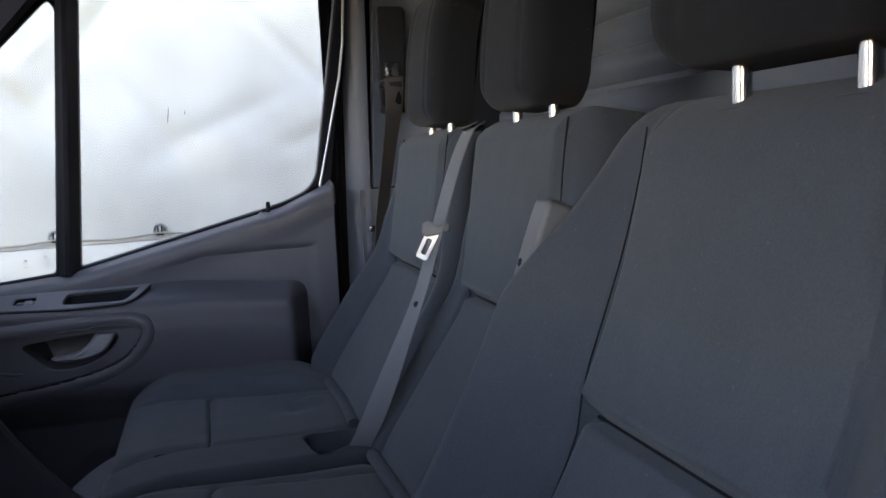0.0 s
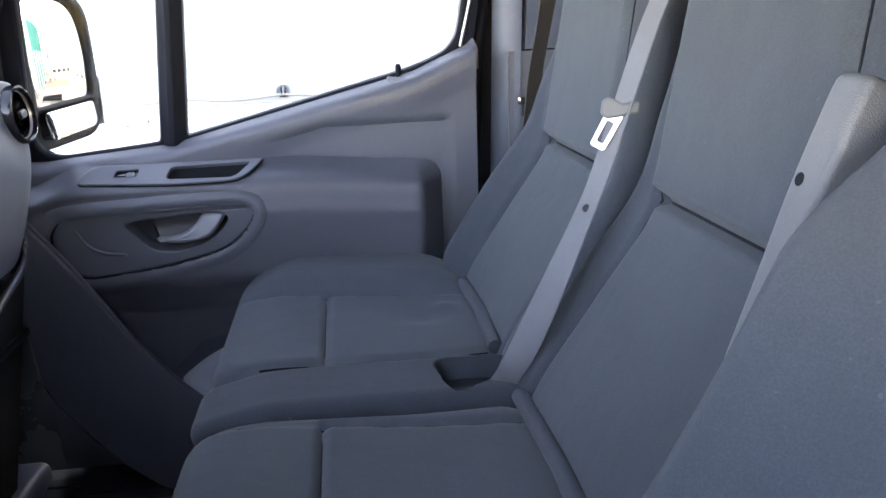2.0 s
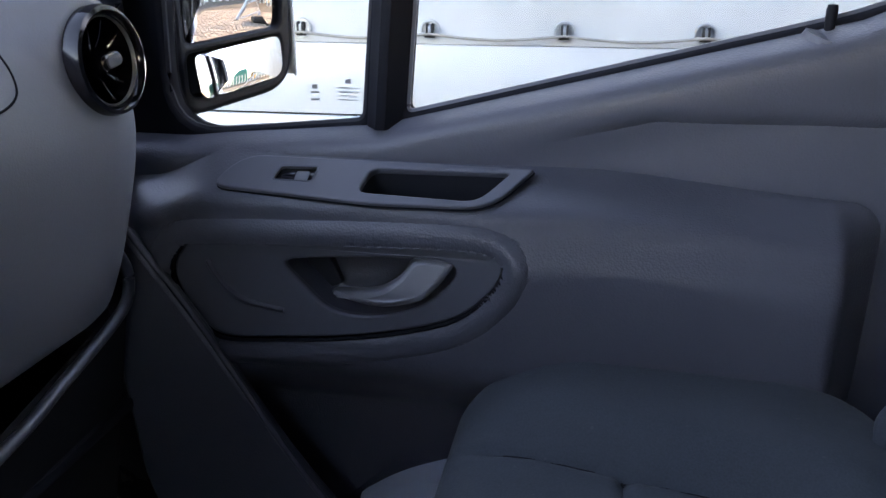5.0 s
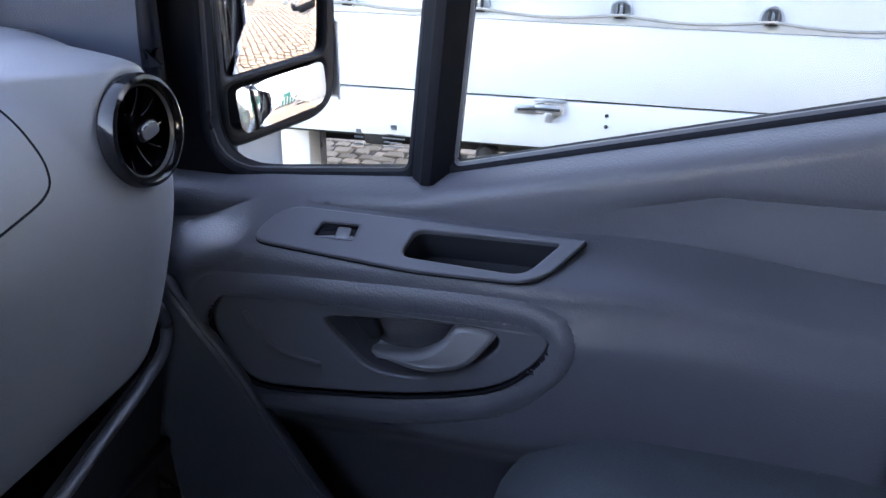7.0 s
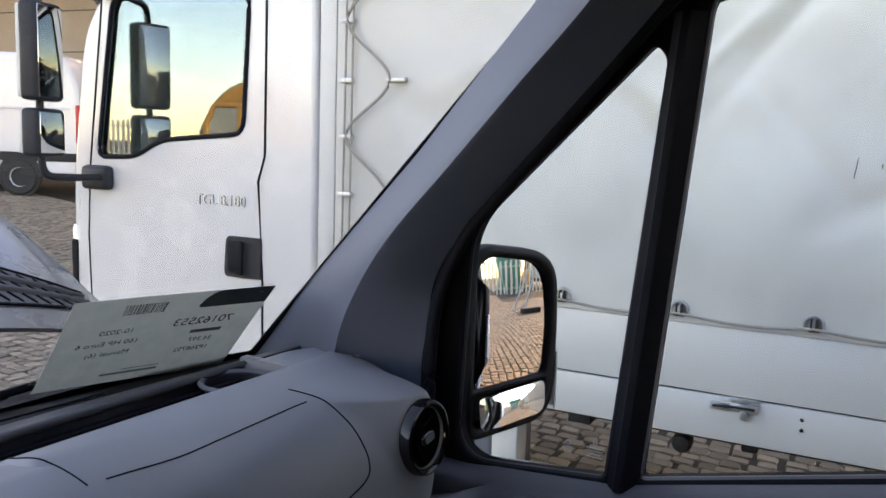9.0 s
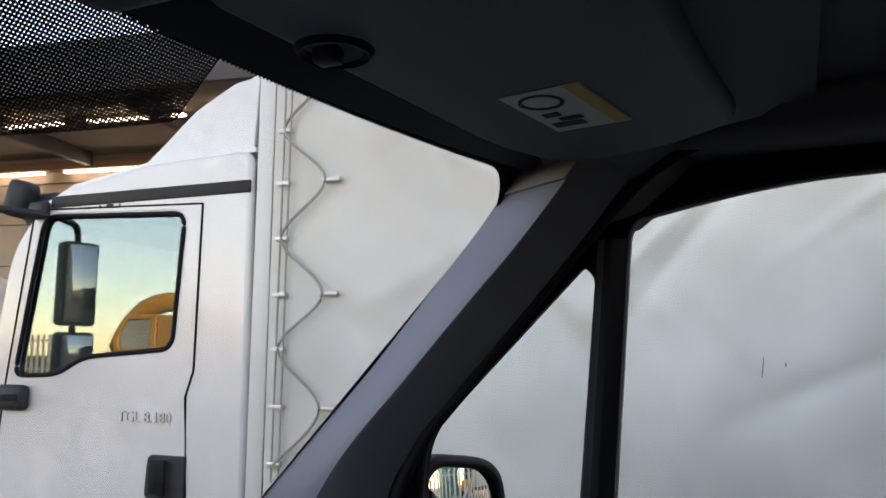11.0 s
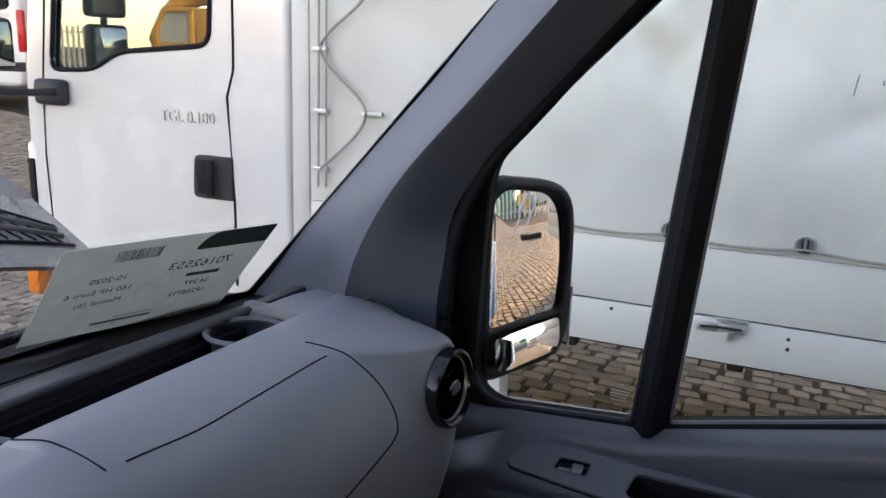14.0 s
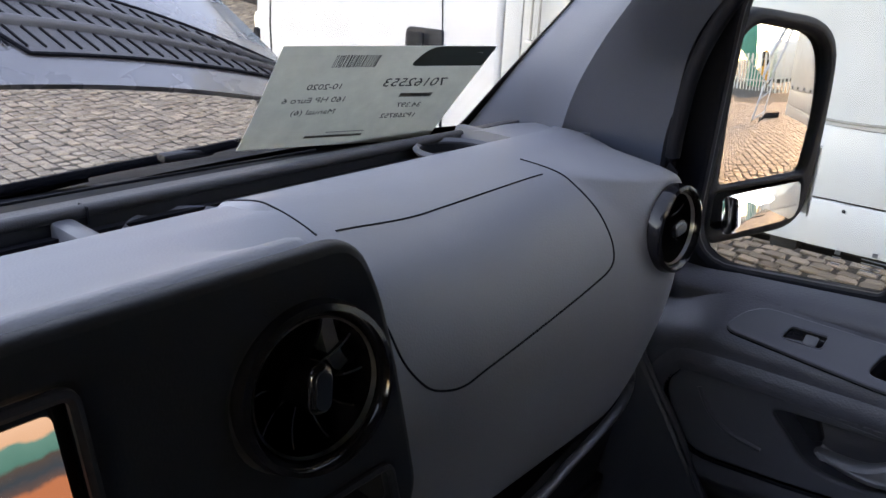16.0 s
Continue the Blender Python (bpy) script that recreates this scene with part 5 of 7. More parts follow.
# local x towards the passenger door, y up the glass, z into the cab; the print faces out and shows through
CTL, CTR, CBL, CBR = Vector((0.488, 1.548)), Vector((0.773, 1.541)), Vector((0.507, 1.407)), Vector((0.789, 1.393))


def card_pos(p):
    """place of a point of the card, which lies along the inside of the glass"""
    u, v = (p[0] + W2) / (2 * W2), (p[1] + H) / H
    q = CBL.lerp(CBR, u).lerp(CTL.lerp(CTR, u), v)
    w = ws(q.x, q.y, 0.010 + 0.0025 * math.sin(u * 5.0 + 1.0) * math.sin(v * 4.0))
    return w + Vector((0.737, 0.0, 0.676)) * p[2]


def on_card(me, name, label=""):
    for v in me.vertices:
        v.co = card_pos((v.co.x, v.co.y, v.co.z + 0.0012))
    return part(name, me, card, label)


def card_text(s, x, y, size, material=M_INK, shear=0.0):
    on_card(text_mesh(s, size, material, Matrix.Translation((x, y, 0)) @ flipx, 0.0002, "CENTER", shear), "printed_line")


flipx = Matrix.Diagonal((-1, 1, 1, 1))
part("sheet", shell([[card_pos((-W2 + 2 * W2 * i / 24, -H + H * j / 16, 0)) for j in range(17)] for i in range(25)], 0.0008, M_PAPER), card)
band = rounded([(0.035, -0.040), (0.149, -0.040), (0.149, -0.001), (0.048, -0.001)], [0.012, 0.002, 0.004, 0.02], 5)
on_card(plate(band, [], Matrix.Identity(4), 0.0006, M_GREEN, 0.0001), "green_band", "dark green printed band")
on_card(join(box(0.060, 0.092, -0.024, -0.015, 0.0006, 0.0010, M_LIGHTINK, 0), box(0.098, 0.118, -0.024, -0.015, 0.0006, 0.0010, M_LIGHTINK, 0), box(0.124, 0.134, -0.026, -0.014, 0.0006, 0.0010, M_LIGHTINK, 0)), "plain_mark")
bx = -0.075
random.seed(4)
while bx < -0.015:
    w = random.choice((0.0008, 0.0012, 0.0022))
    on_card(box(bx, bx + w, -0.041, -0.018, 0.0, 0.0004, M_INK, 0), "barcode_bar")
    bx += w + random.choice((0.0008, 0.0014, 0.002))
card_text("70162553", 0.062, -0.082, 0.0245)
card_text("34.397", 0.078, -0.129, 0.0145)
card_text("1P268752", 0.072, -0.153, 0.0145)
card_text("10-2020", -0.070, -0.084, 0.0155)
card_text("160 HP Euro 6", -0.075, -0.111, 0.0155)
card_text("Manual (6)", -0.068, -0.137, 0.0155)
on_card(box(0.052, 0.103, -0.106, -0.098, 0.0, 0.0004, M_INKSOFT, 0), "plain_bar")
on_card(box(-0.06, 0.03, -0.193, -0.188, 0.0, 0.0004, M_INKSOFT, 0), "plain_bar")
on_card(box(-0.03, 0.03, -0.182, -0.1805, 0.0, 0.0004, M_INKSOFT, 0), "plain_bar")

# ---------------------------------------------------------------- wipers on the cowl
def wiper(pts, blade):
    w = thing("windscreen_wiper", "black windscreen wiper lying along the cowl", "wiper", pts[0], group="windscreen wipers")
    part("arm", tube(smooth_path(pts, 6), 0.011, M_BLACK, 8, flat=0.8), w)
    part("blade", tube(smooth_path(blade, 6), 0.0045, M_BLACK, 6, flat=1.4), w)
    part("joint", box(blade[1][0] - 0.010, blade[1][0] + 0.010, blade[1][1] - 0.035, blade[1][1] + 0.035, blade[1][2] - 0.006, blade[1][2] + 0.005, M_DARK, 0.004), w)


wiper([ws(0.350, 1.388, -0.018), ws(0.30, 1.381, -0.018), ws(0.23, 1.371, -0.018), ws(0.10, 1.362, -0.02), ws(-0.15, 1.352, -0.02), ws(-0.25, 1.350, -0.02)], [ws(0.525, 1.413, -0.014), ws(0.46, 1.403, -0.015), ws(0.36, 1.393, -0.015), ws(0.10, 1.372, -0.015)])
wiper([ws(0.05, 1.350, -0.05), ws(-0.2, 1.365, -0.03), ws(-0.6, 1.375, -0.025)], [ws(0.0, 1.375, -0.02), ws(-0.3, 1.385, -0.02), ws(-0.7, 1.37, -0.02)])

# ---------------------------------------------------------------- raised bonnet
bonnet = thing("bonnet", "grey metallic van bonnet standing open with ribbed intake", "bonnet", (-1.75, 0, 1.4))


def bon(u, v):
    """u across, -1 to 1; v along the open panel, 0 at its rear edge, 1 at its front edge"""
    y = u * (0.95 - 0.16 * v)
    x = -1.695 - 0.07 * (1 - u * u) - 0.95 * v - 0.04 * abs(u) ** 6
    z = 1.455 - 0.100 * abs(u) ** 2.8 + 0.72 * v - 0.28 * v * v
    return Vector((x, y, z))


def on_bonnet(u, s, up=0.0):
    """place on the ribbed intake: s from its lower rim, 0, to its upper rim, 1"""
    v = 0.052 + 0.185 * (1 - 0.78 * max(0.0, (abs(u) - 0.40) / 0.58) ** 1.4) * s
    return bon(u, v) + Vector((0.55, 0, 0.83)) * up


part("panel", shell([[bon(-1 + 2 * i / 48, j / 30) for j in range(31)] for i in range(49)], 0.010, M_PAINT, 50), bonnet, "glossy grey metallic panel")
for sd in (-1, 1):
    first = [0.47 - 0.07 * (1 - (1 - j / 12) ** 2.2) for j in range(13)]
    grille = part("intake", shell([[on_bonnet(sd * (first[j] + (0.965 - first[j]) * i / 40), j / 12, 0.0025) for j in range(13)] for i in range(41)], 0.003, M_LOUVRE, 50, flip=sd < 0), bonnet, "dark ribbed intake panel")
    part("rim_gap", tube([on_bonnet(sd * (0.965 - 0.495 * i / 40), 0.0, 0.003) for i in range(41)] + [on_bonnet(sd * first[j], j / 12, 0.003) for j in range(1, 13)] + [on_bonnet(sd * (first[-1] + (0.965 - first[-1]) * i / 40), 1.0, 0.003) for i in range(1, 41)], 0.0032, M_BLACK, 6), grille)
    for s0 in (0.30, 0.60):
        a0 = 0.415 if s0 < 0.5 else 0.40
        part("rail", shell([[on_bonnet(sd * (a0 + (0.955 - a0) * i / 40), s0 + 0.115 * k / 6, 0.003 + 0.0095 * math.sin(math.pi * k / 6) ** 0.7 * min(1.0, 0.15 + i / 2)) for k in range(7)] for i in range(41)], 0.003, M_LOUVRE, 50, flip=sd < 0), grille)
    # thin black tubes paint the shadow lines between the intake's fins
    for s0, s1 in ((0.07, 0.29), (0.42, 0.59), (0.72, 0.90)):
        for k in range(19):
            u = 0.445 + 0.0275 * k
            part("fin_shadow", tube([on_bonnet(sd * u, s0, 0.0035), on_bonnet(sd * (u - 0.016), s1, 0.0035)], 0.0021, M_BLACK, 5), grille)
for y in (-0.73, 0.70):
    part("hinge", box(-1.72, -1.68, y, y + 0.03, 1.00, 1.30, M_DARK, 0.006), bonnet)

# ---------------------------------------------------------------- seats
BACK = [(-0.185, 1.00), (-0.150, 1.08), (-0.085, 1.18), (-0.012, 1.295), (0.010, 1.40), (0.023, 1.49), (0.036, 1.577)]
CUSH = [(-0.600, 1.030), (-0.52, 1.052), (-0.42, 1.050), (-0.30, 1.045), (-0.20, 1.045), (-0.145, 1.045)]


def shifted(pts, dx, dz=0.0):
    return [(x + dx, z + dz) for x, z in pts]


def back_bump(yc, half, crease=0.562, bol=0.015, inset=0.08, top=0.98, outer=0.0):
    """side bolsters, the crease below the shoulder panel and the piping of the panels"""
    def f(y, v):
        a = abs(y - yc)
        edge = half - inset - 0.015 * v
        b = (bol + (outer if y > yc else 0.0)) * ease((a - edge + 0.01) / max(half - edge, 0.05)) * ease((top - v) / 0.32)
        step = 0.016 * ease((v - crease) / 0.02) * (a < edge + 0.03)
        c = -0.020 * groove(v - crease + 0.006, 0.010) * ease((edge + 0.012 - a) / 0.02)
        g = -0.008 * groove(a - edge, 0.005)
        return b + step * ease((edge + 0.02 - a) / 0.03) + c + g
    return f


def cush_bump(y0, y1, bolster=0):
    """seams of the seat panel; bolster raises the side by the door"""
    def f(y, v):
        inner0, inner1 = y0 + 0.02 * v, y1 - 0.05 * v
        inside = ease((y - inner0 + 0.01) / 0.02) * ease((inner1 - y + 0.01) / 0.02)
        cross = -0.010 * groove(v - 0.40, 0.011) * inside
        side = -0.008 * (groove(y - inner0, 0.006) + groove(y - inner1, 0.006)) * ease((v - 0.05) / 0.1)
        up = 0.030 * ease((y - inner1) / 0.06) * ease((v - 0.02) / 0.3) * (1 - 0.7 * ease((v - 0.72) / 0.28)) if bolster else 0
        dent = -0.008 * groove(math.hypot((y - 0.55) * 1.0, (v - 0.75) * 0.45), 0.03) + 0.008 * groove(math.hypot((y - 0.58), (v - 0.84) * 0.45), 0.02) if bolster else 0
        return cross + side + up + dent
    return f


def stitch(parent, pts, yc, width, bump, taper, marks, r=0.0016):
    """dark sewn seam laid on a padded face through (y, v) marks"""
    at, L = spine_of(pts)
    out = []
    for q in smooth_path([(y, v, 0) for y, v in marks], 6):
        y = yc + (q.x - yc) * (taper(q.y) if taper else 1.0)
        x, z, nx, nz = at(q.y * L)
        w = bump(y, q.y) + 0.0006
        out.append((x + nx * w, y, z + nz * w))
    part("seam", tube(out, r, M_BLACK, 6), parent)


def headrest(parent, yc, xo=0.0, zo=0.0, w=0.212, sink=-0.004):
    pts = shifted([(-0.008, 1.580), (-0.002, 1.66), (0.008, 1.74), (0.024, 1.80), (0.048, 1.842)], xo, zo)
    h = part("headrest", pad(pts, yc, w, 0.032, 0.05, 0.082, M_HEAD, bump=lambda y, v: -0.004 * groove(abs(y - yc) - w * 0.30, 0.004), taper=lambda v: 1 - 0.06 * v, nu=26, nv=22), parent)
    for s in (-1, 1):
        part("post", tube([(0.045 + xo, yc + s * 0.062, 1.51 + zo), (0.045 + xo, yc + s * 0.062, 1.62 + zo)], 0.0075, M_CHROME, 12), h, "chromed post")
        part("socket", moved(box(-0.016, 0.016, -0.018, 0.018, 0, 0.012, M_DARK, 0.005), Matrix.Translation((0.045 + xo, yc + s * 0.062, 1.546 + zo + sink))), h)
    return h


bench = thing("passenger_bench", "double passenger bench in charcoal woven cloth", "seat", (-0.3, 0.3, 0.62))
part("seat_cushion", pad(CUSH, 0.613, 0.520, 0.045, 0.09, 0.19, M_SEAT, cush_bump(0.375, 0.700, 1), nu=70, nv=60), bench)
part("seat_cushion", pad(CUSH, 0.0, 0.490, 0.045, 0.06, 0.19, M_SEAT, cush_bump(-0.135, 0.222), nu=70, nv=60), bench)
TRAY = [(-0.256, 0.338), (-0.259, 0.285), (-0.248, 0.246), (-0.224, 0.252), (-0.178, 0.284), (-0.168, 0.306), (-0.168, 0.336)]
TRAY = closed_curve(TRAY)


def strip_bump(y, v):
    """crescent tray sunk into the strip between the seats"""
    return -0.045 * ease((0.003 - poly_dist(TRAY, -0.592 + 0.440 * v, y)) / 0.010)


part("centre_strip", pad([(-0.592, 1.035), (-0.50, 1.058), (-0.40, 1.060), (-0.30, 1.059), (-0.20, 1.058), (-0.155, 1.058)], 0.295, 0.130, 0.020, 0.03, 0.17, M_SIDE, strip_bump, nu=46, nv=130), bench)
part("tray", plate(TRAY, [], Matrix.Translation((0, 0, 1.024)), 0.004, M_DARK, 0.001), bench, "dark open tray between the seats")
for y0, y1, bl in ((0.375, 0.700, 1), (-0.135, 0.222, 0)):
    cb = cush_bump(y0, y1, bl)
    stitch(bench, CUSH, 0.5, 0.5, cb, None, [(y0 + 0.012, 0.40), (y1 - 0.024, 0.40)])
    stitch(bench, CUSH, 0.5, 0.5, cb, None, [(y0 + 0.004, 0.20), (y0 + 0.008, 0.40), (y0 + 0.018, 0.92)])
    stitch(bench, CUSH, 0.5, 0.5, cb, None, [(y1 - 0.008, 0.16), (y1 - 0.020, 0.40), (y1 - 0.046, 0.92)])
part("seat_base", box(-0.55, -0.05, -0.20, 0.84, 0.62, 0.92, M_DARK, 0.03, 3), bench)
for y0, y1 in ((0.385, 0.690), (-0.115, 0.225)):
    part("rear_roll", tube([(-0.172, y0, 1.050), (-0.168, (y0 + y1) / 2, 1.053), (-0.172, y1, 1.050)], 0.011, M_SIDE, 10), bench)
for yc, w in ((0.545, 0.51), (0.048, 0.495)):
    tp, bb = (lambda v: 1.0 - 0.20 * ease((v - 0.35) / 0.65)), back_bump(yc, w / 2, outer=0.045 if yc > 0.3 else 0.0)
    part("backrest", pad(BACK, yc, w, 0.040, 0.075, 0.13, M_SEAT, bb, taper=tp, nu=110, nv=130, zone=lambda y, v: abs(y - yc) > w / 2 - 0.08 - 0.015 * v, shaded=M_SIDE), bench)
    hw = w / 2 - 0.08
    stitch(bench, BACK, yc, w, bb, tp, [(yc - hw + 0.008, 0.556), (yc, 0.556), (yc + hw - 0.008, 0.556)], 0.0030)
    for sd in (-1, 1):
        stitch(bench, BACK, yc, w, bb, tp, [(yc + sd * hw, 0.06), (yc + sd * (hw - 0.006), 0.4), (yc + sd * (hw - 0.006) / tp(0.7), 0.7), (yc + sd * (hw - 0.014) / tp(0.97), 0.97)], 0.0013)
    headrest(bench, 0.475 if yc > 0.3 else 0.030)

driver = thing("driver_seat", "driver's seat in charcoal woven cloth with deep bolsters", "seat", (-0.3, -0.5, 0.62))
DX = -0.070
DBACK = [(-0.255, 1.0), (-0.22, 1.08), (-0.150, 1.175), (-0.083, 1.30), (-0.045, 1.395), (-0.022, 1.485), (-0.009, 1.566)]
part("backrest", pad(DBACK, -0.50, 0.56, 0.055, 0.10, 0.15, M_SEAT, back_bump(-0.50, 0.28, 0.54, 0.098, 0.135, 0.95), taper=lambda v: 1.0 - 0.07 * ease((v - 0.6) / 0.4), nu=120, nv=130, zone=lambda y, v: abs(y + 0.50) > 0.145 - 0.015 * v, shaded=M_SIDE), driver)
part("seat_cushion", pad(shifted(CUSH, DX - 0.02, -0.02), -0.50, 0.54, 0.05, 0.08, 0.18, M_SEAT, cush_bump(-0.66, -0.34), nu=40, nv=40), driver)
dtp, dbb = (lambda v: 1.0 - 0.07 * ease((v - 0.6) / 0.4)), back_bump(-0.50, 0.28, 0.54, 0.098, 0.135, 0.95)
stitch(driver, DBACK, -0.50, 0.56, dbb, dtp, [(-0.64, 0.534), (-0.50, 0.534), (-0.362, 0.534)], 0.0022)
stitch(driver, DBACK, -0.50, 0.56, dbb, dtp, [(-0.355, 0.10), (-0.361, 0.4), (-0.355, 0.7), (-0.346, 0.95)], 0.0008)
part("seat_base", box(-0.55, -0.08, -0.74, -0.27, 0.62, 0.90, M_DARK, 0.03, 3), driver)
headrest(driver, -0.515, -0.036, 0.000, 0.27, -0.012)
# folded arm rest beside the driver's backrest
ar = pad([(-0.160, 1.13), (-0.130, 1.22), (-0.098, 1.32), (-0.073, 1.40), (-0.047, 1.470)], -0.192, 0.038, 0.007, 0.010, 0.04, M_VINYL, taper=lambda v: 1.0, nu=14, nv=30)
arm = part("armrest", ar, driver, "grey vinyl arm rest folded upright")
part("pivot_hole", moved(lathe([(0.0, 0.0005), (0.0042, 0.0005), (0.0048, 0.0)], M_BLACK, 18), basis((-0.0735, -0.186, 1.400), (0, 1, 0), (-0.95, 0.0, 0.30))), arm)

# ---------------------------------------------------------------- belts
M_GRIP = mat("grey_grip_plastic", (0.13, 0.135, 0.14), 0.45, 0, 0.1, 500, 0.06, 20)


belt1 = thing("seat_belt", "grey centre belt hanging down the passenger backrest", "seat belt", (-0.1, 0.29, 1.05))
LINE = [(0.058, 0.302, 1.575), (0.036, 0.298, 1.556), (0.008, 0.292, 1.50), (-0.030, 0.275, 1.405), (-0.056, 0.270, 1.33), (-0.075, 0.266, 1.283), (-0.112, 0.250, 1.213), (-0.145, 0.240, 1.148), (-0.172, 0.242, 1.090), (-0.186, 0.252, 1.060), (-0.196, 0.262, 1.035)]
line = smooth_path(LINE, 10)
rows = []
for q, p in enumerate(line):
    t = q / (len(line) - 1)
    across = Vector((0.35, 1, 0.05)).lerp(Vector((0.16, -0.98, 0.10)), ease(t / 0.10)).lerp(Vector((0.80, -0.42, 0.28)), ease((t - 0.45) / 0.4)).normalized()
    rows.append([p + across * 0.047 * (k / 4 - 0.5) for k in range(5)])
part("webbing", shell(rows, 0.0016, M_STRAP, 60), belt1)
tm = basis((-0.036, 0.268, 1.402), (0.93, -0.34, 0.10), (-0.34, -0.93, 0.10))
part("stop_button", moved(lathe([(0.0, 0.003), (0.004, 0.0025), (0.0055, 0.0)], M_DARK, 14), basis((-0.077, 0.263, 1.279), (1, 0, 0), (-0.5, -0.85, 0.2))), belt1)
part("slot_bezel", box(0.044, 0.068, 0.286, 0.320, 1.558, 1.570, M_DARK, 0.005), belt1)
grip = rounded([(-0.028, -0.006), (-0.020, -0.015), (0.026, -0.012), (0.030, 0.004), (0.022, 0.008), (0.004, 0.004), (-0.012, 0.017), (-0.024, 0.012)], 0.004)
tongue = part("tongue", plate(rounded([(-0.010, -0.046), (0.010, -0.046), (0.011, 0.004), (-0.011, 0.004)], 0.005), [list(reversed(rounded([(-0.0045, -0.038), (0.0045, -0.038), (0.0045, -0.010), (-0.0045, -0.010)], 0.003)))], tm @ Matrix.Translation((-0.006, -0.008, 0.004)) @ pose(0, 0, 0, 0, 0, -33), 0.0024, M_TONGUE, 0.0006), belt1, "bright steel buckle tongue")
part("tongue_grip", plate([(p[0] * 0.84, p[1] * 0.84) for p in grip], [], tm @ Matrix.Translation((0, 0, 0.005)), 0.011, M_GRIP, 0.003), tongue, "grey plastic grip")
belt2 = thing("seat_belt", "dark outer belt running down the centre pillar", "seat belt", (0.08, 0.89, 0.8))
line = smooth_path([(0.052, 0.868, 1.710), (0.050, 0.870, 1.64), (0.028, 0.876, 1.50), (0.006, 0.880, 1.36), (-0.01, 0.884, 1.1), (-0.01, 0.889, 0.75)], 10)
rows = []
for q, p in enumerate(line):
    across = Vector((1, 0, 0.1)).lerp(Vector((0.75, 0.60, 0.1)), ease(q / 22)).normalized()
    rows.append([p + across * 0.046 * (k / 4 - 0.5) for k in range(5)])
part("webbing", shell(rows, 0.0016, M_STRAP2, 60), belt2)

# ---------------------------------------------------------------- truck alongside
TM = Matrix.Translation((0, 2.405, 0)) @ pose(0, 0, 0, 0, 0, 2.8)
TR = TM.inverted()
truck = thing("flatbed_truck", "white curtain-sided truck with closed tarpaulin and drop sides", "truck", (-2.0, 3.5, 0))


def tpart(name, me, label="", parent=None):
    return part(name, moved(me, TM), parent or truck, label)


FOLDS = []
frng = random.Random(21)
for k in range(90):
    FOLDS.append((frng.uniform(-2.2, 4.2), frng.uniform(1.5, 3.2), radians(frng.choice((-1, -1, 1)) * frng.uniform(20, 62)), frng.uniform(0.15, 0.5), frng.uniform(0.014, 0.05), frng.uniform(-0.008, 0.011)))


def wrinkle(x, z):
    """slack waves and soft diagonal folds of the tarpaulin"""
    a = 0.004 * math.sin(3.1 * x + 4.2 * z + 1.0) * math.sin(1.7 * x - 2.0 * z)
    a += 0.004 * noise.noise(Vector((x * 1.3 + z * 1.1, z * 2.2 - x * 0.7, 3.0)))
    a += 0.0035 * noise.noise(Vector((x * 3.5 + z * 3, z * 4.5 - x * 2.5, 8.0)))
    for fx, fz, an, ln, w, h in FOLDS:
        if abs(x - fx) < 0.9 and abs(z - fz) < 0.9:
            u = (x - fx) * math.cos(an) + (z - fz) * math.sin(an)
            v = -(x - fx) * math.sin(an) + (z - fz) * math.cos(an) + 0.08 * u * u
            a += 0.80 * h * math.exp(-(u / ln) ** 2 - (v / w) ** 2)
    return 3.0 * a * ease((z - 1.27) / 0.25) * (0.12 + 0.88 * ease((x + 2.05) / 0.5))


rows = []
for i in range(421):
    x = -2.25 + 6.45 * i / 420
    rows.append([(x, -0.006 + wrinkle(x, 1.245 + 2.15 * j / 96) + 0.003 * math.sin(x * 18.5) * groove(1.245 + 2.15 * j / 96 - 1.27, 0.05), 1.245 + 2.15 * j / 96) for j in range(97)])
tpart("tarpaulin", shell(rows, 0.004, M_TARP, 80, flip=True), "soft white tarpaulin with slack folds")
tpart("tarp_front", box(-2.255, -2.235, 0.01, 2.42, 1.2, 3.4, M_TARP, 0.004))
tpart("tarp_roof", box(-2.25, 4.2, 0.0, 2.44, 3.38, 3.42, M_TARP, 0.02))
tpart("far_tarp", box(-2.25, 4.2, 2.42, 2.44, 1.2, 3.4, M_TARP, 0.004))
tpart("rear_door", box(4.17, 4.2, 0.0, 2.44, 0.95, 3.4, M_BOARD, 0.004))
tpart("side_board", box(-2.25, 4.2, -0.012, 0.020, 1.036, 1.243, M_BOARD, 0.003), "white aluminium drop side")
tpart("side_board", box(-2.25, 4.2, -0.016, 0.016, 0.893, 1.030, M_BOARD, 0.003), "white aluminium drop side")
tpart("board_joint", box(-2.25, 4.2, 0.002, 0.022, 1.028, 1.038, M_BLACK, 0))
tpart("deck", box(-2.2, 4.18, 0.02, 2.42, 0.93, 1.03, M_UNDER, 0.01))
tpart("chassis_rail", box(-4.0, 4.0, 0.75, 0.85, 0.62, 0.86, M_UNDER, 0.01))
tpart("chassis_rail", box(-4.0, 4.0, 1.60, 1.70, 0.62, 0.86, M_UNDER, 0.01))
tpart("under_trim", box(-2.2, 4.1, 0.03, 0.06, 0.872, 0.90, M_UNDER, 0.004))
for k, (x, w, h) in enumerate(((-1.30, 0.08, 0.02), (-0.75, 0.05, 0.012), (-0.15, 0.06, 0.016), (0.4, 0.08, 0.02))):
    tpart("bracket", box(x, x + w, 0.0, 0.10, 0.875 - h, 0.90, M_UNDER, 0.008))
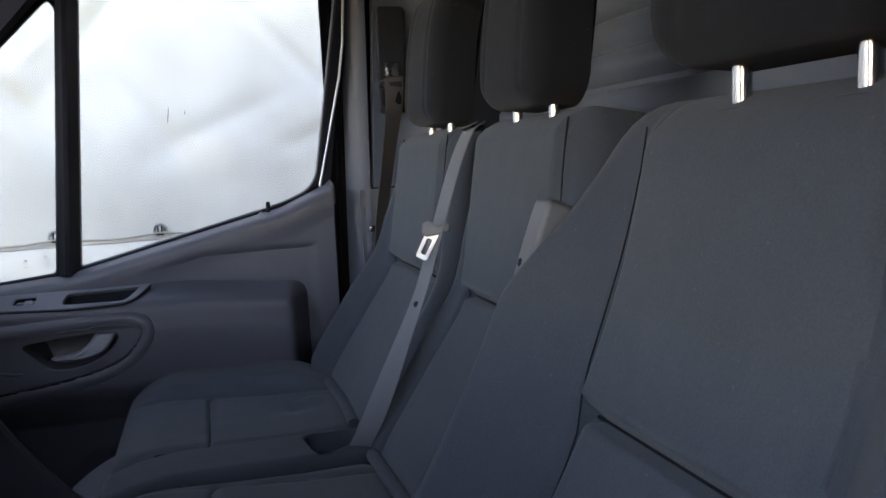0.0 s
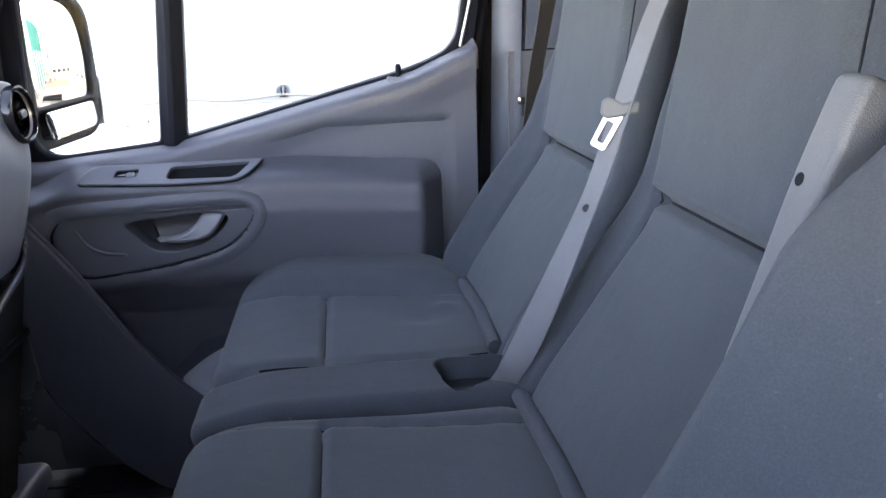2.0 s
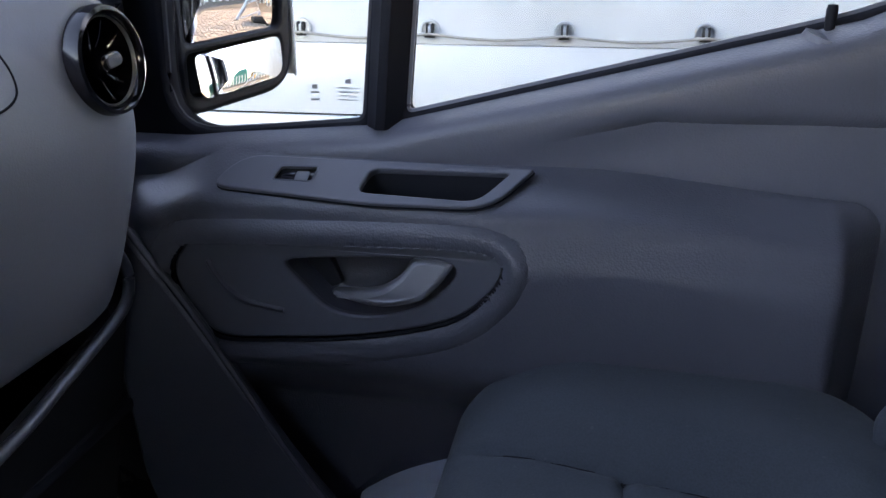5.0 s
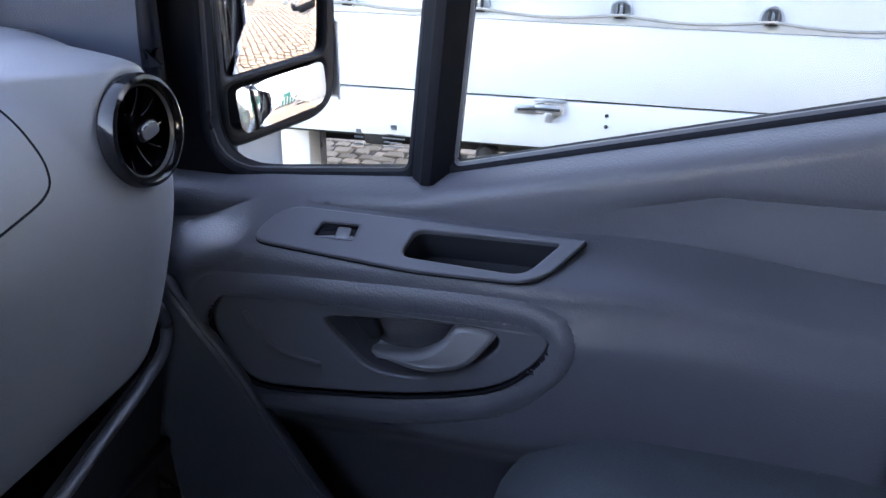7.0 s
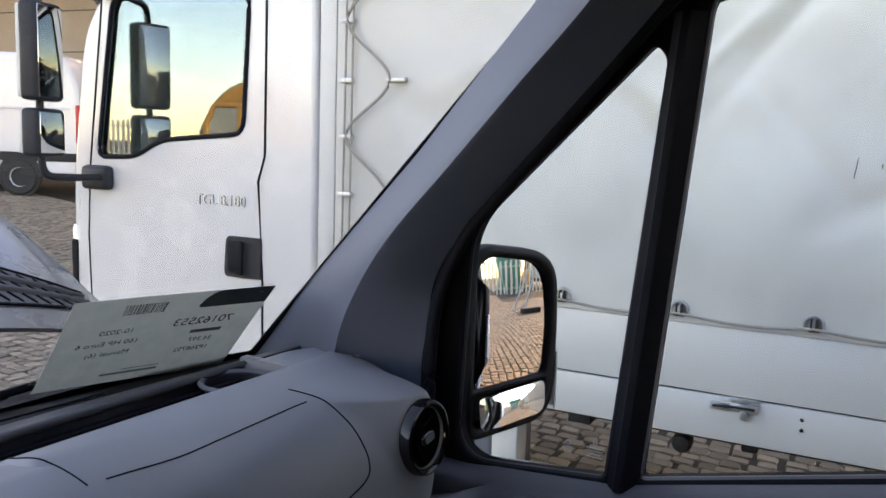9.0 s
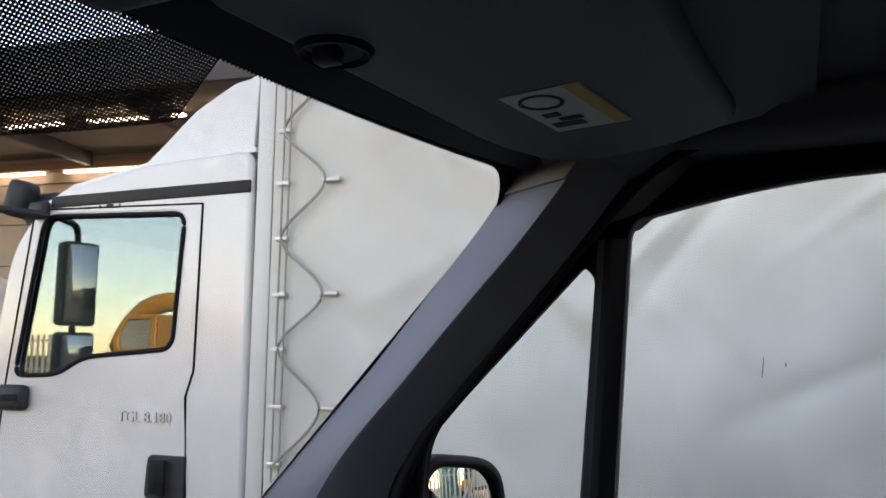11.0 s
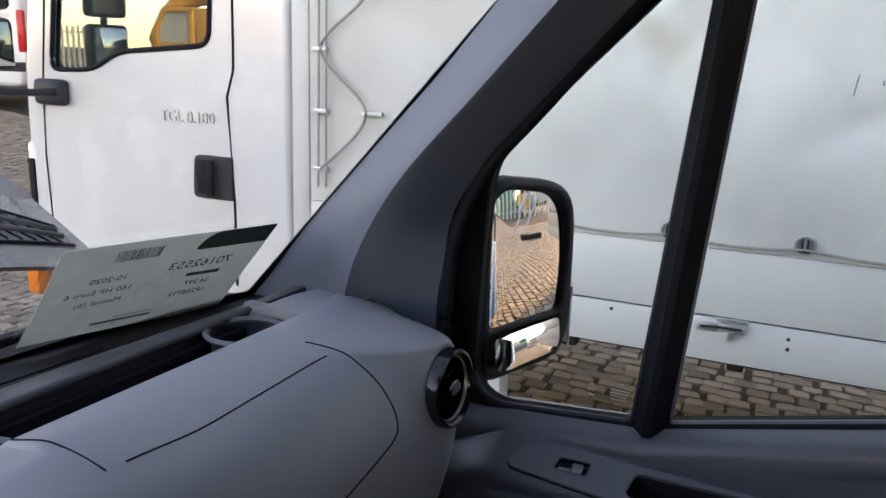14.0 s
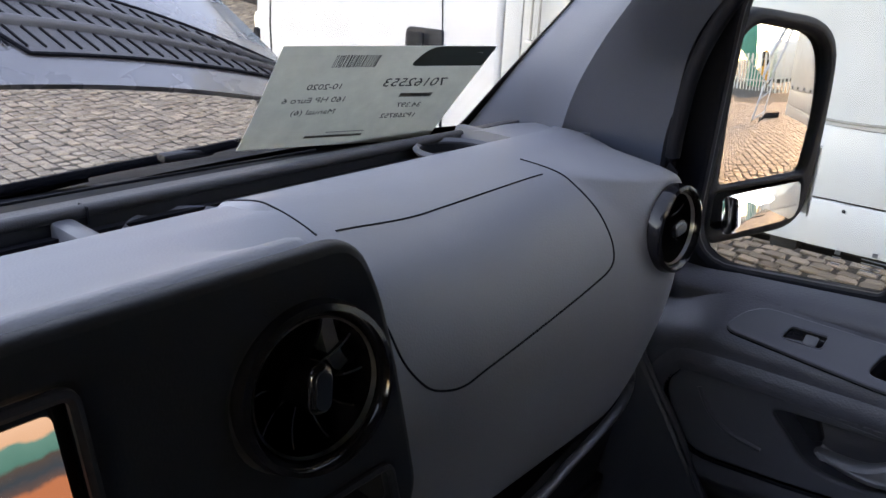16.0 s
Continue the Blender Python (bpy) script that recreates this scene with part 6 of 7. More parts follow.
tpart("side_marker", moved(lathe([(0.0, 0.02), (0.025, 0.015), (0.032, 0.0), (0.032, -0.04)], M_UNDER, 20), basis((-0.93, 0.03, 0.845), (1, 0, 0), (0, -1, 0))))
# eyelets, their turn buttons and the slack cord through them
xs = [-0.579 + 0.378 * k for k in range(-4, 13)]
for x in xs:
    xx = (TR @ Vector((x, 2.38, 0))).x
    e = tpart("eyelet", lathe([(0.0, 0.001), (0.020, 0.001), (0.022, 0.006), (0.027, 0.006), (0.029, 0.0), (0.029, -0.006)], M_GALV, 24, basis((xx, -0.013, 1.284), (1, 0, 0), (0, -1, 0))))
    tpart("turn_button", join(box(xx - 0.010, xx - 0.004, -0.032, -0.012, 1.266, 1.302, M_UNDER, 0.002, 1), box(xx + 0.004, xx + 0.010, -0.032, -0.012, 1.266, 1.302, M_UNDER, 0.002, 1), box(xx - 0.004, xx + 0.004, -0.030, -0.012, 1.272, 1.296, M_GALV, 0.002), box(xx - 0.016, xx + 0.016, -0.020, -0.012, 1.262, 1.270, M_UNDER, 0.002)), "", e)
cord = []
for a, b in zip(xs, xs[1:]):
    for k in range(8):
        t = k / 8
        q = TR @ Vector((a + (b - a) * t, 2.38, 0))
        cord.append((q.x, -0.030, 1.274 - 0.014 * math.sin(math.pi * t)))
tpart("cord", tube(cord, 0.0045, M_ROPE, 6), "grey lashing cord")
# zigzag lacing at the front corner
cx0, dx0 = (TR @ Vector((-2.19, 2.298, 0))).x, (TR @ Vector((-2.005, 2.31, 0))).x
zs = [3.05, 2.84, 2.63, 2.42, 2.205, 1.990, 1.785, 1.572, 1.365]
for k, z in enumerate(zs):
    tpart("strap_clip", box(cx0 - 0.03, cx0 + 0.025, -0.034, -0.012, z - 0.010, z + 0.010, M_GALV, 0.004))
    if k % 2:
        tpart("strap_clip", box(dx0 - 0.02, dx0 + 0.06, -0.034, -0.012, z - 0.009, z + 0.009, M_GALV, 0.004))
lace = [((dx0 if k % 2 else cx0), -0.034, z) for k, z in enumerate(zs)]
tpart("lacing", tube(smooth_path(lace, 8), 0.0055, M_ROPE, 6), "grey zigzag lacing cord")
tpart("guide_wire", tube([(cx0 - 0.012, -0.03, 1.30), (cx0 + 0.002, -0.03, 3.3)], 0.004, M_ROPE, 6))
tpart("guide_wire", tube([(cx0 + 0.020, -0.03, 1.30), (cx0 + 0.028, -0.03, 3.3)], 0.004, M_ROPE, 6))
tpart("corner_post", box(-2.34, -2.262, 0.0, 0.10, 1.0, 3.3, M_BOARD, 0.012))
# latch and bolts on the boards
lx = -0.762
tpart("latch", join(box(lx - 0.085, lx - 0.025, -0.024, -0.014, 0.990, 1.016, M_GALV, 0.003), box(lx - 0.025, lx + 0.055, -0.034, -0.012, 0.996, 1.022, M_GALV, 0.006), box(lx - 0.03, lx + 0.060, -0.026, -0.012, 1.026, 1.036, M_GALV, 0.003), box(lx + 0.004, lx + 0.024, -0.038, -0.02, 0.972, 1.000, M_GALV, 0.004), tube([(lx - 0.075, -0.028, 1.003), (lx - 0.02, -0.034, 1.010), (lx + 0.045, -0.036, 1.010)], 0.004, M_UNDER, 6)), "galvanised drop side latch")
for bx, bz in ((lx + 0.174, 0.999), (lx + 0.175, 0.968), (lx - 0.62, 1.005), (lx + 0.62, 0.955), (lx + 1.0, 0.95), (lx - 0.35, 1.01)):
    tpart("bolt", lathe([(0.0, 0.004), (0.005, 0.003), (0.006, 0.0)], M_UNDER, 12, basis((bx, -0.017, bz), (1, 0, 0), (0, -1, 0))))
# scuffs on the tarpaulin
for x0_, z0_, x1_, z1_, w_ in ((-0.506, 1.822, -0.511, 1.775, 0.0018), (-0.507, 1.765, -0.514, 1.706, 0.0034), (-0.606, 1.713, -0.516, 1.709, 0.0012), (-0.447, 1.750, -0.446, 1.736, 0.0035), (-0.59, 1.735, -0.57, 1.722, 0.0010)):
    tpart("scuff", tube([(x0_ + (x1_ - x0_) * q / 12, -0.0075 + wrinkle(x0_ + (x1_ - x0_) * q / 12, z0_ + (z1_ - z0_) * q / 12), z0_ + (z1_ - z0_) * q / 12) for q in range(13)], w_, M_SCUFF, 5))

# cab
CS = [(-3.715, 0.80), (-3.715, 1.58), (-3.625, 2.22), (-3.47, 2.41), (-3.32, 2.48), (-2.90, 2.555), (-2.36, 2.575), (-2.345, 1.02), (-2.60, 0.80)]
CS = rounded(CS, [0.05, 0.15, 0.12, 0.10, 0.10, 0.1, 0.06, 0.04, 0.05], 5)
WINP = rounded([(-3.545, 1.668), (-3.30, 1.675), (-3.17, 1.750), (-2.705, 1.785), (-2.672, 2.335), (-3.435, 2.365)], [0.05, 0.09, 0.12, 0.06, 0.06, 0.07], 6)
cab = part("cab", plate(CS, [list(reversed(WINP))], TM @ XZ(0.02), 0.05, M_WHITE, 0.018), truck, "white painted truck cab")
tpart("cab_far_side", plate(CS, [], XZ(2.20), 0.05, M_WHITE, 0.018), "", cab)
tpart("cab_back", box(-2.42, -2.36, 0.04, 2.2, 0.9, 2.55, M_WHITE, 0.02), "", cab)
tpart("cab_roof", shell([[(p[0], y, p[1] + 0.03 * math.sin(math.pi * y / 2.2)) for p in [(-3.44, 2.42), (-3.30, 2.485), (-2.90, 2.55), (-2.36, 2.57)]] for y in [0.02 + 2.18 * k / 12 for k in range(13)]], 0.02, M_WHITE), "", cab)
tpart("cab_front", box(-3.735, -3.66, 0.02, 2.2, 0.8, 1.60, M_WHITE, 0.03), "", cab)
tpart("cab_floor", box(-3.6, -2.4, 0.04, 2.18, 1.0, 1.06, M_UNDER, 0.01), "", cab)
tpart("roof_stripe", box(-3.40, -2.36, -0.012, 0.004, 2.400, 2.452, M_UNDER, 0.006), "dark plastic roof strip", cab)
tpart("window_seal", tube([(p[0], -0.004, p[1]) for p in WINP], 0.010, M_BLACK, 8, True), "", cab)
pn = tpart("window_pane", plate(WINP, [], XZ(0.012), 0.004, M_CABGLASS, 0.0005), "", cab)
gap = [(-2.585, 2.37), (-2.592, 1.70), (-2.625, 1.60), (-2.602, 1.20), (-2.60, 0.86)]
tpart("door_gap", tube([(p[0], -0.0065, p[1]) for p in gap], 0.005, M_BLACK, 6), "", cab)
tpart("door_gap", tube([(p[0], -0.0065, p[1]) for p in [(-3.60, 0.86), (-3.615, 1.30), (-3.60, 1.60), (-3.50, 2.36), (-3.40, 2.395), (-2.585, 2.37)]], 0.004, M_BLACK, 6), "", cab)
tpart("roof_marks", join(box(-3.09, -3.05, -0.008, 0.0, 2.385, 2.399, M_UNDER, 0.003), box(-3.13, -3.12, -0.008, 0.0, 2.387, 2.397, M_UNDER, 0.002), box(-3.02, -3.01, -0.008, 0.0, 2.387, 2.397, M_UNDER, 0.002)), "", cab)
tpart("badge", text_mesh("TGL 8.180", 0.062, M_GALV, XZ(-0.009) @ Matrix.Translation((-2.820, 1.492, 0)), 0.003), "raised silver badge lettering", cab)
HB = rounded([(-2.80, 1.20), (-2.605, 1.20), (-2.605, 1.37), (-2.79, 1.37)], [0.03, 0.01, 0.01, 0.03], 5)
hd = tpart("door_handle", plate(HB, [], XZ(-0.008), 0.014, M_DARK, 0.005), "dark recessed door handle", cab)
tpart("grip", join(box(-2.712, -2.680, -0.045, -0.026, 1.215, 1.355, M_BLACK, 0.008), box(-2.775, -2.72, -0.017, -0.012, 1.22, 1.35, M_BLACK, 0.004)), "", hd)
tpart("side_step", box(-3.74, -3.66, -0.01, 0.20, 0.86, 1.36, M_WHITE, 0.03), "", cab)
tpart("indicator", box(-3.76, -3.68, -0.05, 0.03, 0.66, 0.80, M_ORANGE, 0.02), "orange indicator lamp", cab)
tpart("step_vent", box(-3.725, -3.685, -0.016, -0.005, 0.92, 1.28, M_BLACK, 0.006), "", cab)
tpart("cab_rear_seal", box(-2.352, -2.315, 0.02, 0.09, 1.0, 2.50, M_BOARD, 0.015), "", cab)
tpart("wind_deflector", shell([[(-3.02 + 0.62 * k / 12, 0.10 + 0.25 * (1 - k / 12) + yy, 2.55 + 0.36 * math.sin(k / 12 * math.pi / 2) ** 0.8) for k in range(13)] for yy in (0.0, 0.4, 0.9, 1.4, 1.7)], 0.02, M_WHITE), "white roof wind deflector", cab)
tpart("deflector_cheek", plate(rounded([(-3.02, 2.555), (-2.42, 2.56), (-2.40, 2.915), (-2.52, 2.90), (-2.72, 2.80), (-2.90, 2.65)], 0.02), [], XZ(0.10), 0.02, M_WHITE, 0.006), "", cab)
tpart("lower_cab", box(-3.66, -2.45, 0.03, 2.18, 0.55, 0.85, M_UNDER, 0.03), "", cab)
# steering wheel and seats glimpsed inside
tpart("steering_wheel", lathe([(0.20, -0.012), (0.215, 0.0), (0.20, 0.012), (0.187, 0.0), (0.20, -0.012)], M_UNDER, 32, Matrix.Translation((-3.22, 1.55, 1.72)) @ pose(0, 0, 0, 0, 50, 0)), "", cab)
tpart("cab_seat", join(box(-2.85, -2.70, 0.35, 0.85, 1.25, 2.02, M_DARK, 0.06, 3), box(-2.85, -2.70, 1.30, 1.80, 1.25, 2.05, M_DARK, 0.06, 3)), "", cab)
tpart("cab_dash", box(-3.60, -3.25, 0.1, 2.1, 1.2, 1.66, M_UNDER, 0.08, 3), "", cab)
# kerb mirror over the front corner of the roof
km = tpart("kerb_mirror", moved(box(-0.06, 0.05, -0.055, 0.055, -0.085, 0.085, M_DARK, 0.028, 3), Matrix.Translation((-3.60, 0.01, 2.455)) @ pose(0, 0, 0, 0, 14, 10)), "black kerb mirror", cab)
tpart("bracket", tube([(-3.60, 0.02, 2.40), (-3.55, 0.03, 2.35), (-3.50, 0.02, 2.33)], 0.022, M_DARK, 8), "", km)
# cab mirrors on their arm
tpart("mirror_arm", tube(smooth_path([(-3.40, -0.02, 2.365), (-3.46, -0.12, 2.37), (-3.52, -0.22, 2.37), (-3.55, -0.27, 2.335), (-3.555, -0.28, 2.2), (-3.555, -0.28, 1.75), (-3.55, -0.27, 1.60), (-3.52, -0.18, 1.578), (-3.48, -0.03, 1.578)], 8), 0.016, M_DARK, 10), "black mirror arm", cab)
for z0, z1 in ((1.895, 2.295), (1.665, 1.865)):
    h = tpart("mirror_head", moved(box(-0.035, 0.05, -0.088, 0.088, z0, z1, M_DARK, 0.022, 3), Matrix.Translation((-3.55, -0.28, 0)) @ pose(0, 0, 0, 0, 0, 16)), "", cab)
    tpart("mirror_cover", moved(box(-0.055, -0.030, -0.074, 0.074, z0 + 0.012, z1 - 0.012, M_BOARD, 0.010, 3), Matrix.Translation((-3.55, -0.28, 0)) @ pose(0, 0, 0, 0, 0, 16)), "white front cover of the mirror", h)
    tpart("mirror_glass", moved(box(0.049, 0.053, -0.074, 0.074, z0 + 0.016, z1 - 0.016, M_MIRROR, 0.001), Matrix.Translation((-3.55, -0.28, 0)) @ pose(0, 0, 0, 0, 0, 16)), "", h)
tpart("arm_foot", box(-3.62, -3.44, -0.05, 0.0, 1.52, 1.63, M_DARK, 0.025, 3), "", cab)
tpart("arm_foot", box(-3.50, -3.40, -0.05, 0.0, 2.35, 2.43, M_DARK, 0.02, 3), "", cab)
tpart("sun_visor", box(-3.62, -3.44, 0.05, 2.15, 2.34, 2.50, M_UNDER, 0.05, 3), "", cab)


def wheel(parent, m, r=0.40, w=0.24, rim=None):
    t = part("wheel", moved(lathe([(r * 0.55, -w / 2), (r * 0.92, -w / 2), (r, -w * 0.36), (r, w * 0.36), (r * 0.92, w / 2), (r * 0.55, w / 2)], M_TYRE, 32), m), parent)
    part("rim", moved(lathe([(0.0, w * 0.30), (r * 0.22, w * 0.34), (r * 0.30, w * 0.20), (r * 0.48, w * 0.30), (r * 0.58, w * 0.46), (r * 0.60, w * 0.30), (r * 0.55, -w * 0.4)], rim or M_RIMGREY, 28), m), t)


for x in (-3.15, 2.4):
    for y in (0.22, 2.2):
        wheel(truck, TM @ basis((x, y, 0.40), (1, 0, 0), (0, -1 if y < 1 else 1, 0)))
# boxes under the deck
tpart("side_box", box(-2.15, -1.62, 0.12, 0.55, 0.42, 0.86, M_BULK, 0.02, 3), "grey side locker")
tpart("landing_leg", box(-1.60, -1.50, 0.06, 0.16, 0.30, 0.87, M_BOARD, 0.01), "white side guard post")
tpart("guard_foot", box(-1.62, -1.48, 0.04, 0.18, 0.0, 0.30, M_GALV, 0.01))

# ---------------------------------------------------------------- yard beyond
def ground_z(x):
    """the yard rises gently ahead of the vehicles"""
    return 0.78 * ease((-6.0 - x) / 11.0) if x < -6 else 0.0


ground = thing("ground", "yard paved with worn grey-brown stone setts", "ground", (0, 0, 0), kind="structure")
gx = [-400, -120, -60, -30, -20] + [-17 + 1.0 * k for k in range(12)] + [-5, 0, 6, 14, 24, 40, 80, 200, 400]
gy = [-400, -120, -40, -15, 0, 15, 40, 120, 400]
part("sand_bed", raw([(x, y, ground_z(x) - 0.012) for x in gx for y in gy], [(i * len(gy) + j, (i + 1) * len(gy) + j, (i + 1) * len(gy) + j + 1, i * len(gy) + j + 1) for i in range(len(gx) - 1) for j in range(len(gy) - 1)], M_JOINT), ground)


def sett_verts(x, y, lx, ly, h, rng):
    """one worn sett: eight-sided, its rounded top a little smaller than its foot"""
    z = ground_z(x) + h
    cut = rng.uniform(0.08, 0.20) * min(lx, ly)
    a, b = lx / 2, ly / 2
    ring = [(-a + cut, -b), (a - cut, -b), (a, -b + cut), (a, b - cut), (a - cut, b), (-a + cut, b), (-a, b - cut), (-a, -b + cut)]
    ring = [(px + rng.uniform(-0.008, 0.008), py + rng.uniform(-0.008, 0.008)) for px, py in ring]
    tilt = rng.uniform(-0.04, 0.04), rng.uniform(-0.04, 0.04)
    out = []
    for k, dz in ((1.0, -0.030), (0.96, -0.007), (0.84, 0.0)):
        out += [(x + px * k, y + py * k, z + dz + (tilt[0] * px + tilt[1] * py) * k) for px, py in ring]
    return out


SETT_F = [(r * 8 + k, r * 8 + (k + 1) % 8, r * 8 + 8 + (k + 1) % 8, r * 8 + 8 + k) for r in range(2) for k in range(8)] + [tuple(range(16, 24))]
rng = random.Random(7)
vs, fs, singles = [], [], []
PX, PY = 0.130, 0.105
y = -5.0
row = 0
while y < 9.0:
    x = -15.0 + rng.uniform(0, PX)
    while x < 17.0:
        step = PX * rng.uniform(0.72, 1.25)
        lx = step - 0.014 * rng.uniform(0.6, 1.5)
        ly = PY * rng.uniform(0.84, 0.95)
        h = rng.uniform(-0.006, 0.004)
        dx, dy = rng.uniform(-0.008, 0.008), rng.uniform(-0.004, 0.004)
        near = -1.9 < x < 0.2 and 3.9 < y < 5.0
        keep = not (-0.8 < y < 0.85 and -1.3 < x < 4.2) and not (y < -2.5 and x > 6)
        if near and len(singles) < 300:
            singles.append((x + dx, y + dy, lx, ly, h))
        elif keep:
            o = len(vs)
            vs += sett_verts(x + dx, y + dy, lx, ly, h, rng)
            fs += [tuple(o + q for q in f) for f in SETT_F]
        x += step
    y += PY
    row += 1
me = bpy.data.meshes.new("setts")
me.from_pydata(vs, [], fs)
finish(me, M_STONE, 25)
tagged(part("setts", me, ground), kind="stuff")
kinds = []
for k in range(12):
    me = bpy.data.meshes.new("sett")
    me.from_pydata(sett_verts(0, 0, PX * rng.uniform(0.84, 0.95), PY * rng.uniform(0.84, 0.93), 0.0, rng), [], SETT_F)
    kinds.append(finish(me, M_STONE, 25))
for k, (x, y, lx, ly, h) in enumerate(singles):
    ob = new("sett", kinds[k % 12])
    ob.location = (x, y, ground_z(x) + h)
    ob.parent = ground

# warehouse ahead, with lit canopy
wh = thing("warehouse", "beige panelled warehouse with dark lit canopy", "building", (-23, 13, 0))
ZG = 0.94
WM = Matrix.Translation((-23.0, 13.0, 0)) @ pose(0, 0, 0, 0, 0, 10.4)
part("wall", moved(box(-30, 40, 0.0, 0.4, -0.1, 6.8, M_WALL, 0.0), WM), wh)
for z in (1.90, 2.95, 4.0, 5.07, 6.12):
    part("panel_joint", moved(box(-30, 40, -0.02, 0.0, z - 0.015, z + 0.015, M_ROOFDK, 0.0), WM), wh)
for x in range(-28, 40, 5):
    part("panel_joint", moved(box(x - 0.015, x + 0.015, -0.022, 0.0, 0.0, 6.6, M_ROOFDK, 0.0), WM), wh)
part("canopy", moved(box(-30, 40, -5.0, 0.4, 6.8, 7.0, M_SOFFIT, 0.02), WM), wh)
part("fascia", moved(box(-30, 40, -5.15, -5.0, 6.5, 7.5, M_ROOFDK, 0.02), WM), wh)
part("lamp_beam", moved(box(-30, 40, -0.30, -0.05, 6.40, 6.62, M_YELLOWISH, 0.02), WM), wh, "rust-toned lamp beam along the wall")
for k in range(18):
    part("beam", moved(box(-29.5 + 4.0 * k, -29.3 + 4.0 * k, -5.0, -0.3, 6.45, 6.8, M_ROOFDK, 0.02), WM), wh)
for k in range(24):
    for y, z in ((-0.20, 6.32), (-3.1, 6.60)):
        part("lamp_tube", moved(box(-29.0 + 2.9 * k, -26.7 + 2.9 * k, y - 0.06, y + 0.06, z, z + 0.06, M_TUBE, 0.02), WM), wh, "glowing lamp tube")

# unseen hall, added to keep the low sun off van and truck
hall = thing("sun_block_hall", "unseen beige panelled hall added to block the low sun", "building", (26, 30, 0))
part("wall", box(25.0, 25.5, 21.0, 90, ZG - 0.5, 19.0, M_WALL, 0.0), hall)
part("roof_edge", box(24.9, 25.6, 20.9, 90, 19.0, 19.3, M_ROOFDK, 0.02), hall)

# white delivery van parked ahead
fv = thing("delivery_van", "white delivery van parked before the warehouse", "van", (-15.0, 9.0, 0.9))
vz = ground_z(-14.5)
vp = rounded([(-0.2, 0.36), (5.6, 0.36), (5.72, 0.8), (5.66, 2.0), (5.40, 2.55), (1.6, 2.62), (0.9, 2.2), (0.2, 1.35), (-0.25, 1.15)], [0.1, 0.1, 0.1, 0.2, 0.2, 0.2, 0.3, 0.3, 0.1], 5)
VMx = Matrix.Translation((-13.3, 9.15, vz)) @ pose(0, 0, 0, 0, 0, 27) @ Matrix.Translation((-5.7, 0, 0))
part("body", moved(plate(vp, [], XZ(0.95), 1.9, M_WHITE, 0.08), VMx), fv, "white painted body")
part("sill_strip", moved(box(0.0, 5.7, -0.02, 0.02, 0.62, 0.78, M_UNDER, 0.02), VMx), fv)
part("rail", moved(box(1.2, 5.5, -0.02, 0.0, 1.55, 1.60, M_BOARD, 0.008), VMx), fv)
part("tail_lamp", moved(box(5.60, 5.72, -0.015, 0.10, 0.95, 1.65, M_RED, 0.03), VMx), fv, "red tail lamp")
for x in (0.95, 4.55):
    part("wheel_arch", moved(lathe([(0.0, -0.01), (0.40, -0.01), (0.40, 0.02), (0.0, 0.02)], M_UNDER, 28), VMx @ basis((x, 0.0, 0.36), (1, 0, 0), (0, -1, 0))), fv)
    wheel(fv, VMx @ basis((x, 0.06, 0.325), (1, 0, 0), (0, -1, 0)), 0.325, 0.22, M_BOARD)

# palisade fence behind the vehicles, and what stands by it
fence = thing("palisade_fence", "pale steel palisade fence behind the yard", "fence", (16.0, 0, 0))
for k in range(82):
    y = -14 + 0.385 * k
    part("pale", box(24.0, 24.03, y, y + 0.16, 0.05, 2.75, M_FENCE, 0), fence)
for z in (0.50, 2.30):
    part("rail", box(24.03, 24.07, -14, 17.4, z, z + 0.06, M_FENCE, 0), fence)
fence2 = thing("palisade_fence", "pale steel palisade fence across the yard", "fence", (-20, -17, 0))
for k in range(120):
    x = -52 + 0.25 * k
    part("pale", box(x, x + 0.10, -17.03, -17.0, 0.2, 2.45, M_FENCE, 0), fence2)
for z in (1.2, 2.2):
    part("rail", box(-52, -22, -17.08, -17.03, z, z + 0.07, M_FENCE, 0), fence2)
cont = thing("container", "teal steel container behind the fence", "container", (30, 4.9, 0))
part("box", box(28.5, 34, 4.0, 6.0, 0.0, 5.2, M_TEAL, 0.05), cont)
for k in range(8):
    part("rib", box(28.44, 28.5, 4.1 + 0.24 * k, 4.22 + 0.24 * k, 0.1, 5.1, M_TEAL, 0.02), cont)
prop = thing("ladder_prop", "pale steel lattice boom leaning in the yard", "boom", (11.5, 2.6, 0))
ra, rb, rc, rd = Vector((11.5, 2.85, 0.05)), Vector((13.6, 5.60, 4.6)), Vector((11.6, 3.50, 0.05)), Vector((13.6, 5.70, 4.6))
part("rail", tube([ra, rb], 0.06, M_GALV, 8), prop)
part("rail", tube([rc, rd], 0.045, M_GALV, 8), prop)
for k in range(9):
    part("rung", tube([ra.lerp(rb, k / 9), rc.lerp(rd, k / 9 + 0.05)], 0.022, M_GALV, 6), prop)
part("foot_block", box(10.6, 11.1, 3.2, 4.2, 0.0, 0.20, M_UNDER, 0.03), prop)
loader = thing("loader", "small yellow loader parked behind the fence", "loader", (27.0, 6.6, 0))
LM = Matrix.Translation((6.0, 1.4, 0))
part("body", moved(box(20.8, 22.8, 4.9, 5.8, 0.5, 1.9, M_YELLOW, 0.12, 3), LM), loader)
part("cab", moved(box(21.3, 22.2, 5.0, 5.7, 1.9, 3.0, M_UNDER, 0.08, 3), LM), loader)
part("arm", moved(tube([(21.0, 5.2, 1.6), (20.4, 5.2, 2.9), (20.2, 5.2, 3.3)], 0.10, M_YELLOW, 8), LM), loader)
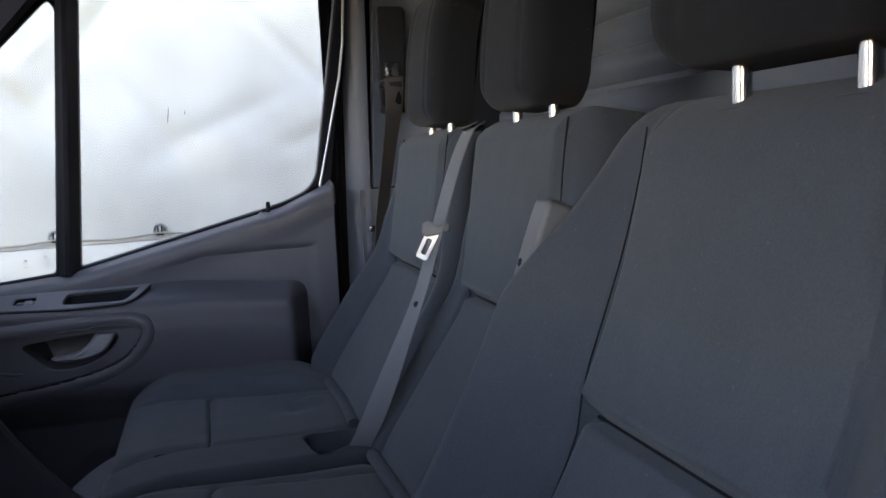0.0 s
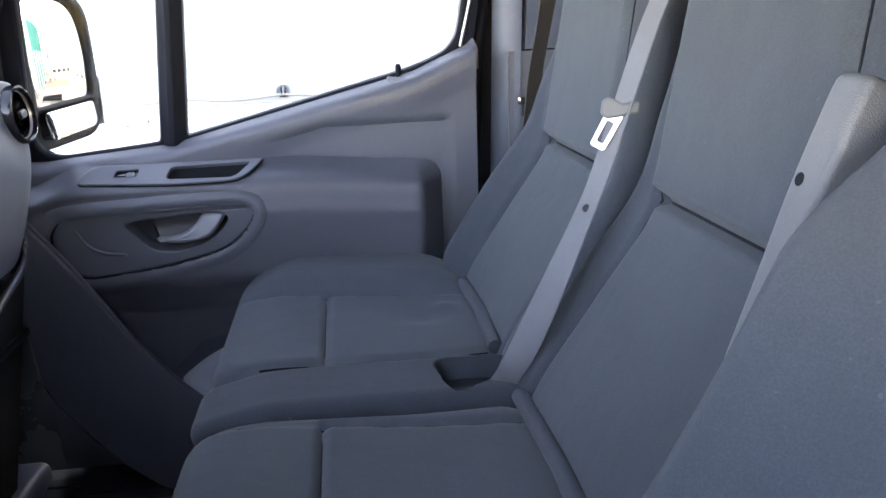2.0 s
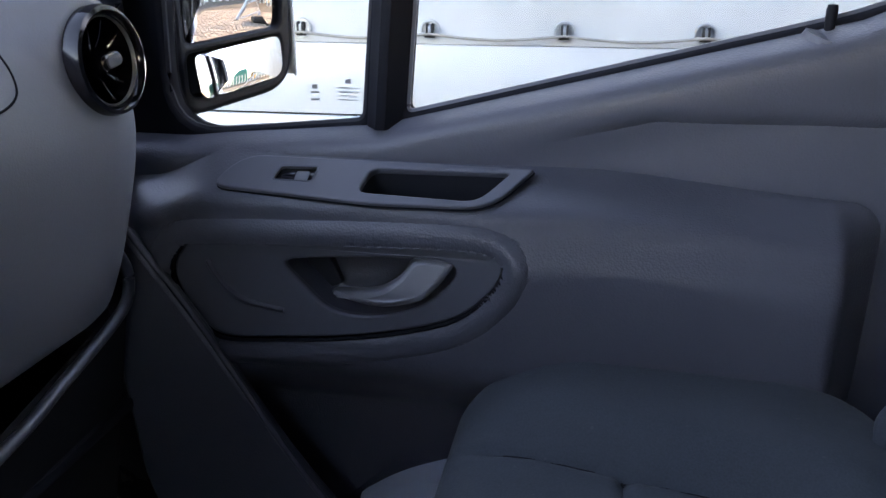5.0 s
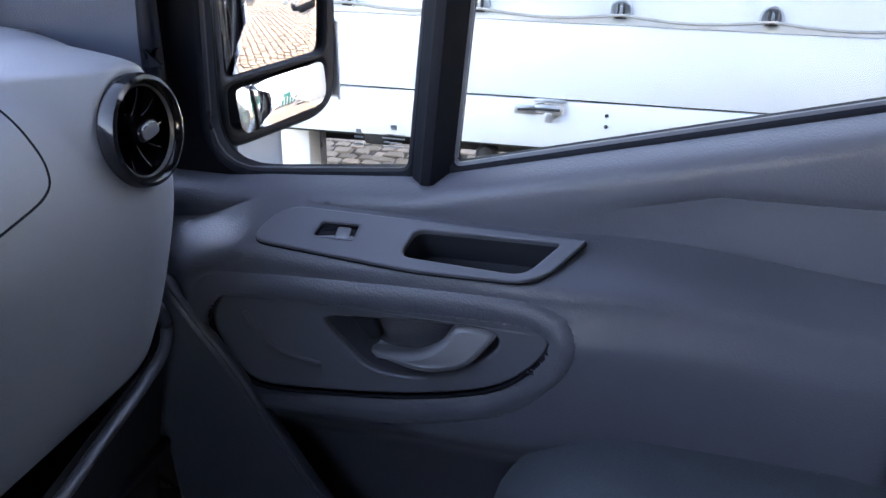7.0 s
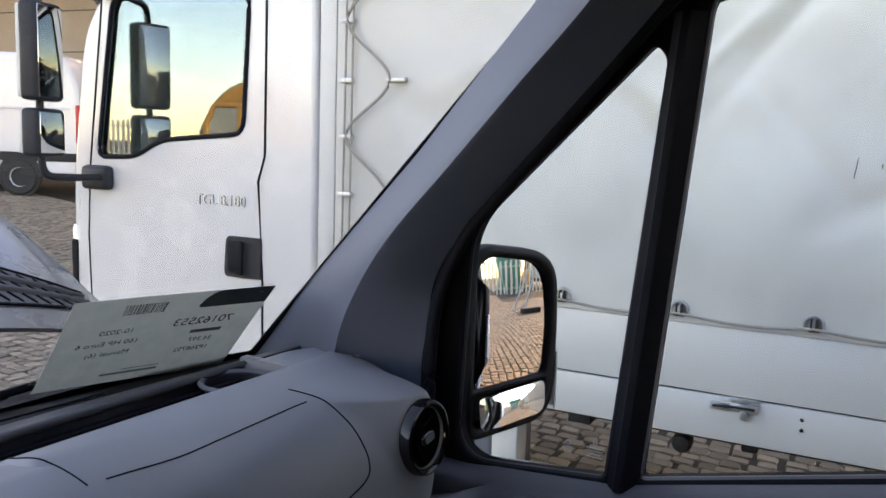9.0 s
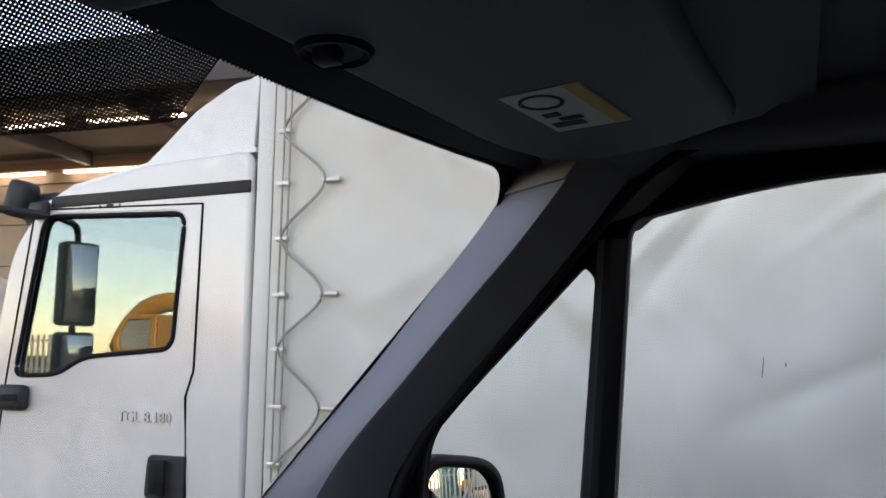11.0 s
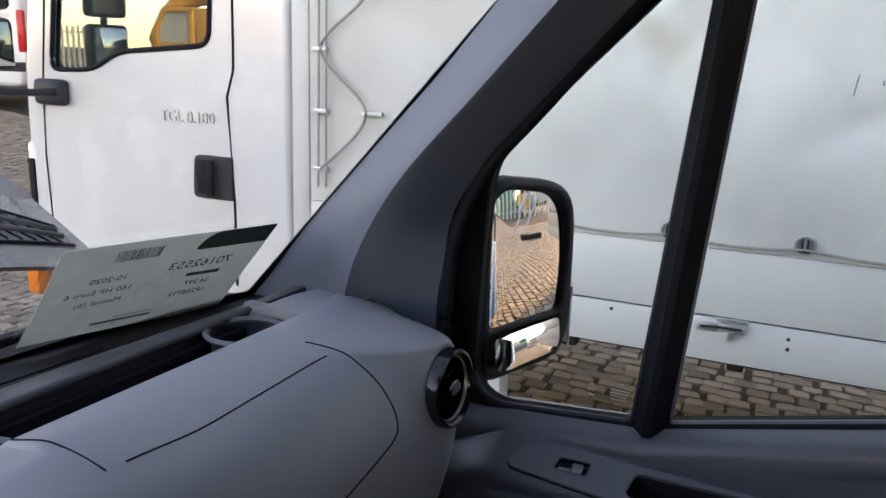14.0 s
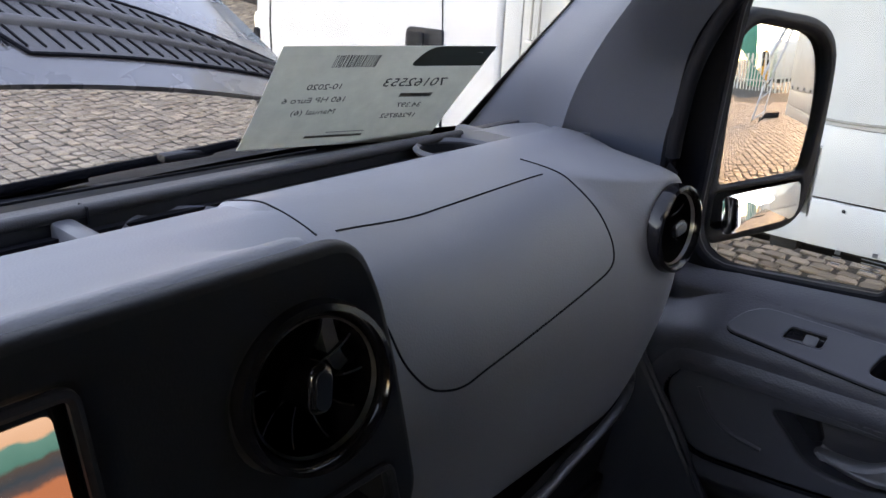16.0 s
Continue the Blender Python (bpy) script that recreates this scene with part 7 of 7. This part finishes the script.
for x in (21.2, 22.4):
    wheel(loader, LM @ basis((x, 4.9, 0.45), (1, 0, 0), (0, -1, 0)), 0.45, 0.3)
trailer = thing("trailer", "white box trailer parked behind the fence", "trailer", (30, 9.4, 0))
part("body", box(28.4, 33.0, 8.3, 10.6, 0.9, 3.9, M_BOARD, 0.05), trailer)
part("chassis", box(28.6, 32.8, 8.5, 10.4, 0.6, 0.9, M_UNDER, 0.03), trailer)
for x in (31.2, 32.2):
    wheel(trailer, basis((x, 8.45, 0.42), (1, 0, 0), (0, -1, 0)), 0.42, 0.24)

# yellow digger across the yard, on the driver's side
dig = thing("excavator", "yellow tracked excavator across the yard", "excavator", (-17.0, -18.5, 0.77))
DM = Matrix.Translation((-17.0, -18.5, 0.77)) @ pose(0, 0, 0, 0, 0, 180)
part("track", moved(box(-2.0, 2.4, -1.4, -0.8, 0.0, 0.9, M_UNDER, 0.25, 3), DM), dig)
part("track", moved(box(-2.0, 2.4, 0.8, 1.4, 0.0, 0.9, M_UNDER, 0.25, 3), DM), dig)
part("house", moved(box(-2.6, 1.2, -1.3, 1.3, 1.0, 2.3, M_YELLOW, 0.15, 3), DM), dig)
cabx = part("cab", moved(plate(rounded([(1.2, 0.95), (2.9, 0.95), (2.95, 1.6), (2.5, 2.35), (1.2, 2.35)], 0.12), [list(reversed(rounded([(1.45, 1.2), (2.70, 1.2), (2.74, 1.58), (2.40, 2.18), (1.45, 2.18)], 0.08)))], XZ(0.0), 1.1, M_YELLOW, 0.05), DM @ Matrix.Translation((0, -0.75, 0))), dig)
part("pane", moved(plate(rounded([(1.45, 1.2), (2.70, 1.2), (2.74, 1.58), (2.40, 2.18), (1.45, 2.18)], 0.08), [], XZ(-0.75), 0.9, M_PALEGLASS, 0.01), DM), cabx, "cab glass with its pale reflections painted in")
part("boom", moved(tube(smooth_path([(-0.2, 0.1, 1.6), (0.6, 0.1, 2.55), (1.6, 0.1, 2.85), (2.7, 0.1, 2.62), (3.5, 0.1, 1.95), (4.0, 0.1, 1.2)], 8), [0.26 + 0.10 * math.sin(math.pi * k / 40) for k in range(41)], M_YELLOW, 10), DM), dig)
part("maker_plate", moved(box(0.9, 1.9, 0.42, 0.47, 2.72, 2.98, M_UNDER, 0.02), DM), dig, "dark plain maker's plate")
part("stick", moved(tube([(4.0, 0.1, 1.3), (3.6, 0.1, 0.5)], 0.2, M_YELLOW, 8), DM), dig)
part("bucket", moved(box(3.2, 4.0, -0.3, 0.6, 0.0, 0.7, M_UNDER, 0.15, 3), DM), dig)
